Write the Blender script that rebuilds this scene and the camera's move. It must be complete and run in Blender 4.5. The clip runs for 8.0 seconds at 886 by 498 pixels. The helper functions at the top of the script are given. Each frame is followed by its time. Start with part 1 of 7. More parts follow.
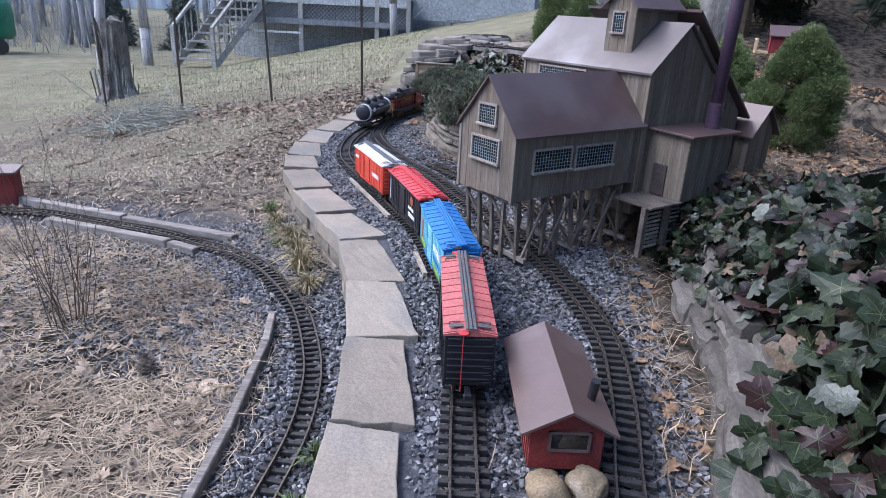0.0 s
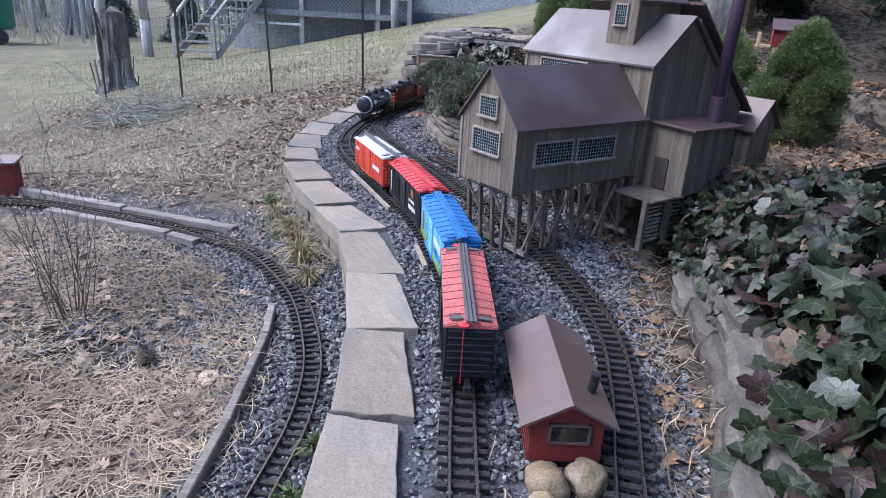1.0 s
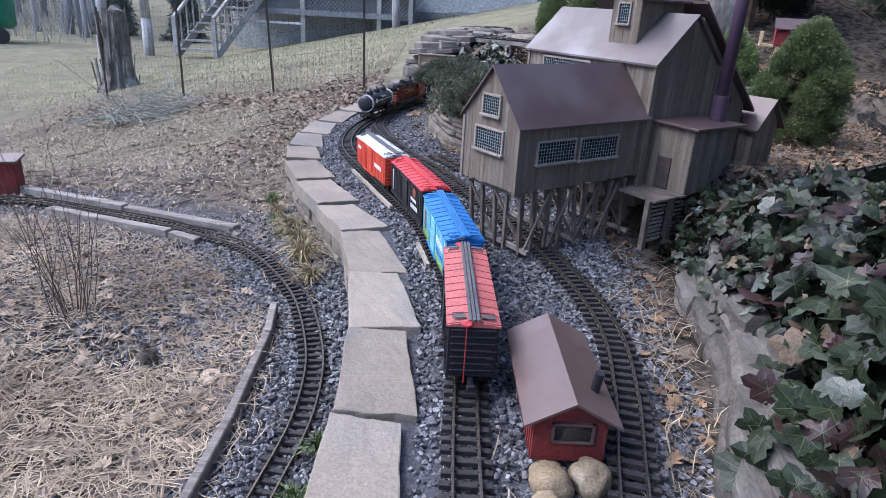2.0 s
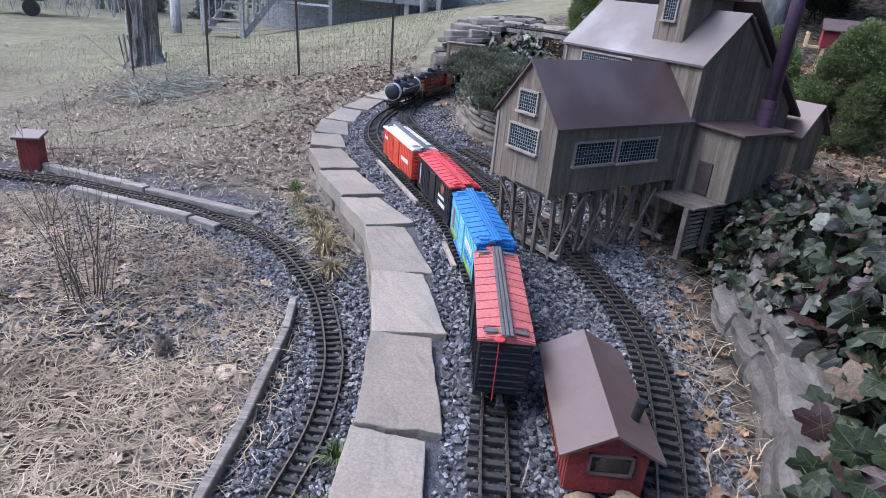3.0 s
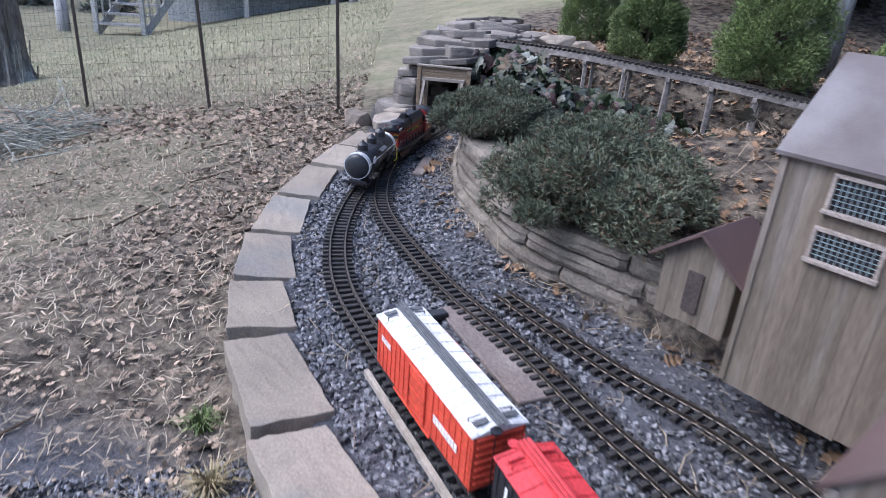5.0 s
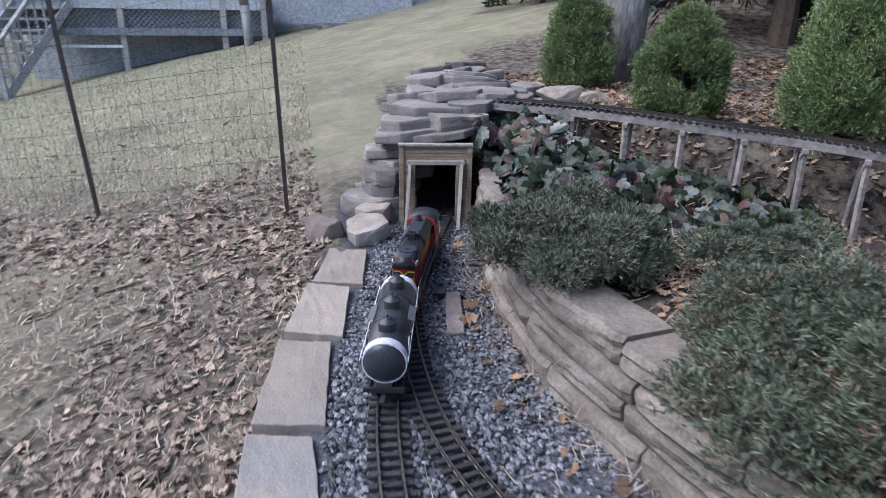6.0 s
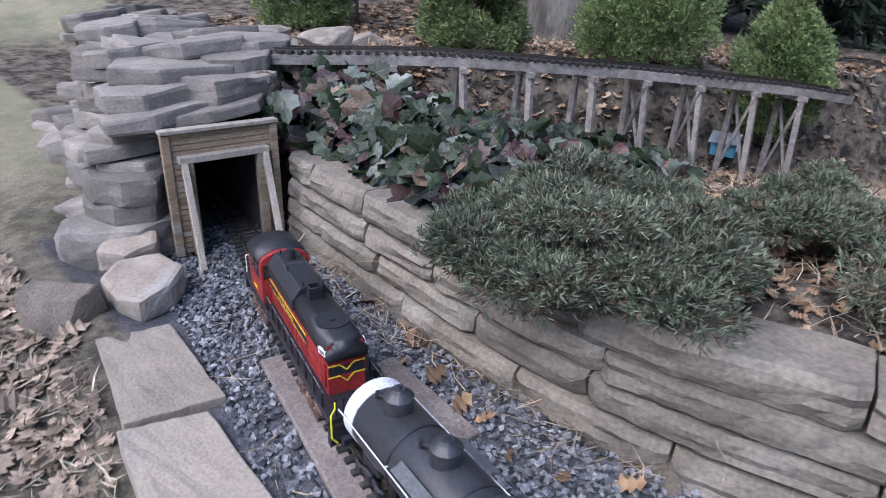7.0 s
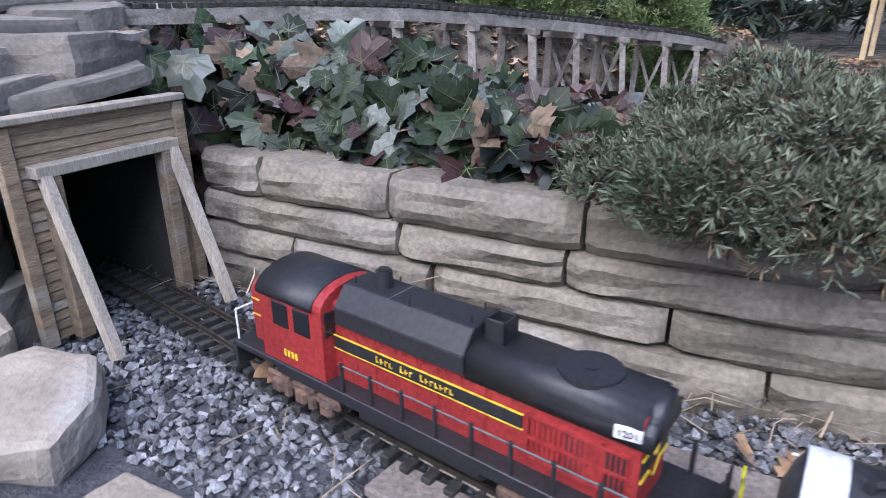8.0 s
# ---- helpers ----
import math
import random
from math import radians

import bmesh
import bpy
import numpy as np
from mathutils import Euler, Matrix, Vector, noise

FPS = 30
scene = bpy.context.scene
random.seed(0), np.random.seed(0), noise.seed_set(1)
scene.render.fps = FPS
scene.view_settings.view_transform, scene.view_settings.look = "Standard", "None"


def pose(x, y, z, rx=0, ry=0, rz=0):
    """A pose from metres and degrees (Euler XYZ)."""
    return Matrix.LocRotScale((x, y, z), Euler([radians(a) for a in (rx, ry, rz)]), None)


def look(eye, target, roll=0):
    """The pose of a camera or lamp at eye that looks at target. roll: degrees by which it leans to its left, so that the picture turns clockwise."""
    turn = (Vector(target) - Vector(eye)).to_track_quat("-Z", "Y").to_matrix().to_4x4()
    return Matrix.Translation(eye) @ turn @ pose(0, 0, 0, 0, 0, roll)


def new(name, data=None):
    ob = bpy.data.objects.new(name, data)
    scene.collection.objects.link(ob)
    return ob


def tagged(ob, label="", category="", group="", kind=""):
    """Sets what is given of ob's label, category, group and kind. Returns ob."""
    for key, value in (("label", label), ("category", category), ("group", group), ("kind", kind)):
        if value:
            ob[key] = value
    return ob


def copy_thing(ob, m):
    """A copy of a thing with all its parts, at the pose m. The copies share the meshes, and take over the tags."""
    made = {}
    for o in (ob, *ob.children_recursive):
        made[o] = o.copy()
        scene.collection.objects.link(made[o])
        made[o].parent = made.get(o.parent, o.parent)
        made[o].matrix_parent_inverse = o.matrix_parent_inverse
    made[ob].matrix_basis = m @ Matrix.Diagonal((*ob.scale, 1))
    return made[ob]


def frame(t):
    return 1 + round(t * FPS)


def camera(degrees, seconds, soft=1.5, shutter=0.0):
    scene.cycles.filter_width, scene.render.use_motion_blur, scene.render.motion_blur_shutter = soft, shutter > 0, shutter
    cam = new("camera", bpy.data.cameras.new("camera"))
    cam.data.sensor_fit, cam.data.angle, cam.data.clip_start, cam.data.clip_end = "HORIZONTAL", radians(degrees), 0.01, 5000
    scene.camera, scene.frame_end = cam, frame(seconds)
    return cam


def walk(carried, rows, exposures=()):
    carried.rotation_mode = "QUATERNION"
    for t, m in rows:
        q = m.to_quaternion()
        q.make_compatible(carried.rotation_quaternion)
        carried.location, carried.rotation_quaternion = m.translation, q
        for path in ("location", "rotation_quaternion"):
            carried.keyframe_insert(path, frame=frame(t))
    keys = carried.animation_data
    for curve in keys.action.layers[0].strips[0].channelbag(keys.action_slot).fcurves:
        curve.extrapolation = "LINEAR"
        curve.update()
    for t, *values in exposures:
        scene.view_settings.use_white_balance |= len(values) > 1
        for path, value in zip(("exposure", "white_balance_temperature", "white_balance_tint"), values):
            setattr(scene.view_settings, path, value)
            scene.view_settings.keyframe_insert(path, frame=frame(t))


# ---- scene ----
cam = camera(69.7, 8.0, 0.5, 0.18)
PATH = [
    (0, (0.073, -0.335, 0.74), (0.046, 1.534, 0.029), 2.9),
    (0.5, (0.073, -0.334, 0.737), (0.05, 1.53, 0.011), 3.2),
    (1, (0.072, -0.333, 0.736), (0.046, 1.529, 0.006), 3.2),
    (2.5, (0.058, -0.324, 0.732), (0.026, 1.536, -0.003), 3.4),
    (3, (0.032, -0.25, 0.737), (-0.045, 1.594, -0.033), 5.2),
    (3.5, (-0.045, 0.005, 0.732), (-0.075, 1.845, -0.051), 5.2),
    (4, (-0.154, 0.319, 0.754), (-0.145, 2.155, -0.038), 6.6),
    (4.5, (-0.208, 0.782, 0.746), (-0.186, 2.649, 0.029), 6.7),
    (4.7, (-0.24, 0.962, 0.77), (-0.179, 2.816, 0.024), 5.3),
    (5.8, (-0.610, 2.13, 0.867), (-0.295, 3.893, -0.012), 3.8),
    (6, (-0.650, 2.36, 0.852), (-0.250, 4.18, 0.132), 1.0),
    (6.5, (-0.833, 2.941, 0.768), (0.108, 4.511, -0.038), 5.7),
    (7, (-0.921, 3.35, 0.709), (0.426, 4.582, -0.106), 1.9),
    (7.5, (-0.878, 3.721, 0.581), (0.66, 4.692, -0.251), 1.0),
    (8, (-0.855, 4.048, 0.464), (0.903, 4.67, -0.261), -0.3),
]
walk(cam, [(t, look(eye, target, roll)) for t, eye, target, roll in PATH], [(0.0, 1.0, 5430, 16), (4.7, 1.0, 5430, 16), (6.0, 0.9, 5450, 16), (7.5, 0.93, 5420, 16), (8.0, 1.12, 5400, 16)])

# ---------------------------------------------------------------- light
wd = bpy.data.worlds.new("sky")
wd.use_nodes = True
wn = wd.node_tree.nodes
sky = wn.new("ShaderNodeTexSky")
sky.sky_type, sky.sun_disc = "NISHITA", False
sky.sun_elevation, sky.sun_rotation, sky.dust_density, sky.air_density = radians(48), radians(-60), 4.0, 1.0
bgn = wn["Background"]
bgn.inputs["Strength"].default_value = 0.15
wd.node_tree.links.new(sky.outputs[0], bgn.inputs["Color"])
scene.world = wd
sun = new("sun", bpy.data.lights.new("sun", "SUN"))
sun.data.energy, sun.data.angle, sun.data.color = 1.4, radians(30), (1.0, 0.97, 0.93)
sun.matrix_world = look((-3, 1.5, 4), (0, 3, 0))

# ---------------------------------------------------------------- materials
MATS = {}


def mat(name, c1, c2=None, rough=0.85, s=30.0, fine=220.0, bump=0.25, metal=0.0, rnd=0.0, third=None, spec=0.4, stretch=(1, 1, 1), island=0.0, thr=(0.35, 0.65), grain=0.3):
    """Two noise scales between c1 and c2, optional stains of a third colour, optional variation per piece, and fine relief."""
    m = bpy.data.materials.new(name)
    m.use_nodes = True
    nt = m.node_tree
    n, l = nt.nodes, nt.links
    b = n["Principled BSDF"]
    b.inputs["Roughness"].default_value = rough
    b.inputs["Metallic"].default_value = metal
    b.inputs["Specular IOR Level"].default_value = spec
    tc = n.new("ShaderNodeTexCoord")
    mp = n.new("ShaderNodeMapping")
    mp.inputs["Scale"].default_value = stretch
    l.new(tc.outputs["Object"], mp.inputs["Vector"])
    src = mp.outputs["Vector"]
    if rnd > 0:
        oi = n.new("ShaderNodeObjectInfo")
        ad = n.new("ShaderNodeVectorMath")
        ad.operation = "MULTIPLY_ADD"
        ad.inputs[1].default_value = (17.0, 9.0, 13.0)
        l.new(oi.outputs["Random"], ad.inputs[0])
        l.new(src, ad.inputs[2])
        src = ad.outputs[0]
    a = n.new("ShaderNodeTexNoise")
    a.inputs["Scale"].default_value, a.inputs["Detail"].default_value, a.inputs["Roughness"].default_value = s, 6.0, 0.62
    l.new(src, a.inputs["Vector"])
    f = n.new("ShaderNodeTexNoise")
    f.inputs["Scale"].default_value, f.inputs["Detail"].default_value = fine, 4.0
    l.new(src, f.inputs["Vector"])
    r = n.new("ShaderNodeValToRGB")
    r.color_ramp.elements[0].position, r.color_ramp.elements[1].position = thr
    c2 = c2 or tuple(0.7 * v for v in c1)
    r.color_ramp.elements[0].color, r.color_ramp.elements[1].color = (*c1, 1), (*c2, 1)
    l.new(a.outputs["Fac"], r.inputs["Fac"])
    col = r.outputs["Color"]
    if third:
        t3 = n.new("ShaderNodeTexNoise")
        t3.inputs["Scale"].default_value, t3.inputs["Detail"].default_value = s * 0.45, 8.0
        l.new(src, t3.inputs["Vector"])
        r3 = n.new("ShaderNodeValToRGB")
        r3.color_ramp.elements[0].position, r3.color_ramp.elements[1].position = 0.54, 0.68
        l.new(t3.outputs["Fac"], r3.inputs["Fac"])
        mx = n.new("ShaderNodeMix")
        mx.data_type = "RGBA"
        l.new(r3.outputs["Color"], mx.inputs["Factor"])
        l.new(col, mx.inputs["A"])
        mx.inputs["B"].default_value = (*third, 1)
        col = mx.outputs["Result"]
    hs = n.new("ShaderNodeHueSaturation")
    l.new(col, hs.inputs["Color"])
    v = n.new("ShaderNodeMapRange")
    v.inputs["From Min"].default_value, v.inputs["From Max"].default_value = 0.3, 0.7
    v.inputs["To Min"].default_value, v.inputs["To Max"].default_value = 1 - grain, 1 + grain
    l.new(f.outputs["Fac"], v.inputs["Value"])
    val = v.outputs["Result"]
    for amount, node, out in ((rnd, "ShaderNodeObjectInfo", "Random"), (island, "ShaderNodeNewGeometry", "Random Per Island")):
        if amount > 0:
            o = n.new(node)
            k = n.new("ShaderNodeMapRange")
            k.inputs["To Min"].default_value, k.inputs["To Max"].default_value = 1 - amount, 1 + amount
            l.new(o.outputs[out], k.inputs["Value"])
            mu = n.new("ShaderNodeMath")
            mu.operation = "MULTIPLY"
            l.new(val, mu.inputs[0])
            l.new(k.outputs["Result"], mu.inputs[1])
            val = mu.outputs[0]
    l.new(val, hs.inputs["Value"])
    l.new(hs.outputs["Color"], b.inputs["Base Color"])
    if bump > 0:
        bp = n.new("ShaderNodeBump")
        bp.inputs["Strength"].default_value, bp.inputs["Distance"].default_value = bump, 0.004
        l.new(f.outputs["Fac"], bp.inputs["Height"])
        b2 = n.new("ShaderNodeBump")
        b2.inputs["Strength"].default_value, b2.inputs["Distance"].default_value = bump, 0.012
        l.new(a.outputs["Fac"], b2.inputs["Height"])
        l.new(bp.outputs["Normal"], b2.inputs["Normal"])
        l.new(b2.outputs["Normal"], b.inputs["Normal"])
    MATS[name] = m
    return m


# ---------------------------------------------------------------- mesh helpers
def part(name, bm, material, parent=None, label="", smooth=False):
    """One mesh object from a bmesh, under a thing or a part."""
    me = bpy.data.meshes.new(name)
    bmesh.ops.recalc_face_normals(bm, faces=bm.faces)
    bm.to_mesh(me)
    bm.free()
    me.materials.append(material)
    if smooth:
        me.polygons.foreach_set("use_smooth", [True] * len(me.polygons))
    ob = new(name, me)
    if parent:
        ob.parent = parent
    if label:
        tagged(ob, label)
    return ob


def soup(name, verts, faces, material, smooth=False):
    me = bpy.data.meshes.new(name)
    me.from_pydata(verts, [], faces)
    me.materials.append(material)
    if smooth:
        me.polygons.foreach_set("use_smooth", [True] * len(me.polygons))
    return new(name, me)


def thing(name, m, label, category, group="", kind=""):
    ob = new(name)
    ob.empty_display_size = 0.05
    ob.matrix_world = m
    return tagged(ob, label, category, group, kind)


def share(name, mesh, m, parent):
    """Another object on a mesh that exists already."""
    ob = new(name, mesh)
    ob.parent = parent
    ob.matrix_local = m
    return ob


def box(bm, size, at=(0, 0, 0), rot=(0, 0, 0), bev=0.0, jit=0.0):
    r = bmesh.ops.create_cube(bm, size=1)
    vs = r["verts"]
    bmesh.ops.scale(bm, vec=size, verts=vs)
    if bev > 0:
        es = list({e for v in vs for e in v.link_edges})
        q = bmesh.ops.bevel(bm, geom=es, offset=bev, segments=1, affect="EDGES", profile=0.5)
        vs = list({v for f in q["faces"] for v in f.verts} | {v for v in vs if v.is_valid})
    if jit > 0:
        for v in vs:
            v.co += Vector([random.uniform(-jit, jit) for _ in range(3)])
    bmesh.ops.transform(bm, matrix=pose(*at, *rot), verts=vs)
    return vs


def cyl(bm, r1, r2, h, at=(0, 0, 0), rot=(0, 0, 0), seg=12):
    """A cone or cylinder that stands on 'at'."""
    q = bmesh.ops.create_cone(bm, cap_ends=True, segments=seg, radius1=r1, radius2=r2, depth=h)
    bmesh.ops.transform(bm, matrix=pose(*at, *rot) @ Matrix.Translation((0, 0, h / 2)), verts=q["verts"])
    return q["verts"]


def rod(bm, p, q, r, seg=6, r2=None):
    p, q = Vector(p), Vector(q)
    d = q - p
    k = bmesh.ops.create_cone(bm, cap_ends=True, segments=seg, radius1=r, radius2=r if r2 is None else r2, depth=d.length)
    bmesh.ops.transform(bm, matrix=Matrix.Translation((p + q) / 2) @ d.to_track_quat("Z", "Y").to_matrix().to_4x4(), verts=k["verts"])
    return k["verts"]


def beam(bm, p, q, w, t, up=(0, 0, 1), bev=0.0):
    """A squared timber from p to q."""
    p, q = Vector(p), Vector(q)
    d = q - p
    x = d.normalized()
    y = Vector(up).cross(x)
    y = y.normalized() if y.length > 1e-4 else Vector((0, 1, 0))
    z = x.cross(y)
    m = Matrix.Translation((p + q) / 2) @ Matrix((x, y, z)).transposed().to_4x4()
    r = bmesh.ops.create_cube(bm, size=1)
    bmesh.ops.scale(bm, vec=(d.length, w, t), verts=r["verts"])
    bmesh.ops.transform(bm, matrix=m, verts=r["verts"])
    return r["verts"]


def prism(bm, pts, depth, m):
    """A polygon in the local xy plane, thickened along local z, placed by m."""
    a = [bm.verts.new(m @ Vector((x, y, 0))) for x, y in pts]
    b = [bm.verts.new(m @ Vector((x, y, depth))) for x, y in pts]
    k = len(pts)
    bm.faces.new(a[::-1])
    bm.faces.new(b)
    for i in range(k):
        bm.faces.new((a[i], a[(i + 1) % k], b[(i + 1) % k], b[i]))
    return a + b


def rough_up(bm, amount, freq, seed=0.0):
    for v in bm.verts:
        p = v.co * freq + Vector((seed, seed * 1.7, seed * 0.3))
        v.co += noise.noise_vector(p) * amount


class Line:
    """A smooth line through some places, measured by its length."""

    def __init__(self, pts, n=400):
        p = np.array([(*q, 0.0)[:3] for q in pts], float)
        p = np.vstack([2 * p[0] - p[1], p, 2 * p[-1] - p[-2]])
        out = []
        for i in range(1, len(p) - 2):
            for u in np.linspace(0, 1, 24, endpoint=False):
                a, b, c, d = p[i - 1 : i + 3]
                out.append(0.5 * (2 * b + (c - a) * u + (2 * a - 5 * b + 4 * c - d) * u * u + (3 * b - a - 3 * c + d) * u**3))
        out.append(p[-2])
        self.p = np.array(out)
        self.s = np.concatenate([[0], np.cumsum(np.linalg.norm(np.diff(self.p, axis=0), axis=1))])
        self.length = self.s[-1]

    def at(self, s):
        return Vector([np.interp(s, self.s, self.p[:, k]) for k in range(3)])

    def way(self, s):
        return (self.at(min(s + 0.02, self.length)) - self.at(max(s - 0.02, 0))).normalized()

    def spot(self, s, z=0.0):
        w = self.way(s)
        p = self.at(s)
        return Matrix.Translation((p.x, p.y, p.z + z)) @ Matrix.Rotation(math.atan2(w.y, w.x), 4, "Z")

    def near_y(self, y):
        return float(self.s[np.argmin(abs(self.p[:, 1] - y))])

    def dist(self, x, y):
        """How far places lie from the line."""
        x, y = np.atleast_1d(x), np.atleast_1d(y)
        q = self.p[::6, :2]
        return np.sqrt(((x[:, None] - q[None, :, 0]) ** 2 + (y[:, None] - q[None, :, 1]) ** 2).min(1))


def smooth01(v):
    v = np.clip(v, 0, 1)
    return v * v * (3 - 2 * v)


# ---------------------------------------------------------------- plan
MAIN = Line([(0.13, -1.2), (0.128, -0.4), (0.122, 0.1), (0.113, 0.565), (0.11, 0.9), (0.075, 1.3), (-0.04, 1.75), (-0.18, 2.08), (-0.36, 2.48), (-0.48, 2.78), (-0.53, 3.1),
             (-0.525, 3.4), (-0.49, 3.65), (-0.43, 3.9), (-0.375, 4.09), (-0.285, 4.36), (-0.165, 4.66), (-0.082, 4.88), (0.0, 5.15), (0.10, 5.5)])
LOOP = Line([(0.30, -1.2), (0.33, -0.3), (0.36, 0.3), (0.39, 0.52), (0.42, 0.67), (0.44, 0.79), (0.46, 1.0), (0.44, 1.23), (0.38, 1.48), (0.31, 1.70), (0.18, 2.04), (0.08, 2.25),
             (-0.03, 2.5), (-0.19, 2.8), (-0.34, 3.17), (-0.41, 3.45), (-0.418, 3.75), (-0.39, 4.03)])
LOW = Line([(-3.4, 2.45), (-2.6, 2.44), (-2.0, 2.38), (-1.78, 2.365), (-1.525, 2.292), (-1.325, 2.234), (-1.147, 2.175), (-0.932, 2.065), (-0.687, 1.871), (-0.519, 1.666), (-0.39, 1.452), (-0.297, 1.196),
            (-0.262, 1.023), (-0.254, 0.858), (-0.271, 0.707), (-0.32, 0.4), (-0.45, -0.3)])
CAPS = [(0.02, -0.72), (0.025, -0.37), (0.025, -0.02), (0.02, 0.32), (0.022, 0.661), (0.0, 1.0), (-0.058, 1.346), (-0.154, 1.708), (-0.296, 1.967), (-0.446, 2.267), (-0.571, 2.587), (-0.628, 2.853),
        (-0.661, 3.176), (-0.646, 3.52), (-0.589, 3.903), (-0.504, 4.240), (-0.425, 4.56)]
EDGE = Line(CAPS + [(-0.42, 4.68), (-0.42, 4.9), (-0.43, 5.4)])
# foot of the bank on the far side of the tracks: y, x
BANK = np.array([(-3, 0.45), (0.2, 0.52), (0.58, 0.57), (0.9, 0.65), (1.14, 0.67), (1.58, 0.72), (1.9, 0.72), (2.3, 0.56), (2.56, 0.40), (2.9, 0.12), (3.3, -0.05), (3.62, -0.115), (3.78, -0.12), (3.95, -0.11), (4.12, -0.095), (4.27, -0.075), (4.45, -0.045), (4.62, -0.02),
                 (4.86, 0.03), (5.2, 0.08), (7, 0.3), (60, 9)])


def gz(x, y):
    """Height of the ground."""
    x, y = np.atleast_1d(np.asarray(x, float)), np.atleast_1d(np.asarray(y, float))
    xw = np.interp(y, EDGE.p[:, 1], EDGE.p[:, 0])
    left = -0.153 + 0.217 * np.clip(x, -6, 4) + 0.0607 * np.clip(y, -3, 8.5)
    left = left - 0.05 * smooth01((2.2 - y) / 1.0) * smooth01((x + 1.2) / 0.5)
    left = left + 0.19 * np.clip(-0.95 - x, 0, 1.7) * smooth01((3.7 - y) / 1.0)
    soft_far = smooth01((y - 5.0) / 0.8)
    up = smooth01((x - xw + 0.13) / (0.08 + 1.1 * soft_far))
    d = x - np.interp(y, BANK[:, 0], BANK[:, 1])
    low = smooth01((2.1 - y) / 0.5)
    mid = np.exp(-(((y - 1.95) / 0.35) ** 2))
    h = (0.14 * low * (1 - 0.9 * mid) + 0.185 * (1 - low)) * smooth01((d - 0.12 * low) / 0.07) + (0.10 * low + 0.20 * (1 - low)) * smooth01((d - 0.05) / (0.5 + 0.25 * (1 - low)))
    h = h - 0.05 * low * smooth01((d + 0.18) / 0.15) * (1 - smooth01((d - 0.10 * low) / 0.05))
    ivyb = smooth01((y - 4.05) / 0.25) * (1 - smooth01((y - 5.2) / 0.4))
    h = h + ivyb * (0.10 * smooth01((d - 0.10) / 0.16) * smooth01((y - 4.15) / 0.5) - 0.06 * smooth01((d - 0.3) / 0.4))
    right = -0.012 + h + 0.012 * np.clip(d, 0, 8)
    # hollow that the trestle crosses
    hol = smooth01((y - 3.25) / 0.5) * (1 - smooth01((y - 5.3) / 0.8)) * smooth01((d - 0.17) / 0.25)
    right = right + hol * (np.minimum(right, 0.20 + 0.085 * smooth01((y - 4.1) / 0.5) - 0.15 * np.clip(x - 0.2, 0, 2.0)) - right)
    # low yard behind the mill
    yard = smooth01((x - 0.85) / 0.35) * smooth01((y - 1.55) / 0.45) * (1 - smooth01((y - 3.3) / 0.5))
    right = right + yard * (np.minimum(right, 0.155) - right)
    # leafy bank behind the trestle
    w = (x - 0.22) * 0.57 + (y - 5.04) * 0.82
    back = smooth01((w - 0.09) / 0.22) * smooth01((y - 3.3) / 0.5) * smooth01((x - 0.3) / 0.3)
    right = right + back * (np.maximum(right, 0.41 - 0.05 * np.clip(x - 0.9, 0, 2)) - right)
    z = left * (1 - up) + right * up
    far = smooth01((y - 5.6) / 3.0)
    return z * (1 - far) + (left + smooth01((x - xw) / 1.6) * (np.maximum(left, 0.36) - left)) * far


def gz1(x, y):
    return float(gz(x, y)[0])

M_STONE = mat("cap_concrete", (0.285, 0.245, 0.195), (0.215, 0.185, 0.15), s=8, fine=170, bump=0.45, rnd=0.16, third=(0.20, 0.19, 0.17), grain=0.17, thr=(0.3, 0.7))
M_BLOCK = mat("wall_block", (0.225, 0.195, 0.153), (0.12, 0.103, 0.082), s=9, fine=110, bump=0.55, rnd=0.2, third=(0.26, 0.233, 0.192), grain=0.25, thr=(0.3, 0.7), stretch=(1, 1, 1.2))
M_SLATE = mat("field_slate", (0.265, 0.237, 0.203), (0.150, 0.135, 0.12), s=9, fine=120, bump=0.4, rnd=0.34, third=(0.34, 0.30, 0.25), grain=0.17, thr=(0.3, 0.7), stretch=(1, 1, 1.3))
M_EARTH = mat("earth", (0.17, 0.135, 0.095), (0.085, 0.070, 0.055), s=7, fine=150, bump=0.8, third=(0.25, 0.205, 0.125))


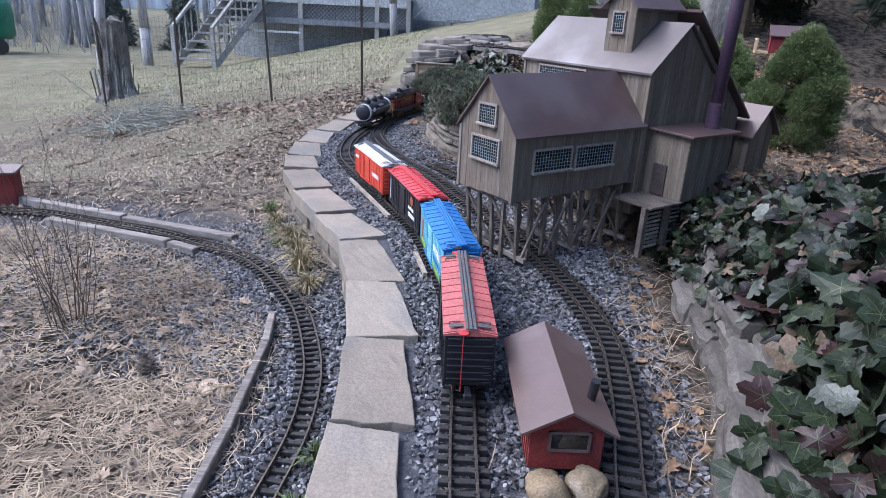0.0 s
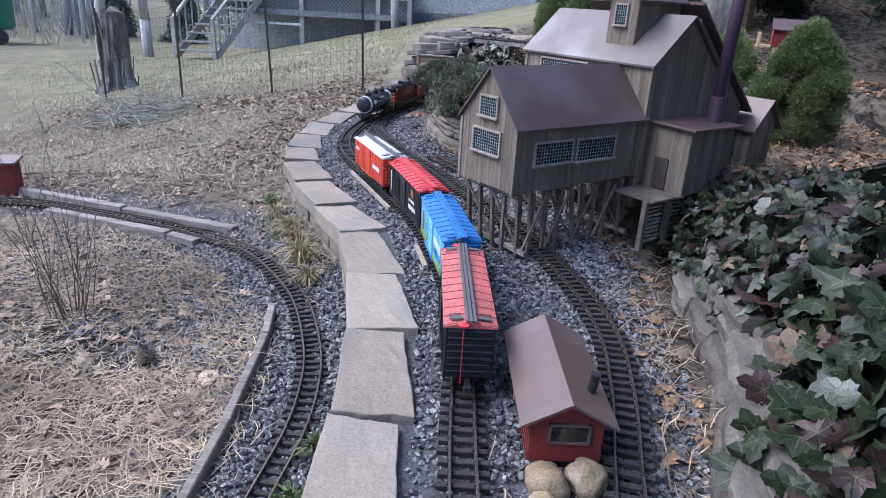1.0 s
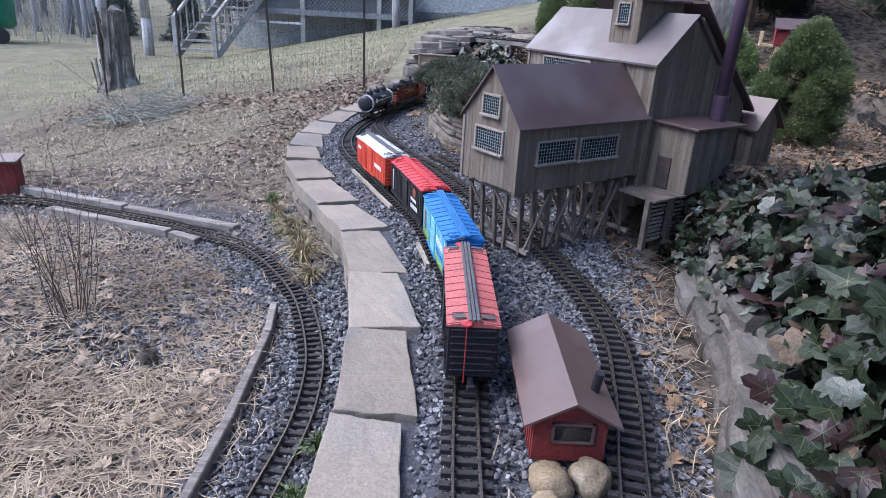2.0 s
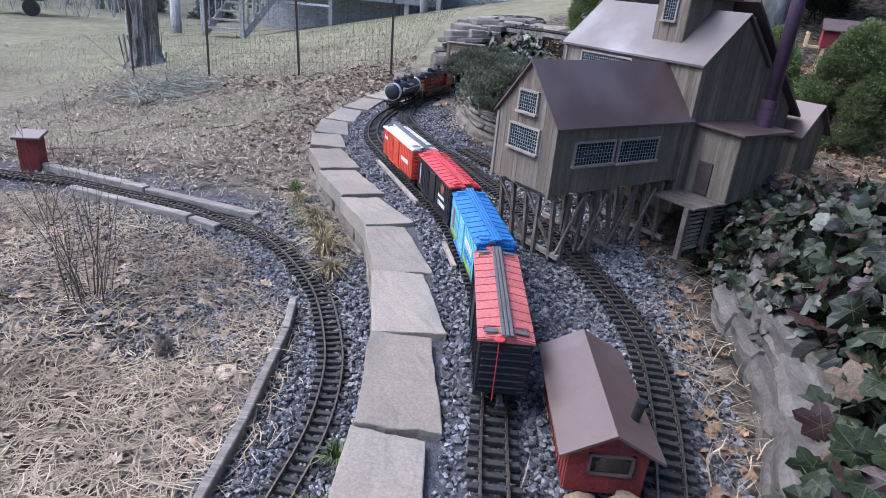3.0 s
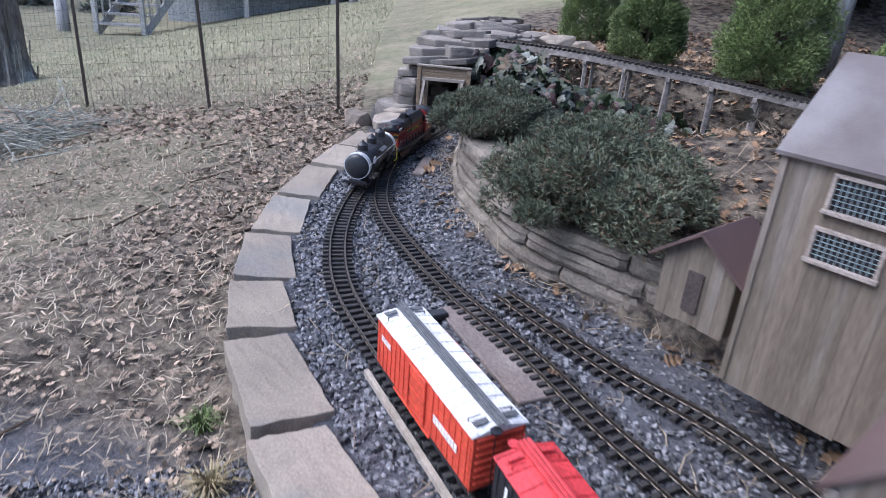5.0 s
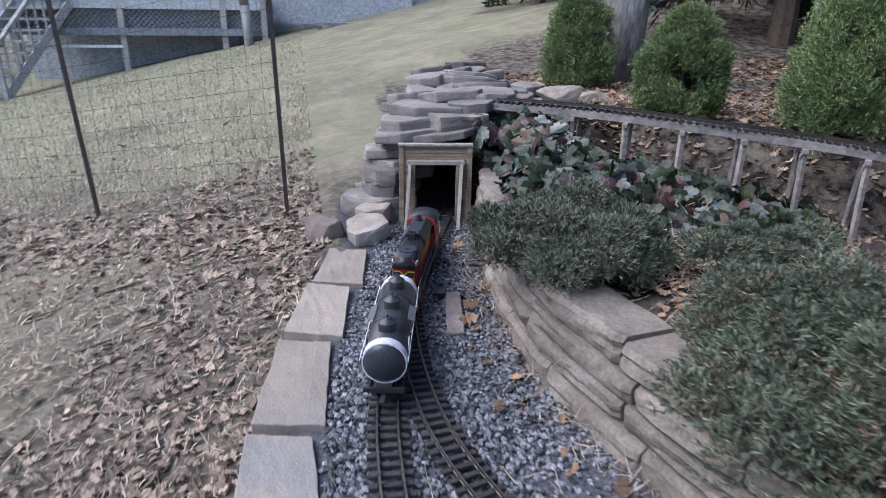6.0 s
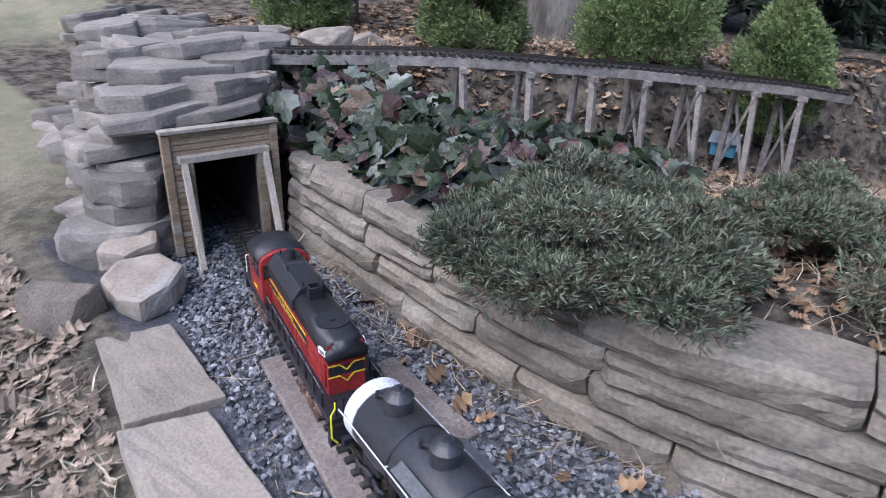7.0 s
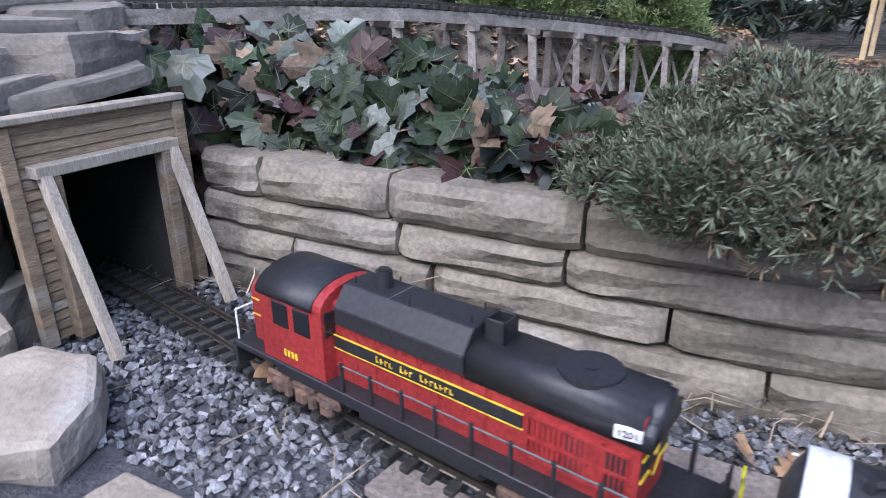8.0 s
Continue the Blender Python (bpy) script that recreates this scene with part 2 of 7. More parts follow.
def ground_material():
    """Soil and straw near by, thin winter turf on the lawn, grey grit in the track beds."""
    m = bpy.data.materials.new("ground_cover")
    m.use_nodes = True
    n, l = m.node_tree.nodes, m.node_tree.links
    b = n["Principled BSDF"]
    b.inputs["Roughness"].default_value = 0.95
    b.inputs["Specular IOR Level"].default_value = 0.15
    tc = n.new("ShaderNodeTexCoord")

    def noise_tex(scale, detail=8.0):
        t = n.new("ShaderNodeTexNoise")
        t.inputs["Scale"].default_value, t.inputs["Detail"].default_value, t.inputs["Roughness"].default_value = scale, detail, 0.65
        l.new(tc.outputs["Object"], t.inputs["Vector"])
        return t.outputs["Fac"]

    def ramp(src, a, b_, ca, cb):
        r = n.new("ShaderNodeValToRGB")
        r.color_ramp.elements[0].position, r.color_ramp.elements[1].position = a, b_
        r.color_ramp.elements[0].color, r.color_ramp.elements[1].color = (*ca, 1), (*cb, 1)
        l.new(src, r.inputs["Fac"])
        return r.outputs["Color"]

    def mix(f, a, b_):
        x = n.new("ShaderNodeMix")
        x.data_type = "RGBA"
        l.new(f, x.inputs["Factor"])
        l.new(a, x.inputs["A"])
        l.new(b_, x.inputs["B"])
        return x.outputs["Result"]

    soil = ramp(noise_tex(16), 0.40, 0.60, (0.040, 0.035, 0.031), (0.215, 0.18, 0.138))
    turf = ramp(noise_tex(3.5), 0.38, 0.62, (0.225, 0.232, 0.14), (0.345, 0.315, 0.215))
    grit = ramp(noise_tex(70), 0.35, 0.65, (0.075, 0.078, 0.088), (0.15, 0.15, 0.165))
    at = n.new("ShaderNodeAttribute")
    at.attribute_name = "cover"
    sp = n.new("ShaderNodeSeparateColor")
    l.new(at.outputs["Color"], sp.inputs["Color"])
    # soil coloured near black for the shade in gaps between ivy leaves
    shade_soil = ramp(noise_tex(20), 0.4, 0.6, (0.018, 0.015, 0.012), (0.06, 0.045, 0.033))
    col = mix(sp.outputs["Blue"], mix(sp.outputs["Red"], mix(sp.outputs["Green"], soil, turf), grit), shade_soil)
    grain = ramp(noise_tex(160, 4), 0.3, 0.7, (0.72, 0.72, 0.72), (1, 1, 1))
    mu = n.new("ShaderNodeMix")
    mu.data_type, mu.blend_type = "RGBA", "MULTIPLY"
    mu.inputs["Factor"].default_value = 1.0
    l.new(col, mu.inputs["A"])
    l.new(grain, mu.inputs["B"])
    l.new(mu.outputs["Result"], b.inputs["Base Color"])
    bp = n.new("ShaderNodeBump")
    bp.inputs["Strength"].default_value, bp.inputs["Distance"].default_value = 0.9, 0.01
    l.new(noise_tex(110), bp.inputs["Height"])
    l.new(bp.outputs["Normal"], b.inputs["Normal"])
    return m


M_GROUND = ground_material()
M_TIE = mat("tie_plastic", (0.020, 0.019, 0.019), (0.038, 0.035, 0.033), rough=0.7, s=60, rnd=0.2)
M_RAIL = mat("rail_brass", (0.13, 0.11, 0.09), (0.08, 0.07, 0.06), rough=0.45, metal=0.8, s=80, bump=0.05)
M_WOOD = mat("weathered_wood", (0.30, 0.27, 0.24), (0.17, 0.15, 0.13), s=12, fine=120, bump=0.35, rnd=0.15, stretch=(0.25, 4, 4))
M_MILL = mat("mill_boards", (0.195, 0.160, 0.120), (0.125, 0.10, 0.074), s=9, fine=90, bump=0.25, stretch=(5, 5, 0.35), rnd=0.14, third=(0.225, 0.195, 0.16), grain=0.25)
# main house roof: greyer than mill_roof, with paler patches
M_MROOFP = mat("grey_roof", (0.130, 0.112, 0.109), (0.092, 0.078, 0.076), rough=0.38, spec=0.45, s=6, fine=300, bump=0.08, third=(0.21, 0.204, 0.204), grain=0.07)
M_MROOF = mat("mill_roof", (0.115, 0.075, 0.070), (0.085, 0.056, 0.053), rough=0.36, spec=0.6, s=7, fine=300, bump=0.06, third=(0.13, 0.10, 0.095), grain=0.07)

# ground: one sheet to the horizon
gx = np.concatenate([-np.geomspace(70, 3.2, 26), np.arange(-3.0, 2.2, 0.035), np.geomspace(2.3, 70, 30)])
gy = np.concatenate([-np.geomspace(40, 0.9, 18), np.arange(-0.8, 7.0, 0.045), np.geomspace(7.2, 90, 40)])
GX, GY = np.meshgrid(gx, gy)
GZ = gz(GX.ravel(), GY.ravel())
wob = np.array([noise.noise(Vector((x * 3.1, y * 3.1, 0.3))) for x, y in zip(GX.ravel(), GY.ravel())])
GZ = GZ + wob * 0.012 * np.where(np.hypot(GX.ravel() + 0.2, GY.ravel() - 2.2) < 3.4, 0.5, 1.0)
nx = len(gx)
gf = [(j * nx + i, j * nx + i + 1, (j + 1) * nx + i + 1, (j + 1) * nx + i) for j in range(len(gy) - 1) for i in range(nx - 1)]
ground = soup("ground", np.column_stack([GX.ravel(), GY.ravel(), GZ]).tolist(), gf, M_GROUND, True)
# which cover lies where: track-bed grit, turf, darkened soil under the ivy
gxr, gyr = GX.ravel(), GY.ravel()
near_l = LOW.dist(gxr, gyr)
bedm = ((gxr > np.interp(gyr, EDGE.p[:, 1], EDGE.p[:, 0]) - 0.1) & (gxr < np.interp(gyr, BANK[:, 0], BANK[:, 1]) - 0.03) & (gyr < 5.1)) * 1.0
grit_w = np.maximum(bedm, smooth01((0.42 - near_l) / 0.25) * (gyr < 2.6))
turf_w = smooth01((gyr - 2.3 + 0.15 * gxr) / 1.6) * 0.5 * np.clip(0.7 + 1.1 * np.array([noise.noise(Vector((a * 1.3, b * 1.3, 9))) for a, b in zip(gxr, gyr)]), 0, 1) + 0.45 * smooth01((gyr - (5.2 - 0.55 * (gxr + 0.65))) / 0.8)
turf_w = turf_w * (1 - 0.6 * smooth01((gxr - np.interp(gyr, EDGE.p[:, 1], EDGE.p[:, 0]) + 1.0) / 0.6) * (1 - smooth01((gyr - 4.7) / 1.2)))
turf_w = turf_w * (gxr < np.interp(gyr, EDGE.p[:, 1], EDGE.p[:, 0]) + 0.3 + 3 * smooth01((gyr - 7) / 2))
dbk = gxr - np.interp(gyr, BANK[:, 0], BANK[:, 1])
# bank soil under the leaves, where that shade is painted in
shade_soil_w = smooth01((dbk - 0.01) / 0.05) * np.maximum(gyr < 1.95, (gyr > 3.6) & (gyr < 5.6) & (dbk < 0.7)) * (gyr > -1) * (dbk < 2.5)
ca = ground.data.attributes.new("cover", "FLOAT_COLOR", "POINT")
ca.data.foreach_set("color", np.column_stack([grit_w, turf_w, shade_soil_w, 0 * grit_w + 1]).ravel())
tagged(ground, "bare winter lawn and garden soil strewn with dead leaves", "ground", kind="structure")


def make_track(line, s0, s1, z, name, label, ends=True):
    """Two rails on cross ties."""
    t = thing(name, Matrix.Identity(4), label, "track", "garden railway tracks")
    n = int((s1 - s0) / 0.02)
    for side in (-1, 1):
        bm = bmesh.new()
        prev = None
        for i in range(n + 1):
            s = s0 + (s1 - s0) * i / n
            m = line.spot(s, z)
            ring = [bm.verts.new(m @ Vector((0, side * 0.0225 + a, b))) for a, b in ((-0.0028, 0.009), (-0.0012, 0.0105), (-0.0012, 0.0145), (-0.0019, 0.0148), (-0.0019, 0.0175), (0.0019, 0.0175), (0.0019, 0.0148), (0.0012, 0.0145), (0.0012, 0.0105), (0.0028, 0.009))]
            if prev:
                for k in range(10):
                    bm.faces.new((prev[k], prev[(k + 1) % 10], ring[(k + 1) % 10], ring[k]))
            prev = ring
        part("rail", bm, M_RAIL, t)
    bm = bmesh.new()
    box(bm, (0.0125, 0.088, 0.010), (0, 0, 0.004), bev=0.001)
    for sd in (-1, 1):
        box(bm, (0.006, 0.010, 0.003), (0, sd * 0.0225, 0.0105))
    tie = None
    k = int((s1 - s0) / 0.0285)
    for i in range(k):
        m = line.spot(s0 + (i + 0.5) * (s1 - s0) / k, z) @ pose(random.uniform(-0.001, 0.001), random.uniform(-0.0015, 0.0015), 0, 0, 0, random.uniform(-1.5, 1.5))
        if tie is None:
            tie = part("tie", bm, M_TIE, t)
            tie.matrix_local = m
        else:
            share("tie", tie.data, m, t)
    return t


make_track(MAIN, 0.1, MAIN.length - 0.05, 0.003, "main_track", "narrow model railway track with black ties on grey ballast")
make_track(LOOP, 0.1, LOOP.length, 0.002, "loop_track", "curved model railway track passing under the mill on ballast")
LOW3 = Line([(x, y, gz1(x, y) + 0.012) for x, y in LOW.p[::12, :2]])
make_track(LOW3, 0.6, LOW3.length - 0.2, 0.0, "lower_track", "curved model railway track on the lower gravel bed")

# retaining wall: cap stones and courses below
wall = thing("retaining_wall", Matrix.Identity(4), "curved low retaining wall of tan concrete blocks with flat caps", "wall", kind="structure")


def slab(bm, quad, z0, z1, jit=0.004, bev=0.004):
    lo = [bm.verts.new((x + random.uniform(-jit, jit), y + random.uniform(-jit, jit), z0)) for x, y in quad]
    hi = [bm.verts.new((v.co.x, v.co.y, z1 + random.uniform(-0.003, 0.003))) for v in lo]
    fs = [bm.faces.new(lo[::-1]), bm.faces.new(hi)]
    k = len(quad)
    for i in range(k):
        fs.append(bm.faces.new((lo[i], lo[(i + 1) % k], hi[(i + 1) % k], hi[i])))
    if bev:
        bmesh.ops.bevel(bm, geom=list(bm.edges), offset=bev, segments=2, affect="EDGES", profile=0.6)


for i in range(len(CAPS) - 1):
    a, b = Vector(CAPS[i]), Vector(CAPS[i + 1])
    d = (b - a).normalized()
    nrm = Vector((-d.y, d.x))
    W = 0.165
    # each cap is a little wedge: its near corner stands proud of the bed side
    q = [a + d * 0.002 - nrm * 0.004, b - d * 0.024 + nrm * 0.030, b - d * 0.004 + nrm * (W + 0.004), a + d * 0.012 + nrm * (W - 0.006)]
    bm = bmesh.new()
    slab(bm, [tuple(v) for v in q], -0.055, 0.002 + random.uniform(-0.004, 0.005), 0.004, 0.0028)
    bmesh.ops.subdivide_edges(bm, edges=[e for e in bm.edges if e.calc_length() > 0.09], cuts=7, use_grid_fill=True)
    rough_up(bm, 0.0032, 14, i * 3.3)
    rough_up(bm, 0.0028, 55, i * 3.3)
    part("cap_stone", bm, M_STONE, wall)
    # courses under the cap
    for c in range(4):
        z1 = -0.054 - c * 0.062
        if z1 < gz1(a.x - 0.3, a.y) - 0.03:
            break
        sh = (0.5 if c % 2 else 0.0) * (b - a).length
        for k in range(2):
            L = (b - a).length / 2
            p0 = a + d * (k * L + sh * 0.5 + 0.002)
            p1 = a + d * ((k + 1) * L + sh * 0.5 - 0.002)
            inn, out = 0.02, W - 0.012 + random.uniform(-0.006, 0.008)
            bm = bmesh.new()
            slab(bm, [tuple(p0 + nrm * inn), tuple(p1 + nrm * inn), tuple(p1 + nrm * out), tuple(p0 + nrm * out)], z1 - 0.060, z1, 0.003, 0.006)
            bmesh.ops.subdivide_edges(bm, edges=[e for e in bm.edges if e.calc_length() > 0.03], cuts=3, use_grid_fill=True)
            rough_up(bm, 0.008, 22, i * 2.1 + c + k * 5)
            part("wall_block", bm, M_BLOCK, wall)

def plainpaint(name, c, rough=0.45, dirt=None):
    return mat(name, c, tuple(0.8 * v for v in c), rough=rough, s=9, fine=160, bump=0.05, third=dirt)


M_ROOFRED = plainpaint("roof_red", (0.55, 0.05, 0.055), 0.4)
M_BLACK = plainpaint("car_black", (0.018, 0.018, 0.022), 0.4)
M_BLUE = plainpaint("car_blue", (0.035, 0.18, 0.48), 0.4)
M_LBLUE = plainpaint("car_light_blue", (0.20, 0.50, 0.62), 0.4)
M_ORANGE = plainpaint("car_orange_red", (0.60, 0.075, 0.04), 0.45)
M_WHITE = plainpaint("car_white", (0.75, 0.75, 0.75), 0.5)
M_FADED = plainpaint("roof_faded_red", (0.45, 0.125, 0.115), 0.55, (0.22, 0.12, 0.12))
M_GREY = plainpaint("walk_grey", (0.10, 0.105, 0.11), 0.6)
M_STEEL = mat("wheel_steel", (0.05, 0.045, 0.04), (0.09, 0.06, 0.045), rough=0.5, metal=0.5, s=90)
CAR_L, CAR_W, CAR_H = 0.39, 0.098, 0.152


def truck(parent, x, name="truck"):
    bm = bmesh.new()
    for sd in (-1, 1):
        box(bm, (0.085, 0.006, 0.012), (x, sd * 0.036, 0.020), bev=0.002)
        for dx in (-0.028, 0.028):
            box(bm, (0.018, 0.009, 0.018), (x + dx, sd * 0.037, 0.017), bev=0.003)
        box(bm, (0.02, 0.010, 0.022), (x, sd * 0.036, 0.022), bev=0.003)
    box(bm, (0.016, 0.066, 0.012), (x, 0, 0.026))
    tr = part(name, bm, M_BLACK, parent)
    for dx in (-0.028, 0.028):
        bm = bmesh.new()
        for sd in (-1, 1):
            cyl(bm, 0.0155, 0.0155, 0.004, (x + dx, sd * 0.0225 + 0.002, 0.0155), (90, 0, 0), 16)
            cyl(bm, 0.0175, 0.0175, 0.0012, (x + dx, sd * 0.0205 + 0.0006, 0.0155), (90, 0, 0), 16)
        rod(bm, (x + dx, -0.03, 0.0155), (x + dx, 0.03, 0.0155), 0.003)
        part("wheelset", bm, M_STEEL, tr)


def boxcar(s, label, side, roof, end, walk_mat, rib_roof=True, band=None):
    c = thing("boxcar", MAIN.spot(s, 0.0205), label, "train car", "boxcars of the model train")
    z0, z1 = 0.034, CAR_H - 0.012
    bm = bmesh.new()
    box(bm, (CAR_L, CAR_W, z1 - z0), (0, 0, (z0 + z1) / 2), bev=0.002)
    body = part("body", bm, side, c)
    for i in range(-9, 10):
        if abs(i) > 2:
            for sd in (-1, 1):
                bm = bmesh.new()
                box(bm, (0.003, 0.003, z1 - z0 - 0.01), (i * 0.0205, sd * CAR_W / 2, (z0 + z1) / 2))
                part("side_rib", bm, side, body)
    for sd in (-1, 1):
        bm = bmesh.new()
        box(bm, (0.072, 0.004, z1 - z0 - 0.012), (0, sd * (CAR_W / 2 + 0.002), (z0 + z1) / 2), bev=0.001)
        for k in range(3):
            box(bm, (0.068, 0.002, 0.002), (0, sd * (CAR_W / 2 + 0.0045), z0 + 0.025 + k * 0.03))
        rod(bm, (0.028, sd * (CAR_W / 2 + 0.006), z0 + 0.008), (0.028, sd * (CAR_W / 2 + 0.006), z1 - 0.008), 0.0015)
        dr = part("door", bm, side, c)
        for z in (z0 - 0.001, z1 + 0.001):
            bm = bmesh.new()
            box(bm, (0.16, 0.004, 0.003), (0.02, sd * (CAR_W / 2 + 0.002), z))
            part("door_track", bm, end, c)
    for ex in (-1, 1):
        bm = bmesh.new()
        box(bm, (0.004, CAR_W - 0.002, z1 - z0 + 0.004), (ex * (CAR_L / 2 + 0.002), 0, (z0 + z1) / 2), bev=0.001)
        e = part("end_wall", bm, end, c)
        for k in range(7):
            bm = bmesh.new()
            box(bm, (0.004, CAR_W - 0.014, 0.005), (ex * (CAR_L / 2 + 0.005), 0, z0 + 0.012 + k * 0.0145), bev=0.0015)
            part("end_rib", bm, end, e)
        bm = bmesh.new()
        for k in range(6):
            rod(bm, (ex * (CAR_L / 2 + 0.012), -0.044, z0 + 0.01 + 0.016 * k), (ex * (CAR_L / 2 + 0.012), -0.028, z0 + 0.01 + 0.016 * k), 0.0009, 5)
            rod(bm, (ex * (CAR_L / 2 + 0.012), -0.044, z0 + 0.01 + 0.016 * k), (ex * (CAR_L / 2 + 0.004), -0.044, z0 + 0.01 + 0.016 * k), 0.0009, 5)
        part("ladder", bm, end, c)
        bm = bmesh.new()
        rod(bm, (ex * (CAR_L / 2 + 0.012), 0.014, z0 - 0.012), (ex * (CAR_L / 2 + 0.012), 0.014, z1 + 0.010), 0.0011, 6)
        cyl(bm, 0.010, 0.010, 0.002, (ex * (CAR_L / 2 + 0.012), 0.014, z1 + 0.010), (0, 0, 0), 12)
        part("brake_wheel", bm, M_BLACK if end is not M_BLACK else M_ROOFRED, c)
        bm = bmesh.new()
        box(bm, (0.03, 0.012, 0.010), (ex * (CAR_L / 2 + 0.018), 0, 0.026), bev=0.002)
        box(bm, (0.010, 0.018, 0.014), (ex * (CAR_L / 2 + 0.034), 0, 0.026), bev=0.003)
        part("coupler", bm, M_BLACK, c)
    # peaked roof with ribs and a running board
    bm = bmesh.new()
    hw, rise = CAR_W / 2 + 0.003, 0.010
    prism(bm, [(-hw, 0), (hw, 0), (hw, 0.003), (0, 0.003 + rise), (-hw, 0.003)], CAR_L + 0.010, pose(-(CAR_L + 0.010) / 2, 0, z1, 90, 0, 90))
    nrib = 11
    for i in range(nrib + 1):
        x = -CAR_L / 2 + CAR_L * i / nrib
        for sd in (-1, 1):
            beam(bm, (x, sd * (hw - 0.001), z1 + 0.0035), (x, sd * 0.008, z1 + 0.003 + rise * 0.84), 0.003, 0.003)
    part("roof", bm, roof, c)
    for k in range(3):
        bm = bmesh.new()
        box(bm, (CAR_L + 0.02, 0.0062, 0.0025), (0, (k - 1) * 0.0078, z1 + 0.018), bev=0.0006)
        part("running_board", bm, walk_mat, c)
    for ex in (-1, 1):
        for sd in (-1, 1):
            bm = bmesh.new()
            box(bm, (0.012, 0.026, 0.002), (ex * (CAR_L / 2 - 0.014), sd * 0.028, z1 + 0.013), (sd * -6, 0, 0), bev=0.0005)
            rod(bm, (ex * (CAR_L / 2 - 0.03), sd * 0.018, z1 + 0.014), (ex * (CAR_L / 2 - 0.03), sd * 0.040, z1 + 0.012), 0.0012, 5)
            rod(bm, (ex * (CAR_L / 2 - 0.03), sd * 0.040, z1 + 0.012), (ex * (CAR_L / 2 - 0.03), sd * 0.040, z1 + 0.004), 0.0012, 5)
            part("roof_step", bm, walk_mat, c)
    bm = bmesh.new()
    box(bm, (CAR_L - 0.02, 0.03, 0.012), (0, 0, 0.030))
    for sd in (-1, 1):
        box(bm, (CAR_L, 0.006, 0.008), (0, sd * (CAR_W / 2 - 0.003), 0.031))
    cyl(bm, 0.012, 0.012, 0.04, (-0.03, 0.01, 0.024), (0, 90, 0), 10)
    part("underframe", bm, M_BLACK, c)
    truck(c, CAR_L / 2 - 0.065)
    truck(c, -CAR_L / 2 + 0.065)
    return c


S_REAR = MAIN.near_y(0.74)
PITCH = 0.45
car_d = boxcar(S_REAR + CAR_L / 2, "black boxcar with weathered faded red roof on the track", M_BLACK, M_FADED, M_BLACK, M_GREY)
car_c = boxcar(S_REAR + CAR_L / 2 + PITCH, "bright blue boxcar with pale blue painted sides on the track", M_LBLUE, M_BLUE, M_BLUE, M_BLUE)
car_b = boxcar(S_REAR + CAR_L / 2 + 2 * PITCH, "black boxcar with a glossy red roof on the track", M_BLACK, M_ROOFRED, M_BLACK, M_ROOFRED)
car_a = boxcar(S_REAR + CAR_L / 2 + 3 * PITCH, "orange-red boxcar with a white roof on the track", M_ORANGE, M_WHITE, M_ORANGE, M_GREY)

M_LRED = plainpaint("loco_red", (0.27, 0.028, 0.027), 0.42, (0.20, 0.03, 0.03))
M_LBLK = plainpaint("loco_black", (0.022, 0.022, 0.025), 0.42)
M_YEL = plainpaint("loco_yellow", (0.70, 0.47, 0.03), 0.5)
M_LIME = plainpaint("grab_yellow", (0.72, 0.68, 0.03), 0.5)
M_GLASS = mat("dark_glass", (0.012, 0.013, 0.015), (0.02, 0.02, 0.022), rough=0.08, bump=0.0, spec=0.6)
M_RUSTY = mat("rusty_truck", (0.15, 0.088, 0.058), (0.07, 0.048, 0.04), rough=0.8, s=70, bump=0.3)
M_LENS = mat("number_board", (0.7, 0.7, 0.68), (0.6, 0.6, 0.58), rough=0.4, bump=0.0)
M_TANK = plainpaint("tank_black", (0.035, 0.036, 0.04), 0.36, (0.06, 0.06, 0.065))
M_SILVER = plainpaint("silver_band", (0.62, 0.63, 0.65), 0.4)
S_LOCO = MAIN.near_y(4.245)
loco = thing("diesel_locomotive", MAIN.spot(S_LOCO, 0.0205), "red and black model diesel locomotive with yellow stripes on the track", "locomotive")


def rounded(w, h, r, n=5):
    """Outline with rounded upper corners, standing on y = 0."""
    pts = [(-w / 2, 0), (w / 2, 0)]
    for c, a0 in (((w / 2 - r, h - r), 0), ((-w / 2 + r, h - r), 90)):
        pts += [(c[0] + r * math.cos(radians(a0 + 90 * i / n)), c[1] + r * math.sin(radians(a0 + 90 * i / n))) for i in range(n + 1)]
    return pts


def along_x(x0):
    return Matrix.Translation((x0, 0, 0)) @ pose(0, 0, 0, 90, 0, 90)


DECK = 0.055
bm = bmesh.new()
box(bm, (0.565, 0.104, 0.008), (0, 0, DECK - 0.004), bev=0.001)
for sd in (-1, 1):
    box(bm, (0.40, 0.004, 0.008), (0, sd * 0.049, DECK - 0.011))
box(bm, (0.17, 0.078, 0.034), (0.0, 0, DECK - 0.024), bev=0.006)
part("platform", bm, M_LBLK, loco)
# long hood, red flanks
bm = bmesh.new()
prism(bm, [(a, b + DECK) for a, b in rounded(0.062, 0.092, 0.004)], 0.345, along_x(-0.225))
long_hood = part("long_hood", bm, M_LRED, loco)
for i in range(8):
    for sd in (-1, 1):
        bm = bmesh.new()
        box(bm, (0.021, 0.0016, 0.070), (-0.098 + i * 0.0275, sd * 0.0315, DECK + 0.040), bev=0.0006)
        hatch = part("hood_door", bm, M_LRED, long_hood)
        for z in (0.014, 0.064):
            bm = bmesh.new()
            box(bm, (0.003, 0.0014, 0.004), (-0.090 + i * 0.0275, sd * 0.0328, DECK + z))
            part("latch", bm, M_LRED, loco)
bm = bmesh.new()
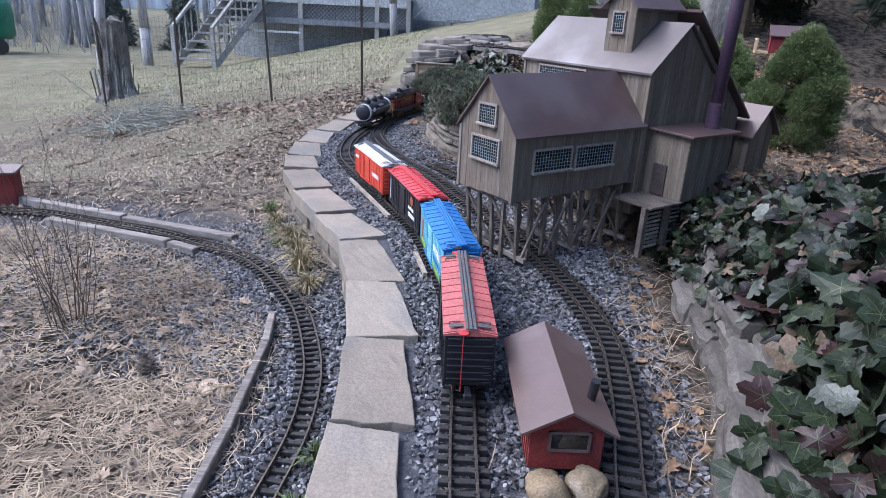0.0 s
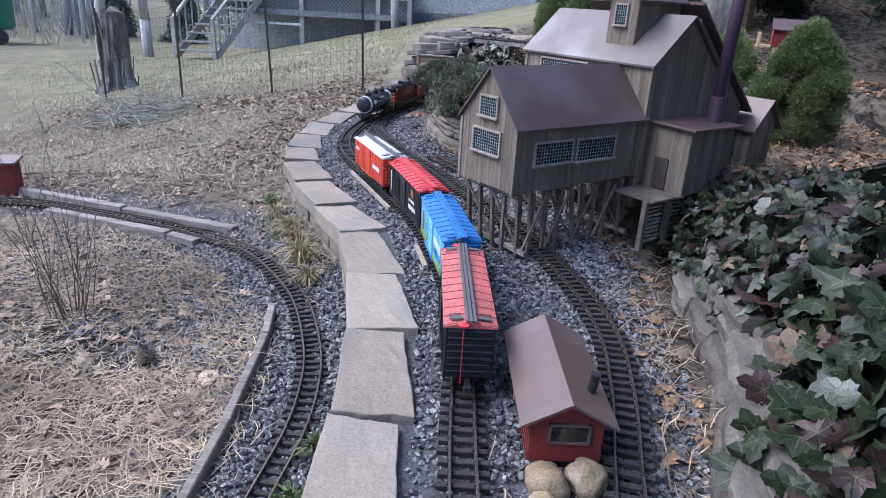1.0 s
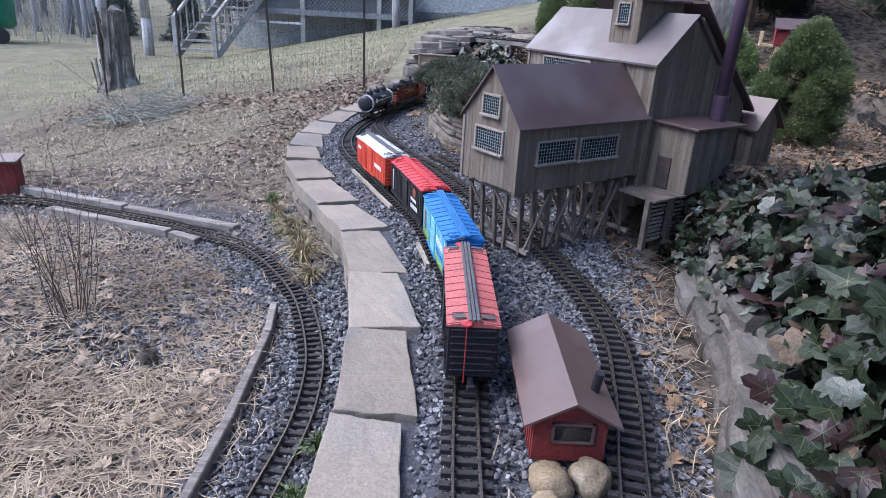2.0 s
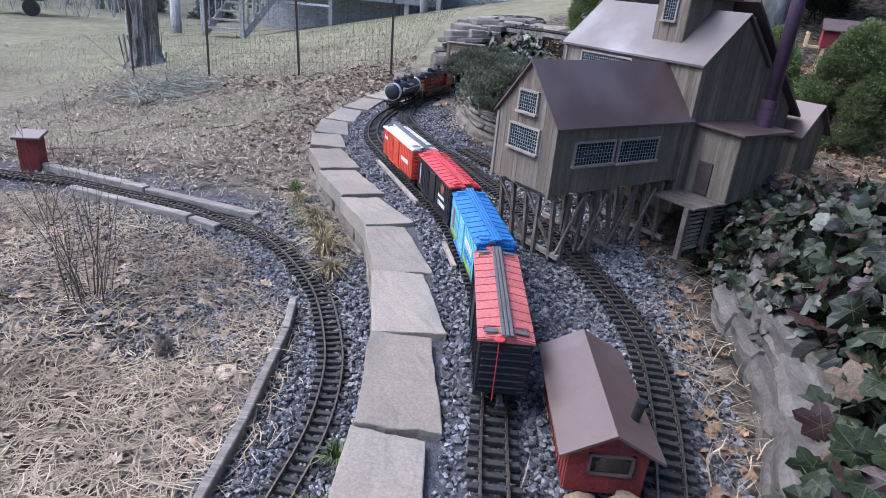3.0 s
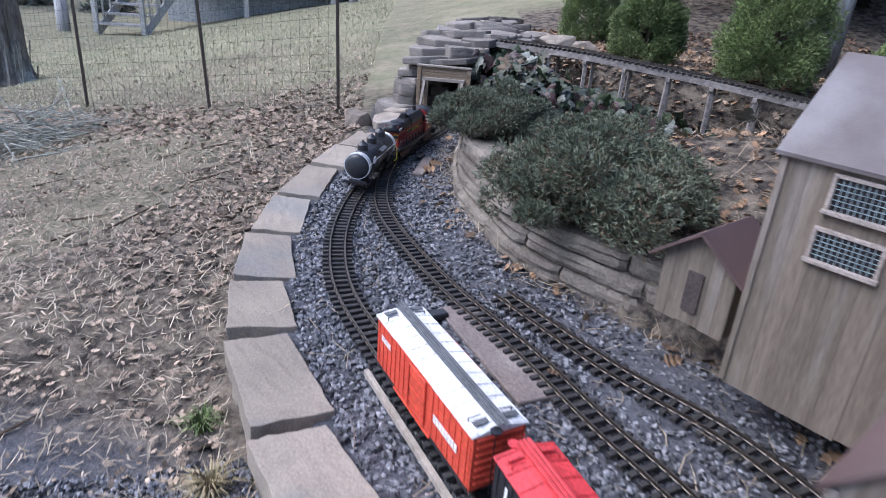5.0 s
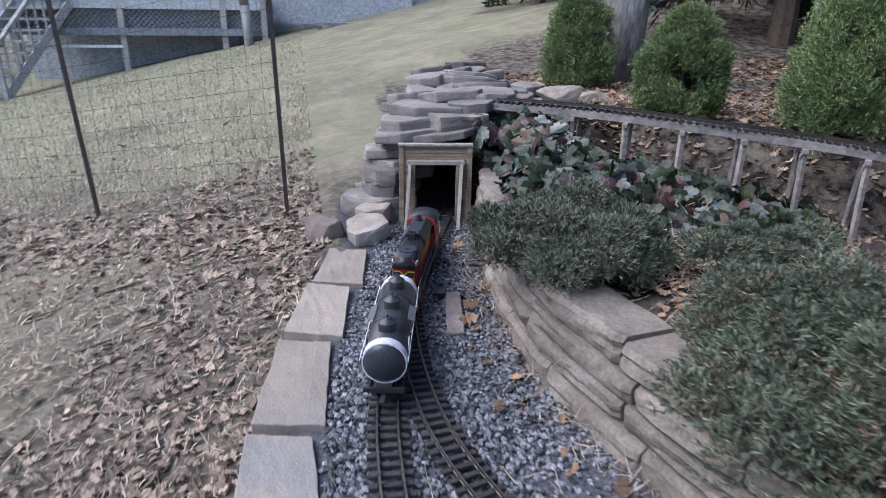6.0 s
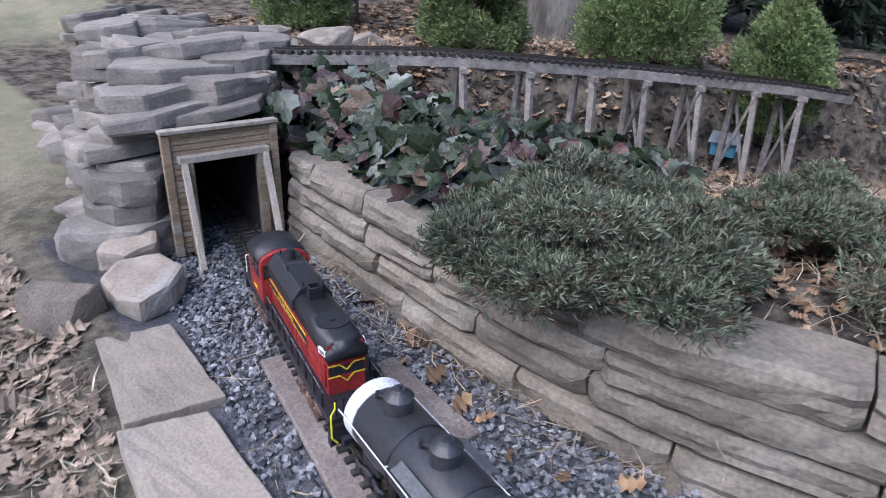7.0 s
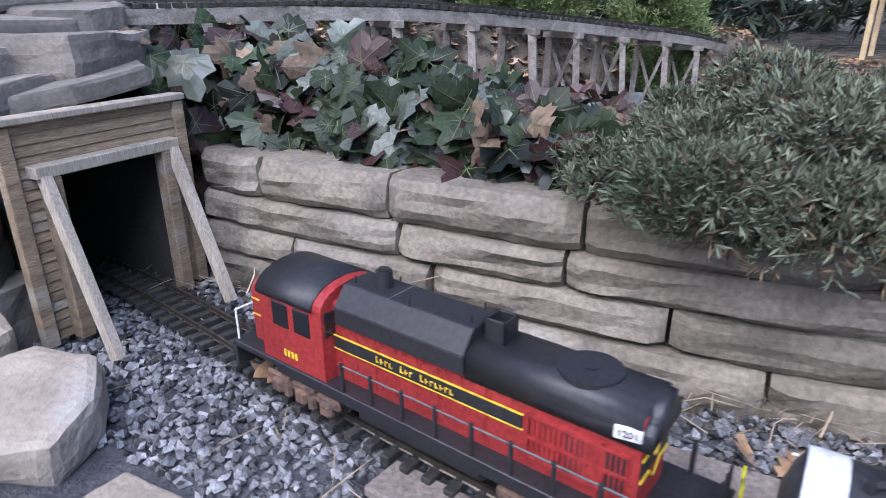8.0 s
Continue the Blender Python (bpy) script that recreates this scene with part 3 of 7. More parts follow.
prism(bm, [(a, b + DECK + 0.066) for a, b in rounded(0.067, 0.034, 0.018, 6)], 0.175, along_x(-0.233))
bmesh.ops.bevel(bm, geom=[e for e in bm.edges if abs(e.verts[0].co.x + 0.233) < 1e-4 and abs(e.verts[1].co.x + 0.233) < 1e-4 and min(e.verts[0].co.z, e.verts[1].co.z) > DECK + 0.07], offset=0.009, segments=3, affect="EDGES")
part("hood_top", bm, M_LBLK, loco, "satin black rounded hood top", True)
bm = bmesh.new()
prism(bm, [(-0.0375, DECK + 0.070), (0.0375, DECK + 0.070), (0.0375, DECK + 0.090), (0.020, DECK + 0.112), (-0.020, DECK + 0.112), (-0.0375, DECK + 0.090)], 0.168, along_x(-0.058))
bmesh.ops.bevel(bm, geom=list(bm.edges), offset=0.0012, segments=1, affect="EDGES")
part("brake_housing", bm, M_LBLK, loco, "tall black angled housing")
bm = bmesh.new()
box(bm, (0.001, 0.045, 0.0008), (0.045, 0, DECK + 0.1125))
part("seam", bm, M_GREY, loco)
for x, y in ((0.10, 0.012), (0.06, -0.014), (-0.045, -0.018), (-0.05, 0.012), (0.02, 0.02)):
    bm = bmesh.new()
    cyl(bm, 0.0012, 0.0012, 0.010, (x, y, DECK + 0.110), seg=6)
    part("lifting_eye", bm, M_LBLK, loco)
bm = bmesh.new()
cyl(bm, 0.010, 0.0085, 0.020, (0.070, 0, DECK + 0.110), seg=16)
cyl(bm, 0.0065, 0.0065, 0.003, (0.070, 0, DECK + 0.129), seg=16)
part("exhaust_pipe", bm, M_LBLK, loco, smooth=False)
bm = bmesh.new()
for a, b, c, d in ((0.022, 0.003, 0, 0.0105), (0.022, 0.003, 0, -0.0105), (0.003, 0.024, 0.0095, 0), (0.003, 0.024, -0.0095, 0)):
    box(bm, (a, b, 0.024), (-0.075 + c, d, DECK + 0.110), bev=0.0005)
box(bm, (0.018, 0.02, 0.014), (-0.075, 0, DECK + 0.104))
part("exhaust_box", bm, M_LBLK, loco)
bm = bmesh.new()
cyl(bm, 0.028, 0.028, 0.004, (-0.165, 0, DECK + 0.098), seg=28)
cyl(bm, 0.006, 0.006, 0.003, (-0.165, 0, DECK + 0.101), seg=12)
part("radiator_fan", bm, M_LBLK, loco)
for sd in (-1, 1):
    # radiator shutters
    bm = bmesh.new()
    for z in (0.012, 0.034, 0.056):
        box(bm, (0.070, 0.0035, 0.003), (-0.160, sd * 0.0325, DECK + z))
    for x in (-0.195, -0.125):
        box(bm, (0.003, 0.0035, 0.047), (x, sd * 0.0325, DECK + 0.034))
    shut = part("shutter_frame", bm, M_LRED, loco)
    for i in range(13):
        bm = bmesh.new()
        box(bm, (0.0028, 0.003, 0.042), (-0.190 + i * 0.005, sd * 0.0318, DECK + 0.034), (0, 0, 20))
        part("shutter_slat", bm, M_LRED, shut)
    # black band between two yellow lines, with bars for the lettering
    bm = bmesh.new()
    box(bm, (0.235, 0.0012, 0.0150), (-0.002, sd * 0.0332, DECK + 0.046))
    band = part("stripe", bm, M_LBLK, loco, "black stripe along the hood")
    for z in (0.0382, 0.0538):
        bm = bmesh.new()
        box(bm, (0.238, 0.0014, 0.0014), (-0.002, sd * 0.0334, DECK + z))
        part("pinstripe", bm, M_YEL, band, "thin yellow line")
    x = 0.055
    for wlen in (0.026, 0.019, 0.044):
        bm = bmesh.new()
        k = int(wlen / 0.0060)
        for i in range(k):
            h = 0.0076 if i == 0 else 0.0058
            box(bm, (0.0013, 0.0012, h), (x - 0.0018 - i * 0.0060, sd * 0.0340, DECK + 0.0424 + h / 2))
            box(bm, (0.0034, 0.0012, 0.0013), (x - 0.0032 - i * 0.0060, sd * 0.0340, DECK + 0.0424 + h * (0.12 + 0.38 * (i % 3))))
        part("lettering", bm, M_YEL, band, "yellow lettering as plain bars")
        x -= wlen + 0.007
    # radiator grille near the rear end
    bm = bmesh.new()
    box(bm, (0.056, 0.0012, 0.044), (-0.188, sd * 0.0318, DECK + 0.034))
    grille = part("radiator_grille", bm, M_LBLK, loco, "red louvred radiator grille")
    for zz in (0.013, 0.034, 0.055):
        bm = bmesh.new()
        box(bm, (0.058, 0.0034, 0.0026), (-0.188, sd * 0.0328, DECK + zz))
        part("grille_bar", bm, M_LRED, grille)
    for i in range(13):
        bm = bmesh.new()
        box(bm, (0.0016, 0.0024, 0.042), (-0.2155 + i * 0.0046, sd * 0.0326, DECK + 0.034), (0, 0, 20))
        part("grille_slat", bm, M_LRED, grille)
    # deck posts and handrail
    for i in range(9):
        bm = bmesh.new()
        rod(bm, (-0.245 + i * 0.042, sd * 0.049, DECK), (-0.245 + i * 0.042, sd * 0.049, DECK + 0.034), 0.0024, 8)
        part("stanchion", bm, M_LBLK, loco)
    bm = bmesh.new()
    rod(bm, (-0.255, sd * 0.049, DECK + 0.0315), (0.095, sd * 0.049, DECK + 0.0315), 0.0011, 6)
    part("handrail", bm, M_GREY, loco)
# rear face: chevron, number boards, yellow grab irons
bm = bmesh.new()
box(bm, (0.0012, 0.058, 0.016), (-0.2258, 0, DECK + 0.044))
rearband = part("stripe", bm, M_LBLK, loco)
for z in (0.034, 0.055):
    bm = bmesh.new()
    for sd in (-1, 1):
        beam(bm, (-0.2268, sd * 0.031, DECK + z), (-0.2268, sd * 0.012, DECK + z), 0.0012, 0.0022)
        beam(bm, (-0.2268, sd * 0.012, DECK + z), (-0.2268, 0, DECK + z - 0.012), 0.0012, 0.0022)
    part("pinstripe", bm, M_YEL, rearband)


def words(text, size, m, material, parent, name="writing"):
    cu = bpy.data.curves.new(name, "FONT")
    cu.body, cu.size, cu.align_x, cu.align_y, cu.extrude = text, size, "CENTER", "CENTER", 0.0003
    tmp = bpy.data.objects.new(name, cu)
    me = bpy.data.meshes.new_from_object(tmp)
    me.materials.append(material)
    bpy.data.objects.remove(tmp)
    ob = new(name, me)
    ob.parent = parent
    ob.matrix_local = m
    return ob


for sd in (-1, 1):
    bm = bmesh.new()
    box(bm, (0.022, 0.004, 0.011), (-0.214, sd * 0.0345, DECK + 0.078), (0, 0, sd * 12), bev=0.0006)
    nb = part("number_board", bm, M_LENS, loco, "white number board")
    words("1201", 0.0085, pose(-0.214, sd * 0.0345, DECK + 0.078, 0, 0, sd * 12) @ pose(0, sd * 0.0023, 0, 90, 0, 180 if sd > 0 else 0), M_LBLK, nb)
    bm = bmesh.new()
    pts = [(-0.287, sd * 0.040, 0.012), (-0.287, sd * 0.049, 0.024), (-0.287, sd * 0.049, 0.066), (-0.287, sd * 0.042, 0.078), (-0.287, sd * 0.042, 0.088)]
    for a, b in zip(pts, pts[1:]):
        rod(bm, a, b, 0.0016, 6)
    part("grab_iron", bm, M_LIME, loco, "yellow bent grab iron")
    bm = bmesh.new()
    for z in (0.008, 0.020, 0.032):
        box(bm, (0.012, 0.022, 0.002), (-0.279, sd * 0.040, z))
    for y in (0.030, 0.050):
        box(bm, (0.012, 0.002, 0.034), (-0.279, sd * y, 0.022))
    part("step", bm, M_LBLK, loco)
    for i in range(3):
        bm = bmesh.new()
        rod(bm, (-0.278, sd * (0.014 + 0.012 * i), DECK), (-0.278, sd * (0.014 + 0.012 * i), DECK + 0.032), 0.0016, 6)
        part("stanchion", bm, M_LBLK, loco)
for ex in (-1, 1):
    bm = bmesh.new()
    box(bm, (0.035, 0.014, 0.012), (ex * 0.295, 0, 0.026), bev=0.002)
    box(bm, (0.014, 0.022, 0.018), (ex * 0.317, 0, 0.026), bev=0.004)
    part("coupler", bm, M_LBLK, loco)
    bm = bmesh.new()
    box(bm, (0.006, 0.10, 0.030), (ex * 0.283, 0, 0.030), bev=0.001)
    part("pilot", bm, M_LBLK, loco)
# cab with arched roof and windows
bm = bmesh.new()
prism(bm, [(-0.049, DECK - 0.006), (0.049, DECK - 0.006), (0.049, DECK + 0.084)] + [(0.049 * math.cos(radians(a)), DECK + 0.084 + 0.024 * math.sin(radians(a))) for a in range(15, 180, 15)] + [(-0.049, DECK + 0.084)], 0.105, along_x(0.118))
cab = part("cab", bm, M_LRED, loco)
bm = bmesh.new()
arc = [(0.052 * math.cos(radians(a)), DECK + 0.082 + 0.028 * math.sin(radians(a))) for a in range(0, 181, 12)]
inn = [(0.0495 * math.cos(radians(a)), DECK + 0.082 + 0.0255 * math.sin(radians(a))) for a in range(180, -1, -12)]
prism(bm, arc + inn, 0.094, along_x(0.131))
part("cab_roof", bm, M_LBLK, loco, "curved black cab roof", True)
for sd in (-1, 1):
    for x in (0.150, 0.186):
        bm = bmesh.new()
        box(bm, (0.026, 0.002, 0.030), (x, sd * 0.0495, DECK + 0.063), bev=0.0006)
        part("cab_window", bm, M_GLASS, cab)
    bm = bmesh.new()
    for i in range(4):
        box(bm, (0.004, 0.001, 0.008), (0.182 - i * 0.0062, sd * 0.0500, DECK + 0.016))
    part("lettering", bm, M_YEL, cab, "yellow numerals as plain bars")
    for x in (0.1172, 0.2238):
        bm = bmesh.new()
        box(bm, (0.002, 0.018, 0.028), (x, sd * 0.036, DECK + 0.068), bev=0.0005)
        part("cab_window", bm, M_GLASS, cab)
bm = bmesh.new()
prism(bm, [(a, b + DECK) for a, b in rounded(0.062, 0.078, 0.016, 5)], 0.040, along_x(0.223))
part("short_hood", bm, M_LRED, loco, smooth=False)
for z in (0.034, 0.055):
    bm = bmesh.new()
    box(bm, (0.040, 0.0635, 0.002), (0.2435, 0, DECK + z))
    part("pinstripe", bm, M_YEL, loco)
bm = bmesh.new()
for sd in (-1, 1):
    rod(bm, (0.278, sd * 0.046, DECK), (0.278, sd * 0.046, DECK + 0.040), 0.0014, 6)
rod(bm, (0.278, -0.046, DECK + 0.040), (0.278, 0.046, DECK + 0.040), 0.0014, 6)
part("end_rail", bm, M_LENS, loco)
for tx in (-0.165, 0.165):
    bm = bmesh.new()
    for sd in (-1, 1):
        box(bm, (0.125, 0.007, 0.014), (tx, sd * 0.044, 0.026), bev=0.003)
        for dx in (-0.042, 0.0, 0.042):
            box(bm, (0.020, 0.011, 0.020), (tx + dx, sd * 0.046, 0.017), bev=0.004)
        for dx in (-0.021, 0.021):
            cyl(bm, 0.006, 0.006, 0.014, (tx + dx, sd * 0.048, 0.012), seg=8)
            box(bm, (0.014, 0.006, 0.004), (tx + dx, sd * 0.049, 0.036))
    box(bm, (0.11, 0.066, 0.012), (tx, 0, 0.027))
    tr = part("truck", bm, M_RUSTY, loco, "brown rusty truck frame")
    for dx in (-0.042, 0.042):
        bm = bmesh.new()
        for sd in (-1, 1):
            cyl(bm, 0.018, 0.018, 0.004, (tx + dx, sd * 0.0225 + 0.002, 0.018), (90, 0, 0), 18)
        rod(bm, (tx + dx, -0.03, 0.018), (tx + dx, 0.03, 0.018), 0.003)
        part("wheelset", bm, M_STEEL, tr)

# ------------------------------------------------ tank car
tank = thing("tank_car", MAIN.spot(S_LOCO - 0.515, 0.0205), "black three-dome tank car with a silver end band on the track", "train car")
R, ZC, HL = 0.049, 0.094, 0.185
bm = bmesh.new()
prof = [(-HL - 0.016, 0.0), (-HL - 0.014, 0.018), (-HL - 0.008, 0.036), (-HL, R), (HL, R), (HL + 0.008, 0.036), (HL + 0.014, 0.018), (HL + 0.016, 0.0)]
rings = [[bm.verts.new((x, r * math.cos(2 * math.pi * k / 32), ZC + r * math.sin(2 * math.pi * k / 32))) for k in range(32)] for x, r in prof if r > 0]
for a, b in zip(rings, rings[1:]):
    for k in range(32):
        bm.faces.new((a[k], a[(k + 1) % 32], b[(k + 1) % 32], b[k]))
bm.faces.new(rings[0])
bm.faces.new(rings[-1])
part("tank", bm, M_TANK, tank, "satin black cylindrical tank", True)
for x, w in ((HL - 0.012, 0.026), (-HL + 0.012, 0.026)):
    bm = bmesh.new()
    cyl(bm, R + 0.0012, R + 0.0012, w, (x - w / 2, 0, ZC), (0, 90, 0), 40)
    part("end_band", bm, M_SILVER, tank, "bright silver end band", False)
for x in (-0.062, 0.062):
    bm = bmesh.new()
    cyl(bm, R + 0.001, R + 0.001, 0.003, (x, 0, ZC), (0, 90, 0), 40)
    part("strap", bm, M_LBLK, tank)
bm = bmesh.new()
for sd in (-1, 1):
    prism(bm, [(0.020 * math.cos(radians(a)), 0.014 * math.sin(radians(a))) for a in range(0, 360, 15)], 0.0012, pose(-0.115, sd * (R - 0.0005), ZC + 0.012, 90 if sd < 0 else -90, 0, 0))
part("oval_emblem", bm, M_WHITE, tank, "plain white oval emblem")
for x in (-0.115, 0.0, 0.115):
    bm = bmesh.new()
    cyl(bm, 0.021, 0.021, 0.026, (x, 0, ZC + R - 0.008), seg=24)
    cyl(bm, 0.021, 0.012, 0.008, (x, 0, ZC + R + 0.018), seg=24)
    cyl(bm, 0.012, 0.009, 0.004, (x, 0, ZC + R + 0.026), seg=16)
    cyl(bm, 0.004, 0.003, 0.005, (x, 0, ZC + R + 0.030), seg=8)
    dm = part("dome", bm, M_TANK, tank, "black domed hatch")
    bm = bmesh.new()
    rod(bm, (x + 0.018, 0.008, ZC + R + 0.004), (x + 0.034, 0.014, ZC + R + 0.004), 0.003, 8)
    cyl(bm, 0.004, 0.004, 0.010, (x + 0.034, 0.014, ZC + R - 0.002), seg=8)
    part("valve", bm, M_LBLK, dm)
for sd in (-1, 1):
    bm = bmesh.new()
    box(bm, (0.075, 0.018, 0.002), (0.0, sd * 0.048, ZC + 0.030), (sd * -25, 0, 0))
    part("walkway", bm, M_GREY, tank)
bm = bmesh.new()
for sd in (-1, 1):
    rod(bm, (-HL - 0.01, sd * 0.053, ZC + 0.012), (HL + 0.01, sd * 0.053, ZC + 0.012), 0.0012, 6)
    for x in (-0.18, -0.06, 0.06, 0.18):
        rod(bm, (x, sd * 0.048, ZC + 0.012), (x, sd * 0.053, ZC + 0.012), 0.0012, 5)
part("handrail", bm, M_SILVER, tank, "thin pale handrail")
bm = bmesh.new()
box(bm, (0.41, 0.034, 0.012), (0, 0, 0.038))
for x in (-0.13, 0.13):
    box(bm, (0.05, 0.075, 0.02), (x, 0, 0.048), bev=0.003)
for ex in (-1, 1):
    box(bm, (0.010, 0.09, 0.010), (ex * 0.203, 0, 0.038))
    box(bm, (0.03, 0.012, 0.010), (ex * 0.222, 0, 0.026), bev=0.002)
part("underframe", bm, M_LBLK, tank)
truck(tank, 0.135)
truck(tank, -0.135)

# painted details on the sides of the boxcars, plain shapes only
M_GREEN = plainpaint("art_green", (0.25, 0.42, 0.08))
M_ARTRED = plainpaint("art_brown", (0.30, 0.09, 0.05))


def decal(car, x, z, w, h, material, side=1, name="lettering", label=""):
    bm = bmesh.new()
    box(bm, (w, 0.0012, h), (x, side * (CAR_W / 2 + 0.0022), z))
    return part(name, bm, material, car, label)


for sd in (-1, 1):
    for i in range(9):
        decal(car_a, 0.165 - i * 0.0095 + (-0.09 if i > 4 else 0) , 0.108, 0.0065, 0.012, M_WHITE, sd)
    for i in range(8):
        decal(car_a, -0.075 - i * 0.011, 0.085, 0.008, 0.016, M_WHITE, sd)
    for i in range(6):
        decal(car_b, -0.085 - i * 0.013, 0.062, 0.010, 0.014, M_WHITE, sd)
    for i in range(5):
        decal(car_b, -0.085 - i * 0.013, 0.085, 0.009, 0.010, M_WHITE, sd)
    bm = bmesh.new()
    prism(bm, [(0.016 * math.cos(radians(a)), 0.016 * math.sin(radians(a))) for a in range(0, 360, 20)], 0.0012, pose(-0.12, sd * (CAR_W / 2 + 0.002), 0.113, 90 if sd < 0 else -90, 0, 0))
    part("round_emblem", bm, M_ARTRED, car_b, "plain dark red round emblem")
    decal(car_b, 0.155, 0.085, 0.006, 0.075, M_WHITE, sd, "stripe")
    decal(car_c, 0.115, 0.048, 0.10, 0.016, M_GREEN, sd, "painted_grass", "plain green painted patch")
    decal(car_c, -0.11, 0.048, 0.12, 0.012, M_GREEN, sd, "painted_grass", "plain green painted patch")
    decal(car_c, 0.135, 0.088, 0.020, 0.055, M_ARTRED, sd, "painted_figure", "plain reddish brown painted shape")
    for i in range(5):
        decal(car_c, -0.07 - i * 0.021, 0.100, 0.015, 0.018, M_WHITE, sd)
        decal(car_c, -0.07 - i * 0.021, 0.072, 0.012, 0.010, M_BLUE, sd)

TH = 37.0
MU, MV = Vector((math.cos(radians(TH)), math.sin(radians(TH)), 0)), Vector((-math.sin(radians(TH)), math.cos(radians(TH)), 0))
MILL = pose(0, -0.028, 0, 0, 0, TH)  # local x runs along the side of the loading house, local y along its gable
mill = thing("mill_building", MILL, "weathered brown wooden model mill with rust-brown roofs on stilts", "model building")


def boards(parent, p0, p1, z0, z1a, z1b, n, out, th=0.0016):
    """Vertical boards side by side along a wall from p0 to p1 (local xy), top sloping from z1a to z1b; each board is a part."""
    p0, p1 = Vector((*p0, 0)), Vector((*p1, 0))
    d = p1 - p0
    o = Vector((*out, 0))
    for i in range(n):
        bm = bmesh.new()
        vs = []
        dep = th * random.uniform(0.6, 1.25)
        zl = z0 + random.uniform(-0.004, 0.002)
        g = 0.0003 / d.length
        for f in (i / n + g, (i + 1) / n - g):
            p = p0 + d * f
            for z in (zl, z1a + (z1b - z1a) * f):
                for k in (-0.001, dep):
                    vs.append(bm.verts.new(p + o * k + Vector((0, 0, z))))
        for f4 in ((0, 1, 3, 2), (4, 6, 7, 5), (0, 4, 5, 1), (2, 3, 7, 6), (1, 5, 7, 3), (0, 2, 6, 4)):
            bm.faces.new([vs[j] for j in f4])
        part("board", bm, M_MILL, parent)


def gabled(name, x0, x1, y0, y1, zb, ze, zr, along, mat_w, mat_r, over=0.025, nb=14, parent=None):
    """Walls with two gables and a roof of two slabs. along: axis of the ridge."""
    parent = parent or mill
    bm = bmesh.new()
    if along == "x":
        pts = [(y0, zb), (y1, zb), (y1, ze), ((y0 + y1) / 2, zr), (y0, ze)]
        prism(bm, pts, x1 - x0, Matrix.Translation((x0, 0, 0)) @ pose(0, 0, 0, 90, 0, 90))
    else:
        pts = [(x0, zb), (x1, zb), (x1, ze), ((x0 + x1) / 2, zr), (x0, ze)]
        prism(bm, pts, y1 - y0, Matrix.Translation((0, y1, 0)) @ pose(0, 0, 0, 90, 0, 0))
    w = part("wall", bm, mat_w, parent)
    xm, ym = (x0 + x1) / 2, (y0 + y1) / 2
    if along == "x":
        boards(w, (x0, y0), (x1, y0), zb - 0.006, ze, ze, nb, (0, -1))
        for x, o in ((x0, -1),):
            boards(w, (x, y0), (x, ym), zb - 0.006, ze, zr, nb // 2, (o, 0))
            boards(w, (x, ym), (x, y1), zb - 0.006, zr, ze, nb // 2, (o, 0))
    else:
        boards(w, (x0, y0), (x0, y1), zb - 0.006, ze, ze, nb, (-1, 0))
        for y, o in ((y0, -1),):
            boards(w, (x0, y), (xm, y), zb - 0.006, ze, zr, nb // 2, (0, o))
            boards(w, (xm, y), (x1, y), zb - 0.006, zr, ze, nb // 2, (0, o))
    # roof slabs
    if along == "x":
        half = (y1 - y0) / 2
        sl = (zr - ze) / half
        for sd in (-1, 1):
            bm = bmesh.new()
            ye, zed = ym + sd * (half + over), ze - over * sl
            pts = [(ym, zr + 0.002), (ye, zed + 0.002), (ye, zed + 0.009), (ym, zr + 0.009)]
            prism(bm, pts, x1 - x0 + 2 * over, Matrix.Translation((x0 - over, 0, 0)) @ pose(0, 0, 0, 90, 0, 90))
            part("roof", bm, mat_r, parent)
    else:
        half = (x1 - x0) / 2
        sl = (zr - ze) / half
        for sd in (-1, 1):
            bm = bmesh.new()
            xe, zed = xm + sd * (half + over), ze - over * sl
            pts = [(xm, zr + 0.002), (xe, zed + 0.002), (xe, zed + 0.009), (xm, zr + 0.009)]
            prism(bm, pts, y1 - y0 + 2 * over, Matrix.Translation((0, y1 + over, 0)) @ pose(0, 0, 0, 90, 0, 0))
            part("roof", bm, mat_r, parent)
    return w


gabled("loading_house", 1.10, 1.66, 1.06, 1.32, 0.215, 0.406, 0.555, "x", M_MILL, M_MROOF, over=0.013)
gabled("main_house", 1.66, 1.99, 1.06, 1.66, 0.10, 0.575, 0.72, "y", M_MILL, M_MROOFP, over=0.015)

M_WFRAME = mat("window_frame", (0.34, 0.295, 0.255), (0.24, 0.205, 0.175), s=30, bump=0.1, rnd=0.1)
M_WGRID = mat("window_grid", (0.24, 0.30, 0.31), (0.18, 0.22, 0.23), rough=0.5, s=40, bump=0.05)
M_DOOR = mat("mill_door", (0.075, 0.055, 0.05), (0.05, 0.04, 0.035), s=20, bump=0.1)
M_STACK = mat("smokestack_paint", (0.055, 0.036, 0.062), (0.085, 0.05, 0.075), rough=0.4, s=12, bump=0.05)
M_STILT = mat("stilt_wood", (0.20, 0.165, 0.135), (0.11, 0.09, 0.075), s=14, fine=150, bump=0.3, rnd=0.2)


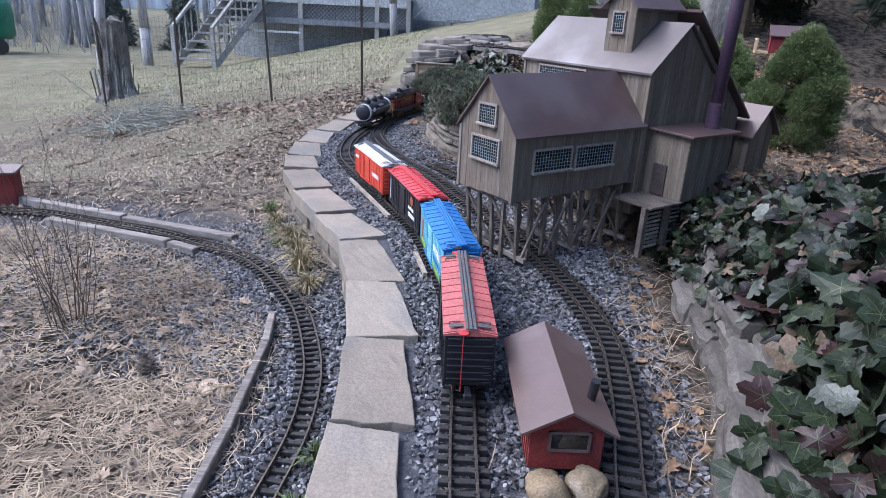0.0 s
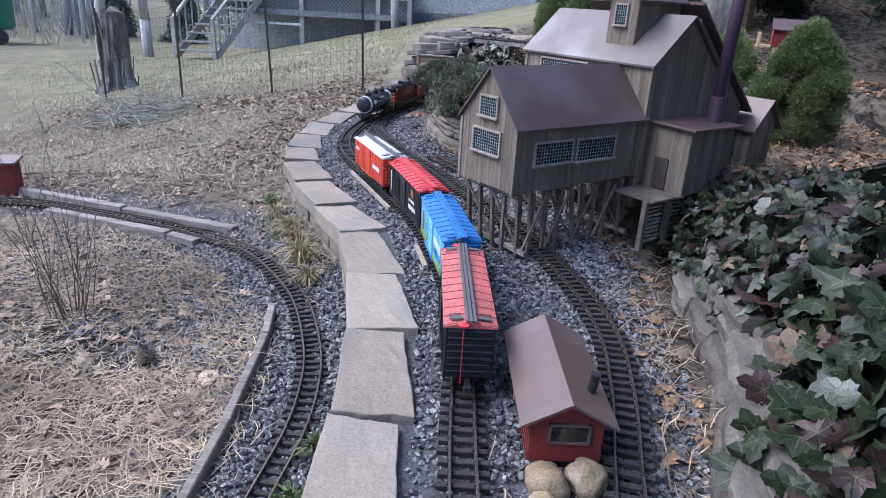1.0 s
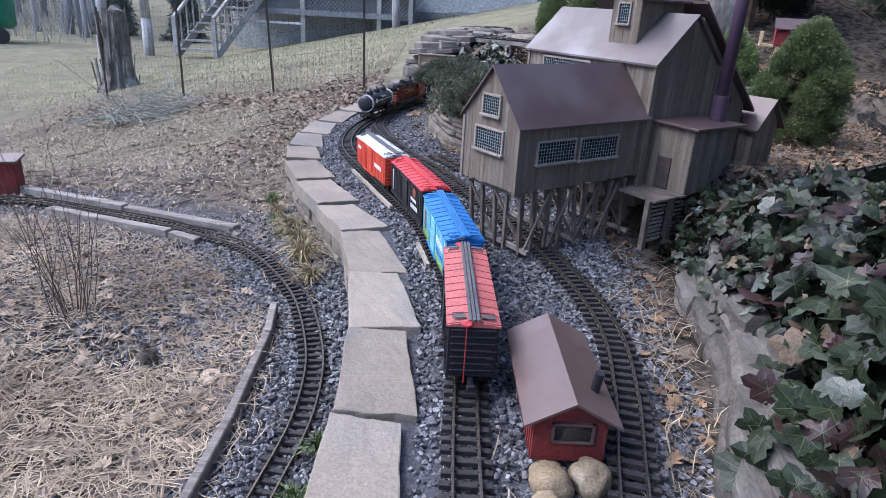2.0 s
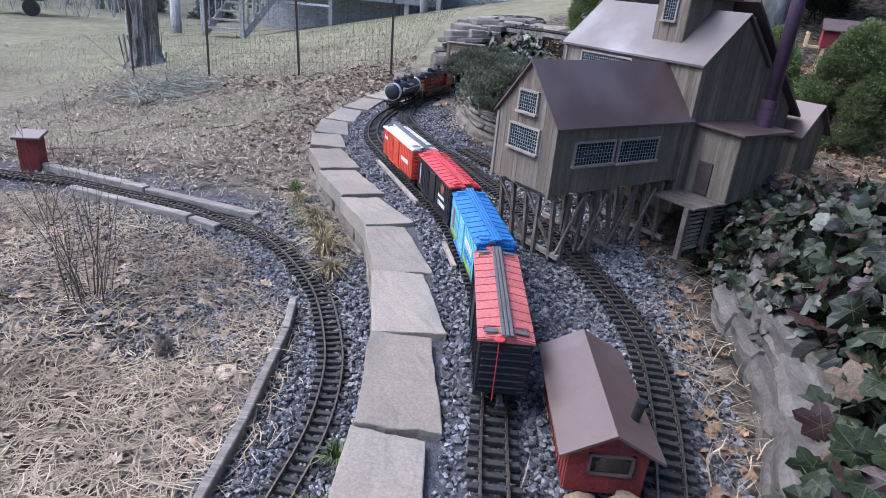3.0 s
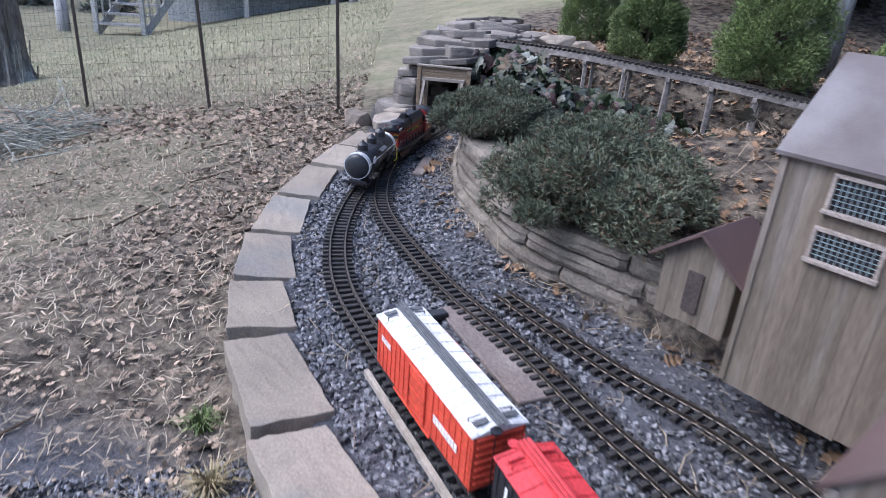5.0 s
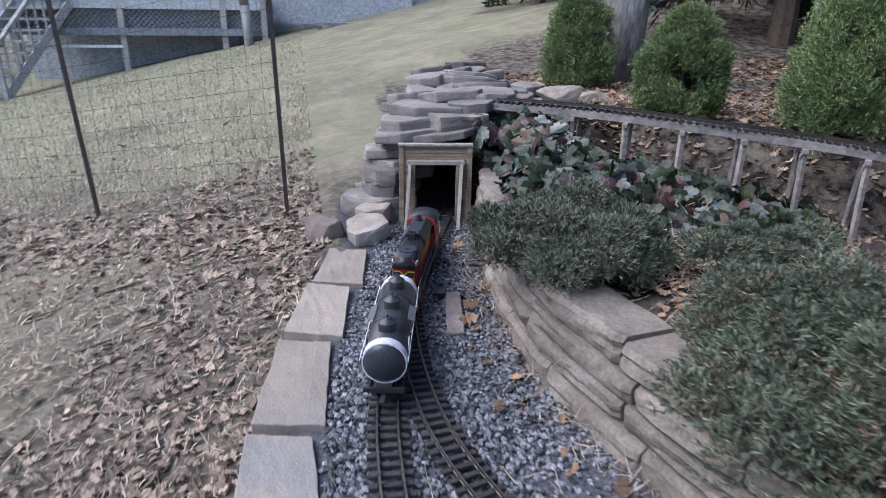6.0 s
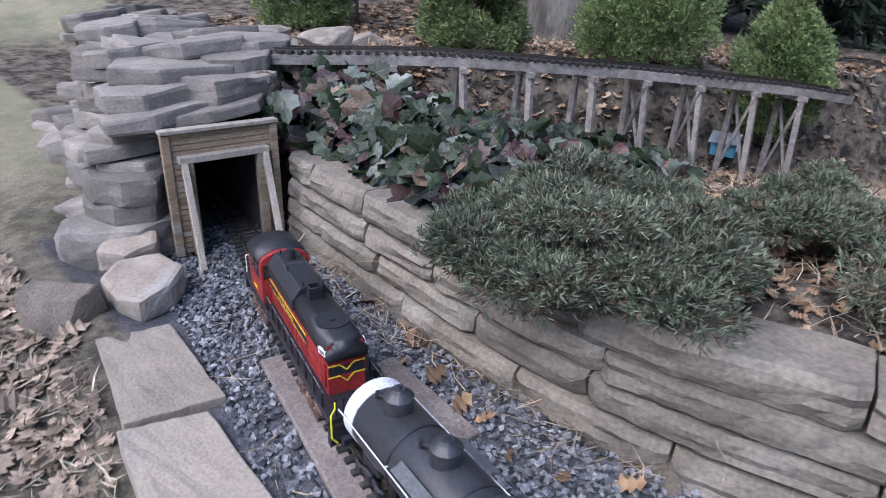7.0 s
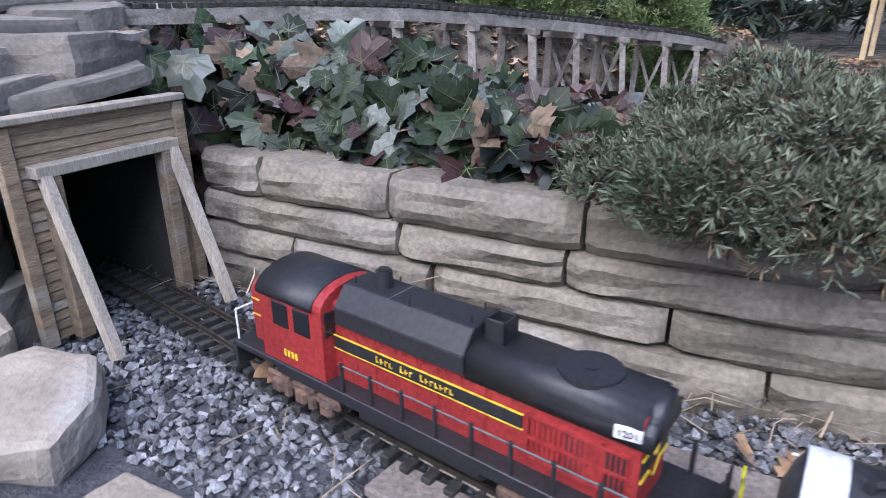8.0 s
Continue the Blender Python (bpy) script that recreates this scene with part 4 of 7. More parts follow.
def window(face, c, z, w, h, nx, nz, parent=None):
    """A window on a wall. face 'u': wall across local x at c[0]; 'v': across local y at c[1]."""
    parent = parent or mill
    m = Matrix.Translation((c[0], c[1], z)) @ (pose(0, 0, 0, 0, 0, -90) if face == "u" else Matrix.Identity(4))
    # in m: x runs along the wall, -y looks out
    win = new("window")
    win.parent = parent
    win.matrix_local = m
    bm = bmesh.new()
    box(bm, (w, 0.004, h), (0, -0.003, 0))
    part("pane", bm, M_GLASS, win)
    bm = bmesh.new()
    t = 0.007
    for sx in (-1, 1):
        box(bm, (t, 0.008, h + t), (sx * (w / 2 + t / 2), -0.005, 0), bev=0.0008)
    box(bm, (w + 2 * t, 0.008, t), (0, -0.005, h / 2 + t / 2), bev=0.0008)
    part("window_frame", bm, M_WFRAME, win)
    bm = bmesh.new()
    box(bm, (w + 2.6 * t, 0.014, t * 1.1), (0, -0.008, -h / 2 - t / 2), bev=0.001)
    part("sill", bm, M_WFRAME, win, "pale worn wooden sill")
    bm = bmesh.new()
    for i in range(1, nx):
        box(bm, (0.0013, 0.0016, h), (-w / 2 + w * i / nx, -0.0058, 0))
    for k in range(1, nz):
        box(bm, (w, 0.0016, 0.0013), (0, -0.0058, -h / 2 + h * k / nz))
    part("muntins", bm, M_WGRID, win, "fine blue-grey window grid")
    return win


window("u", (1.10, 1.190), 0.447, 0.072, 0.054, 8, 6)
window("u", (1.10, 1.191), 0.343, 0.122, 0.064, 12, 7)
window("v", (1.250, 1.06), 0.323, 0.150, 0.062, 13, 6)
window("v", (1.435, 1.06), 0.320, 0.165, 0.064, 14, 6)
window("u", (1.66, 1.455), 0.520, 0.230, 0.055, 24, 6)
window("u", (1.66, 1.525), 0.428, 0.100, 0.050, 10, 6)
# corner boards
for x, y, z0, z1 in ((1.10, 1.06, 0.20, 0.40), (1.10, 1.32, 0.20, 0.40), (1.66, 1.06, 0.10, 0.57), (1.66, 1.66, 0.10, 0.57), (1.99, 1.06, 0.15, 0.57)):
    bm = bmesh.new()
    box(bm, (0.012, 0.012, z1 - z0), (x, y, (z0 + z1) / 2), bev=0.001)
    part("corner_board", bm, M_MILL, mill)
# dormer with its own little roof
gabled("dormer", 1.705, 1.93, 1.19, 1.31, 0.585, 0.775, 0.825, "x", M_MILL, M_MROOF, over=0.02, nb=6)
window("u", (1.705, 1.255), 0.718, 0.044, 0.062, 5, 7)
# boiler room with flat roof, door, stack
bm = bmesh.new()
box(bm, (0.235, 0.155, 0.215), (1.8275, 0.9825, 0.2775))
boiler = part("boiler_room", bm, M_MILL, mill)
boards(boiler, (1.71, 0.905), (1.71, 1.06), 0.17, 0.385, 0.385, 5, (-1, 0))
boards(boiler, (1.71, 0.905), (1.945, 0.905), 0.17, 0.385, 0.385, 8, (0, -1))
bm = bmesh.new()
box(bm, (0.275, 0.19, 0.008), (1.8275, 0.9775, 0.390), (1.5, 0, 0), bev=0.001)
part("roof", bm, M_MROOF, mill)
bm = bmesh.new()
box(bm, (0.006, 0.052, 0.105), (1.706, 0.998, 0.226), bev=0.001)
part("door", bm, M_DOOR, mill, "dark brown plank door")
bm = bmesh.new()
cyl(bm, 0.0215, 0.0195, 0.80, (1.912, 0.965, 0.39), (0, 0.5, 0), seg=28)
stack = part("smokestack", bm, M_STACK, mill, "tall dark plum metal smokestack", True)
bm = bmesh.new()
cyl(bm, 0.0255, 0.0250, 0.085, (1.912, 0.965, 0.394), seg=28)
part("sleeve", bm, M_STACK, stack, "ribbed sleeve")
for i in range(5):
    bm = bmesh.new()
    cyl(bm, 0.0268, 0.0268, 0.004, (1.912, 0.965, 0.402 + i * 0.017), seg=28)
    part("hoop", bm, M_STACK, stack)
# sections stepping down behind
bm = bmesh.new()
prism(bm, [(1.99, 0.12), (2.36, 0.12), (2.36, 0.40), (1.99, 0.72)], 0.46, Matrix.Translation((0, 1.60, 0)) @ pose(0, 0, 0, 90, 0, 0))
back = part("back_section", bm, M_MILL, mill)
boards(back, (1.99, 1.14), (2.36, 1.14), 0.14, 0.72, 0.40, 11, (0, -1))
bm = bmesh.new()
prism(bm, [(1.95, 0.763), (2.40, 0.374), (2.40, 0.384), (1.95, 0.773)], 0.52, Matrix.Translation((0, 1.63, 0)) @ pose(0, 0, 0, 90, 0, 0))
part("roof", bm, M_MROOF, mill)
for x, z in ((2.06, 0.57), (2.24, 0.42)):
    bm = bmesh.new()
    box(bm, (0.035, 0.006, 0.035), (x, 1.137, z))
    part("small_window", bm, M_GLASS, mill)
gabled("end_shed", 2.38, 2.54, 1.08, 1.30, 0.13, 0.33, 0.42, "y", M_MILL, M_MROOF, nb=10)
gabled("side_shed", 1.70, 1.86, 1.70, 1.86, 0.16, 0.30, 0.36, "x", M_MILL, M_MROOF, nb=6)
bm = bmesh.new()
box(bm, (0.006, 0.035, 0.09), (1.696, 1.78, 0.23))
part("door", bm, M_DOOR, mill)
# porch deck and stacked crib below it
for k in range(5):
    bm = bmesh.new()
    box(bm, (0.030, 0.17, 0.008), (1.575 + k * 0.032, 0.985, 0.166), (0, 0, 0), bev=0.001, jit=0.0005)
    part("deck_plank", bm, M_STILT, mill)
M_CRIB = mat("pale_slats", (0.42, 0.38, 0.34), (0.25, 0.22, 0.19), s=30, bump=0.2, rnd=0.2)
for g in range(2):
    for k in range(10):
        bm = bmesh.new()
        box(bm, (0.085, 0.006, 0.007), (1.62 + g * 0.12, 0.935, 0.02 + k * 0.0145), (0, random.uniform(-2, 2), 0))
        part("slat", bm, M_CRIB, mill)
for x in (1.56, 1.68, 1.80):
    bm = bmesh.new()
    box(bm, (0.018, 0.018, 0.17), (x, 0.925, 0.08), bev=0.001)
    part("post", bm, M_STILT, mill)
# stilts
for ui, u0 in enumerate((1.135, 1.36, 1.60)):
    bm = bmesh.new()
    beam(bm, (u0 + 0.02, 1.035, 0.018), (u0 + 0.02, 1.36, 0.018), 0.012, 0.014)
    part("sill_beam", bm, M_WOOD, mill)
    bm = bmesh.new()
    beam(bm, (u0, 1.06, 0.195), (u0, 1.32, 0.195), 0.012, 0.016)
    part("cap_beam", bm, M_STILT, mill)
    for k in range(5):
        v = 1.068 + k * 0.061
        bm = bmesh.new()
        beam(bm, (u0 + random.uniform(0.008, 0.024), v + random.uniform(-0.012, 0.012), 0.0), (u0, v, 0.195), 0.011, 0.011, up=(0, 1, 0))
        part("stilt", bm, M_STILT, mill)
    for k in range(2):
        bm = bmesh.new()
        v = 1.07 + k * 0.13
        beam(bm, (u0 + 0.022, v, 0.02), (u0 - 0.008, v + 0.11, 0.19), 0.008, 0.006, up=(1, 0, 0))
        part("brace", bm, M_STILT, mill)
for u0, u1 in ((1.15, 1.36), (1.37, 1.60)):
    for k in range(2):
        bm = bmesh.new()
        beam(bm, (u0 + 0.1 * k, 1.05, 0.02), (u0 + 0.1 * k + 0.09, 1.056, 0.19), 0.007, 0.007, up=(0, 1, 0))
        part("brace", bm, M_STILT, mill)
    for k in range(3):
        bm = bmesh.new()
        x = u0 + 0.05 + 0.06 * k
        beam(bm, (x, 1.075, -0.01), (x, 1.07, 0.2), 0.010, 0.010, up=(0, 1, 0))
        part("stilt", bm, M_STILT, mill)

M_HUTRED = mat("hut_red", (0.23, 0.035, 0.03), (0.15, 0.025, 0.022), rough=0.75, s=20, bump=0.2, third=(0.10, 0.03, 0.03))
M_HUTROOF = mat("hut_roof", (0.125, 0.085, 0.075), (0.10, 0.066, 0.058), rough=0.36, spec=0.55, s=14, bump=0.06, third=(0.16, 0.125, 0.115), grain=0.08)
M_TANROCK = mat("tan_rock", (0.31, 0.235, 0.14), (0.21, 0.165, 0.105), s=18, bump=0.5, rnd=0.2, third=(0.42, 0.38, 0.33))
M_PALEROCK = mat("pale_rock", (0.37, 0.315, 0.25), (0.25, 0.21, 0.168), s=12, fine=110, bump=0.6, rnd=0.15, third=(0.37, 0.34, 0.30), grain=0.12)
M_BOULD = mat("brown_rock", (0.17, 0.142, 0.115), (0.10, 0.084, 0.068), s=14, bump=0.6, rnd=0.15)
M_PORTAL = mat("portal_boards", (0.27, 0.20, 0.13), (0.16, 0.12, 0.08), s=10, fine=140, bump=0.35, rnd=0.14, stretch=(0.5, 4, 4), third=(0.30, 0.27, 0.22))
M_PALEW = mat("pale_timber", (0.40, 0.35, 0.29), (0.27, 0.235, 0.19), s=10, fine=140, bump=0.3, rnd=0.1, stretch=(4, 4, 0.4))
# near-black that stands for the darkness inside the tunnel
M_DARK = mat("tunnel_dark", (0.02, 0.018, 0.016), (0.03, 0.027, 0.024), s=20)

# ---------------- small red hut
hut = thing("red_hut", pose(0.279, 0.695, 0.012, 0, 0, 2), "small red wooden model hut with a brown peaked roof on gravel", "model building")
HW, HD, HE, HR = 0.062, 0.140, 0.088, 0.122
bm = bmesh.new()
prism(bm, [(-HW, 0), (HW, 0), (HW, HE), (0, HR), (-HW, HE)], 2 * HD, Matrix.Translation((0, HD, 0)) @ pose(0, 0, 0, 90, 0, 0))
part("wall", bm, M_HUTRED, hut)
for i in range(15):
    for sd in (-1, 1):
        bm = bmesh.new()
        box(bm, (0.004, 0.006, HE - 0.004), (sd * HW, -HD + 0.01 + i * 0.0186, HE / 2))
        part("board", bm, M_HUTRED, hut)
for sd in (-1, 1):
    bm = bmesh.new()
    sl = (HR - HE) / HW
    xo = HW + 0.020
    prism(bm, [(0, HR + 0.001), (sd * xo, HR + 0.001 - xo * sl), (sd * xo, HR + 0.006 - xo * sl), (0, HR + 0.006)], 2 * HD + 0.04, Matrix.Translation((0, HD + 0.02, 0)) @ pose(0, 0, 0, 90, 0, 0))
    rough_up(bm, 0.0008, 40)
    part("roof", bm, M_HUTROOF, hut, "worn brown painted roof slab")
bm = bmesh.new()
box(bm, (0.062, 0.004, 0.030), (0.004, -HD - 0.0005, 0.058))
wn1 = part("window", bm, M_GLASS, hut)
bm = bmesh.new()
for a, b, c, d in ((0.072, 0.005, 0, 0.0175), (0.072, 0.005, 0, -0.0175), (0.005, 0.040, 0.0335, 0), (0.005, 0.040, -0.0335, 0)):
    box(bm, (a, 0.005, b), (0.004 + c, -HD - 0.002, 0.058 + d))
part("window_frame", bm, M_HUTROOF, wn1)
bm = bmesh.new()
cyl(bm, 0.0085, 0.0085, 0.05, (0.048, -0.075, 0.088), (4, 6, 0), 14)
cyl(bm, 0.013, 0.012, 0.005, (0.0475, -0.075, 0.092), (4, 6, 0), 14)
part("stove_pipe", bm, M_LBLK, hut, "black stove pipe")


def rock(name, size, at, material, parent=None, seed=0.0, amt=0.22, rot=(0, 0, 0), sub=3, flat=0.0, round_=False):
    """A stone: rounded, or broken into flat facets with worn edges."""
    bm = bmesh.new()
    if round_:
        bmesh.ops.create_icosphere(bm, subdivisions=sub, radius=0.5)
        for v in bm.verts:
            p = v.co.copy()
            k = 1 + amt * noise.noise(p * 2.2 + Vector((seed, seed * 2, 5))) + amt * 0.45 * noise.noise(p * 5.5 + Vector((seed, 3, seed)))
            v.co = p * k
    else:
        rr = random.Random(seed * 31 + 5)
        for _ in range(15):
            v = Vector((rr.uniform(-1, 1), rr.uniform(-1, 1), rr.uniform(-1, 1)))
            m = max(abs(v.x), abs(v.y), abs(v.z))
            bm.verts.new(v / m * 0.5 * rr.uniform(0.86, 1.0))
        q = bmesh.ops.convex_hull(bm, input=bm.verts)
        junk = list({g for g in q["geom_interior"] + q["geom_unused"] if isinstance(g, bmesh.types.BMVert)})
        bmesh.ops.delete(bm, geom=junk, context="VERTS")
        bmesh.ops.dissolve_limit(bm, angle_limit=radians(16), verts=bm.verts, edges=bm.edges)
        bmesh.ops.bevel(bm, geom=list(bm.edges), offset=0.035, segments=2, affect="EDGES", profile=0.6)
        bmesh.ops.triangulate(bm, faces=bm.faces)
        for _ in range(2):
            bmesh.ops.subdivide_edges(bm, edges=[e for e in bm.edges if e.calc_length() > 0.14], cuts=1)
            bmesh.ops.triangulate(bm, faces=[f for f in bm.faces if len(f.verts) > 3])
    bmesh.ops.scale(bm, vec=size, verts=bm.verts)
    if not round_:
        rough_up(bm, min(size) * 0.10, 0.9 / min(size), seed)
        rough_up(bm, min(size) * 0.04, 3.2 / min(size), seed)
    ob = part(name, bm, material, parent, smooth=round_)
    ob.matrix_local = pose(*at, *rot)
    return ob


for i, (x, y, sx, sy, sz) in enumerate(((0.250, 0.497, 0.074, 0.085, 0.055), (0.316, 0.512, 0.066, 0.066, 0.060), (0.240, 0.440, 0.065, 0.05, 0.05))):
    tagged(rock("stone", (sx, sy, sz), (x, y, 0.014), M_TANROCK, seed=i * 3.1, amt=0.3, rot=(0, 0, i * 40), round_=True), "rounded tan stone in front of the hut on gravel", "stone", "stones by the hut")

# ---------------- tunnel portal
PORT = pose(-0.143, 4.835, 0, 0, 0, -9)
portal = thing("tunnel_portal", PORT, "weathered wooden tunnel portal with clapboards and slanted props", "tunnel portal")
for k in range(21):
    z = 0.004 + k * 0.0150
    for x0, x1 in (((-0.137, -0.088), (0.088, 0.137)) if z < 0.245 else ((-0.137, 0.137),)):
        bm = bmesh.new()
        box(bm, (x1 - x0, 0.006, 0.0150), ((x0 + x1) / 2, 0, z + 0.0075), (-9, 0, 0), bev=0.0006)
        part("clapboard", bm, M_PORTAL, portal)
for sd in (-1, 1):
    bm = bmesh.new()
    box(bm, (0.020, 0.016, 0.316), (sd * 0.138, -0.002, 0.158), bev=0.001)
    part("corner_board", bm, M_PORTAL, portal)
    bm = bmesh.new()
    box(bm, (0.022, 0.022, 0.245), (sd * 0.093, -0.014, 0.1225), bev=0.0015)
    part("post", bm, M_PORTAL, portal)
    bm = bmesh.new()
    beam(bm, (sd * 0.104, -0.022, 0.246), (sd * 0.104 - 0.018, -0.130, 0.006), 0.018, 0.013, up=(1, 0, 0))
    part("prop", bm, M_PALEW, portal, "pale grey slanted prop")
bm = bmesh.new()
box(bm, (0.232, 0.024, 0.017), (0, -0.014, 0.2535), bev=0.0015)
part("lintel", bm, M_PALEW, portal)
bm = bmesh.new()
box(bm, (0.300, 0.030, 0.010), (0, 0, 0.323), (0, 0, 0), bev=0.0015)
part("top_board", bm, M_PALEW, portal)
# plain lining sheets, the unlit interior put into their black colour
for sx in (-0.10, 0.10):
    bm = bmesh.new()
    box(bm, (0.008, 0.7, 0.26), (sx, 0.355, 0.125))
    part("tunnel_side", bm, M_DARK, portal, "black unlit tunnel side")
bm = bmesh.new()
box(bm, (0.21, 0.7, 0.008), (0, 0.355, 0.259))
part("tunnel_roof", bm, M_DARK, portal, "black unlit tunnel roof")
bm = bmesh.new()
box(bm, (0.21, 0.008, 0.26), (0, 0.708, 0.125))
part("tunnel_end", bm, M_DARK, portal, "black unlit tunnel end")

# ---------------- piled slate round the portal
pile = thing("slate_pile", PORT, "dry-stacked pile of flat grey slate stones over the tunnel", "rock pile")
random.seed(5)


def flatstone(x, y, z, sx, sy, sz, yaw, seed, tilt=(0, 0), name="slate_stone", material=M_SLATE):
    """A flat split slab with a broken outline, worn edges and a layered face."""
    rr = random.Random(seed * 17 + 3)
    n = rr.choice((6, 7, 8))
    a0 = rr.uniform(0, 6.28)
    ring = []
    for i in range(n):
        a = a0 + 6.283 * (i + rr.uniform(-0.25, 0.25)) / n
        c, d = math.cos(a), math.sin(a)
        q = rr.uniform(0.86, 1.08) / (abs(c) ** 2.5 + abs(d) ** 2.5) ** (1 / 2.5)
        ring.append((0.5 * sx * c * q, 0.5 * sy * d * q))
    bm = bmesh.new()
    prism(bm, ring, sz * 1.15, Matrix.Translation((0, 0, -0.575 * sz)))
    bmesh.ops.bevel(bm, geom=list(bm.edges), offset=0.24 * sz, segments=2, affect="EDGES", profile=0.6)
    bmesh.ops.subdivide_edges(bm, edges=[e for e in bm.edges if e.calc_length() > 0.035], cuts=2, use_grid_fill=True)
    bmesh.ops.triangulate(bm, faces=[f for f in bm.faces if len(f.verts) > 4])
    for v in bm.verts:
        lay = noise.noise(Vector((v.co.x * 9 + seed, v.co.y * 9, v.co.z * 60)))
        v.co.x *= 1 + 0.035 * lay
        v.co.y *= 1 + 0.035 * lay
    rough_up(bm, 0.11 * sz, 11, seed)
    rough_up(bm, 0.045 * sz, 42, seed)
    ob = part(name, bm, material, pile)
    ob.matrix_local = pose(x, y, z + sz * 0.5, tilt[0], tilt[1], yaw)


# left flank against the portal, then the stones lapping over its top: x, y, z, length, depth, height
FLANK = ((-0.232, 0.13, -0.025, 0.32, 0.26, 0.110), (-0.200, 0.14, 0.082, 0.22, 0.22, 0.058), (-0.200, 0.14, 0.140, 0.22, 0.22, 0.062), (-0.165, 0.19, 0.198, 0.19, 0.20, 0.036), (-0.250, 0.26, 0.160, 0.15, 0.18, 0.050),
         (-0.185, 0.22, 0.232, 0.22, 0.22, 0.032), (-0.225, 0.30, 0.205, 0.20, 0.18, 0.044), (-0.160, 0.22, 0.262, 0.24, 0.20, 0.036), (0.030, 0.10, 0.328, 0.31, 0.18, 0.028), (-0.110, 0.14, 0.318, 0.30, 0.20, 0.036),
         (-0.110, 0.20, 0.352, 0.26, 0.22, 0.048), (0.095, 0.17, 0.356, 0.28, 0.22, 0.060), (-0.020, 0.27, 0.405, 0.34, 0.24, 0.040), (0.160, 0.28, 0.418, 0.26, 0.22, 0.044), (0.060, 0.38, 0.445, 0.34, 0.24, 0.040),
         (0.250, 0.34, 0.425, 0.22, 0.20, 0.056))
for i, (x, y, z, sx, sy, sz) in enumerate(FLANK):
    flatstone(x, y, z, sx, sy, sz, random.uniform(-12, 12), i * 3, (random.uniform(-6, 4), random.uniform(-7, 4)))
# flank running back along the lawn side
for row in range(7):
    for i in range(5):
        flatstone(-0.245 + 0.042 * row + random.uniform(-0.035, 0.035), 0.30 + i * 0.21 + random.uniform(-0.06, 0.06), -0.03 + row * 0.055, random.uniform(0.22, 0.34), random.uniform(0.18, 0.28), random.uniform(0.038, 0.062), random.uniform(-45, 45), 60 + row * 5 + i, (random.uniform(-8, 8), random.uniform(-10, 6)))
# rubble over the tunnel, reaching back and to the bank
for i in range(46):
    y = random.uniform(0.36, 1.9)
    x = random.uniform(-0.12, 0.52) + (y - 0.3) * 0.10
    flatstone(x, y, 0.40 + random.uniform(-0.08, 0.05) - max(0.0, abs(x - 0.15) - 0.15) * 0.25, random.uniform(0.24, 0.38), random.uniform(0.15, 0.25), random.uniform(0.030, 0.060), random.uniform(-45, 45), 130 + i, (random.uniform(-10, 10), random.uniform(-12, 12)))
for i, (x, y, z, sx, sy, sz) in enumerate(((0.34, 0.42, 0.43, 0.20, 0.16, 0.11), (0.62, 0.62, 0.44, 0.24, 0.14, 0.10), (0.80, 0.55, 0.42, 0.16, 0.14, 0.12), (0.50, 0.80, 0.45, 0.22, 0.16, 0.08))):
    rock("pale_stone", (sx, sy, sz), (x, y, z), M_PALEROCK, pile, seed=400 + i * 2.7, rot=(random.uniform(-10, 10), random.uniform(-14, 14), random.uniform(-50, 50)))
bm = bmesh.new()
bmesh.ops.create_icosphere(bm, subdivisions=4, radius=1.0)
bmesh.ops.scale(bm, vec=(0.38, 0.85, 0.42), verts=bm.verts)
bmesh.ops.translate(bm, vec=(0.20, 1.12, 0.0), verts=bm.verts)
rough_up(bm, 0.05, 4, 3)
for v in bm.verts:
    v.co.z = max(v.co.z, 0.275 if abs(v.co.x) < 0.135 and v.co.y < 0.78 else -0.06)
core = part("rubble_core", bm, M_EARTH, pile, "earth and rubble between the stones")
random.seed(6)
flatstone(-0.272, -0.190, 0.000, 0.180, 0.18, 0.056, 24, 4, (6, -7), "corner_rock", M_PALEROCK)
flatstone(-0.258, 0.000, 0.012, 0.17, 0.12, 0.055, 14, 11, (3, -5), "corner_rock", M_PALEROCK)
tagged(rock("boulder", (0.17, 0.15, 0.17), (-0.605, 4.725, 0.025), M_BOULD, seed=2.2, rot=(0, 0, 20)), "brown angular boulder beside the stone edging", "rock")

# ---------------- split-block wall on the far side
bank_wall = thing("block_wall", Matrix.Identity(4), "low wall of tan split-face stone blocks holding the bank", "wall", kind="structure")
BL = Line([(0.015, 4.83), (-0.03, 4.62), (-0.055, 4.45), (-0.085, 4.27), (-0.105, 4.12), (-0.12, 3.95), (-0.13, 3.78), (-0.125, 3.62), (-0.09, 3.45), (-0.06, 3.30), (0.0, 3.09), (0.10, 2.92), (0.25, 2.74), (0.42, 2.58)])
random.seed(11)


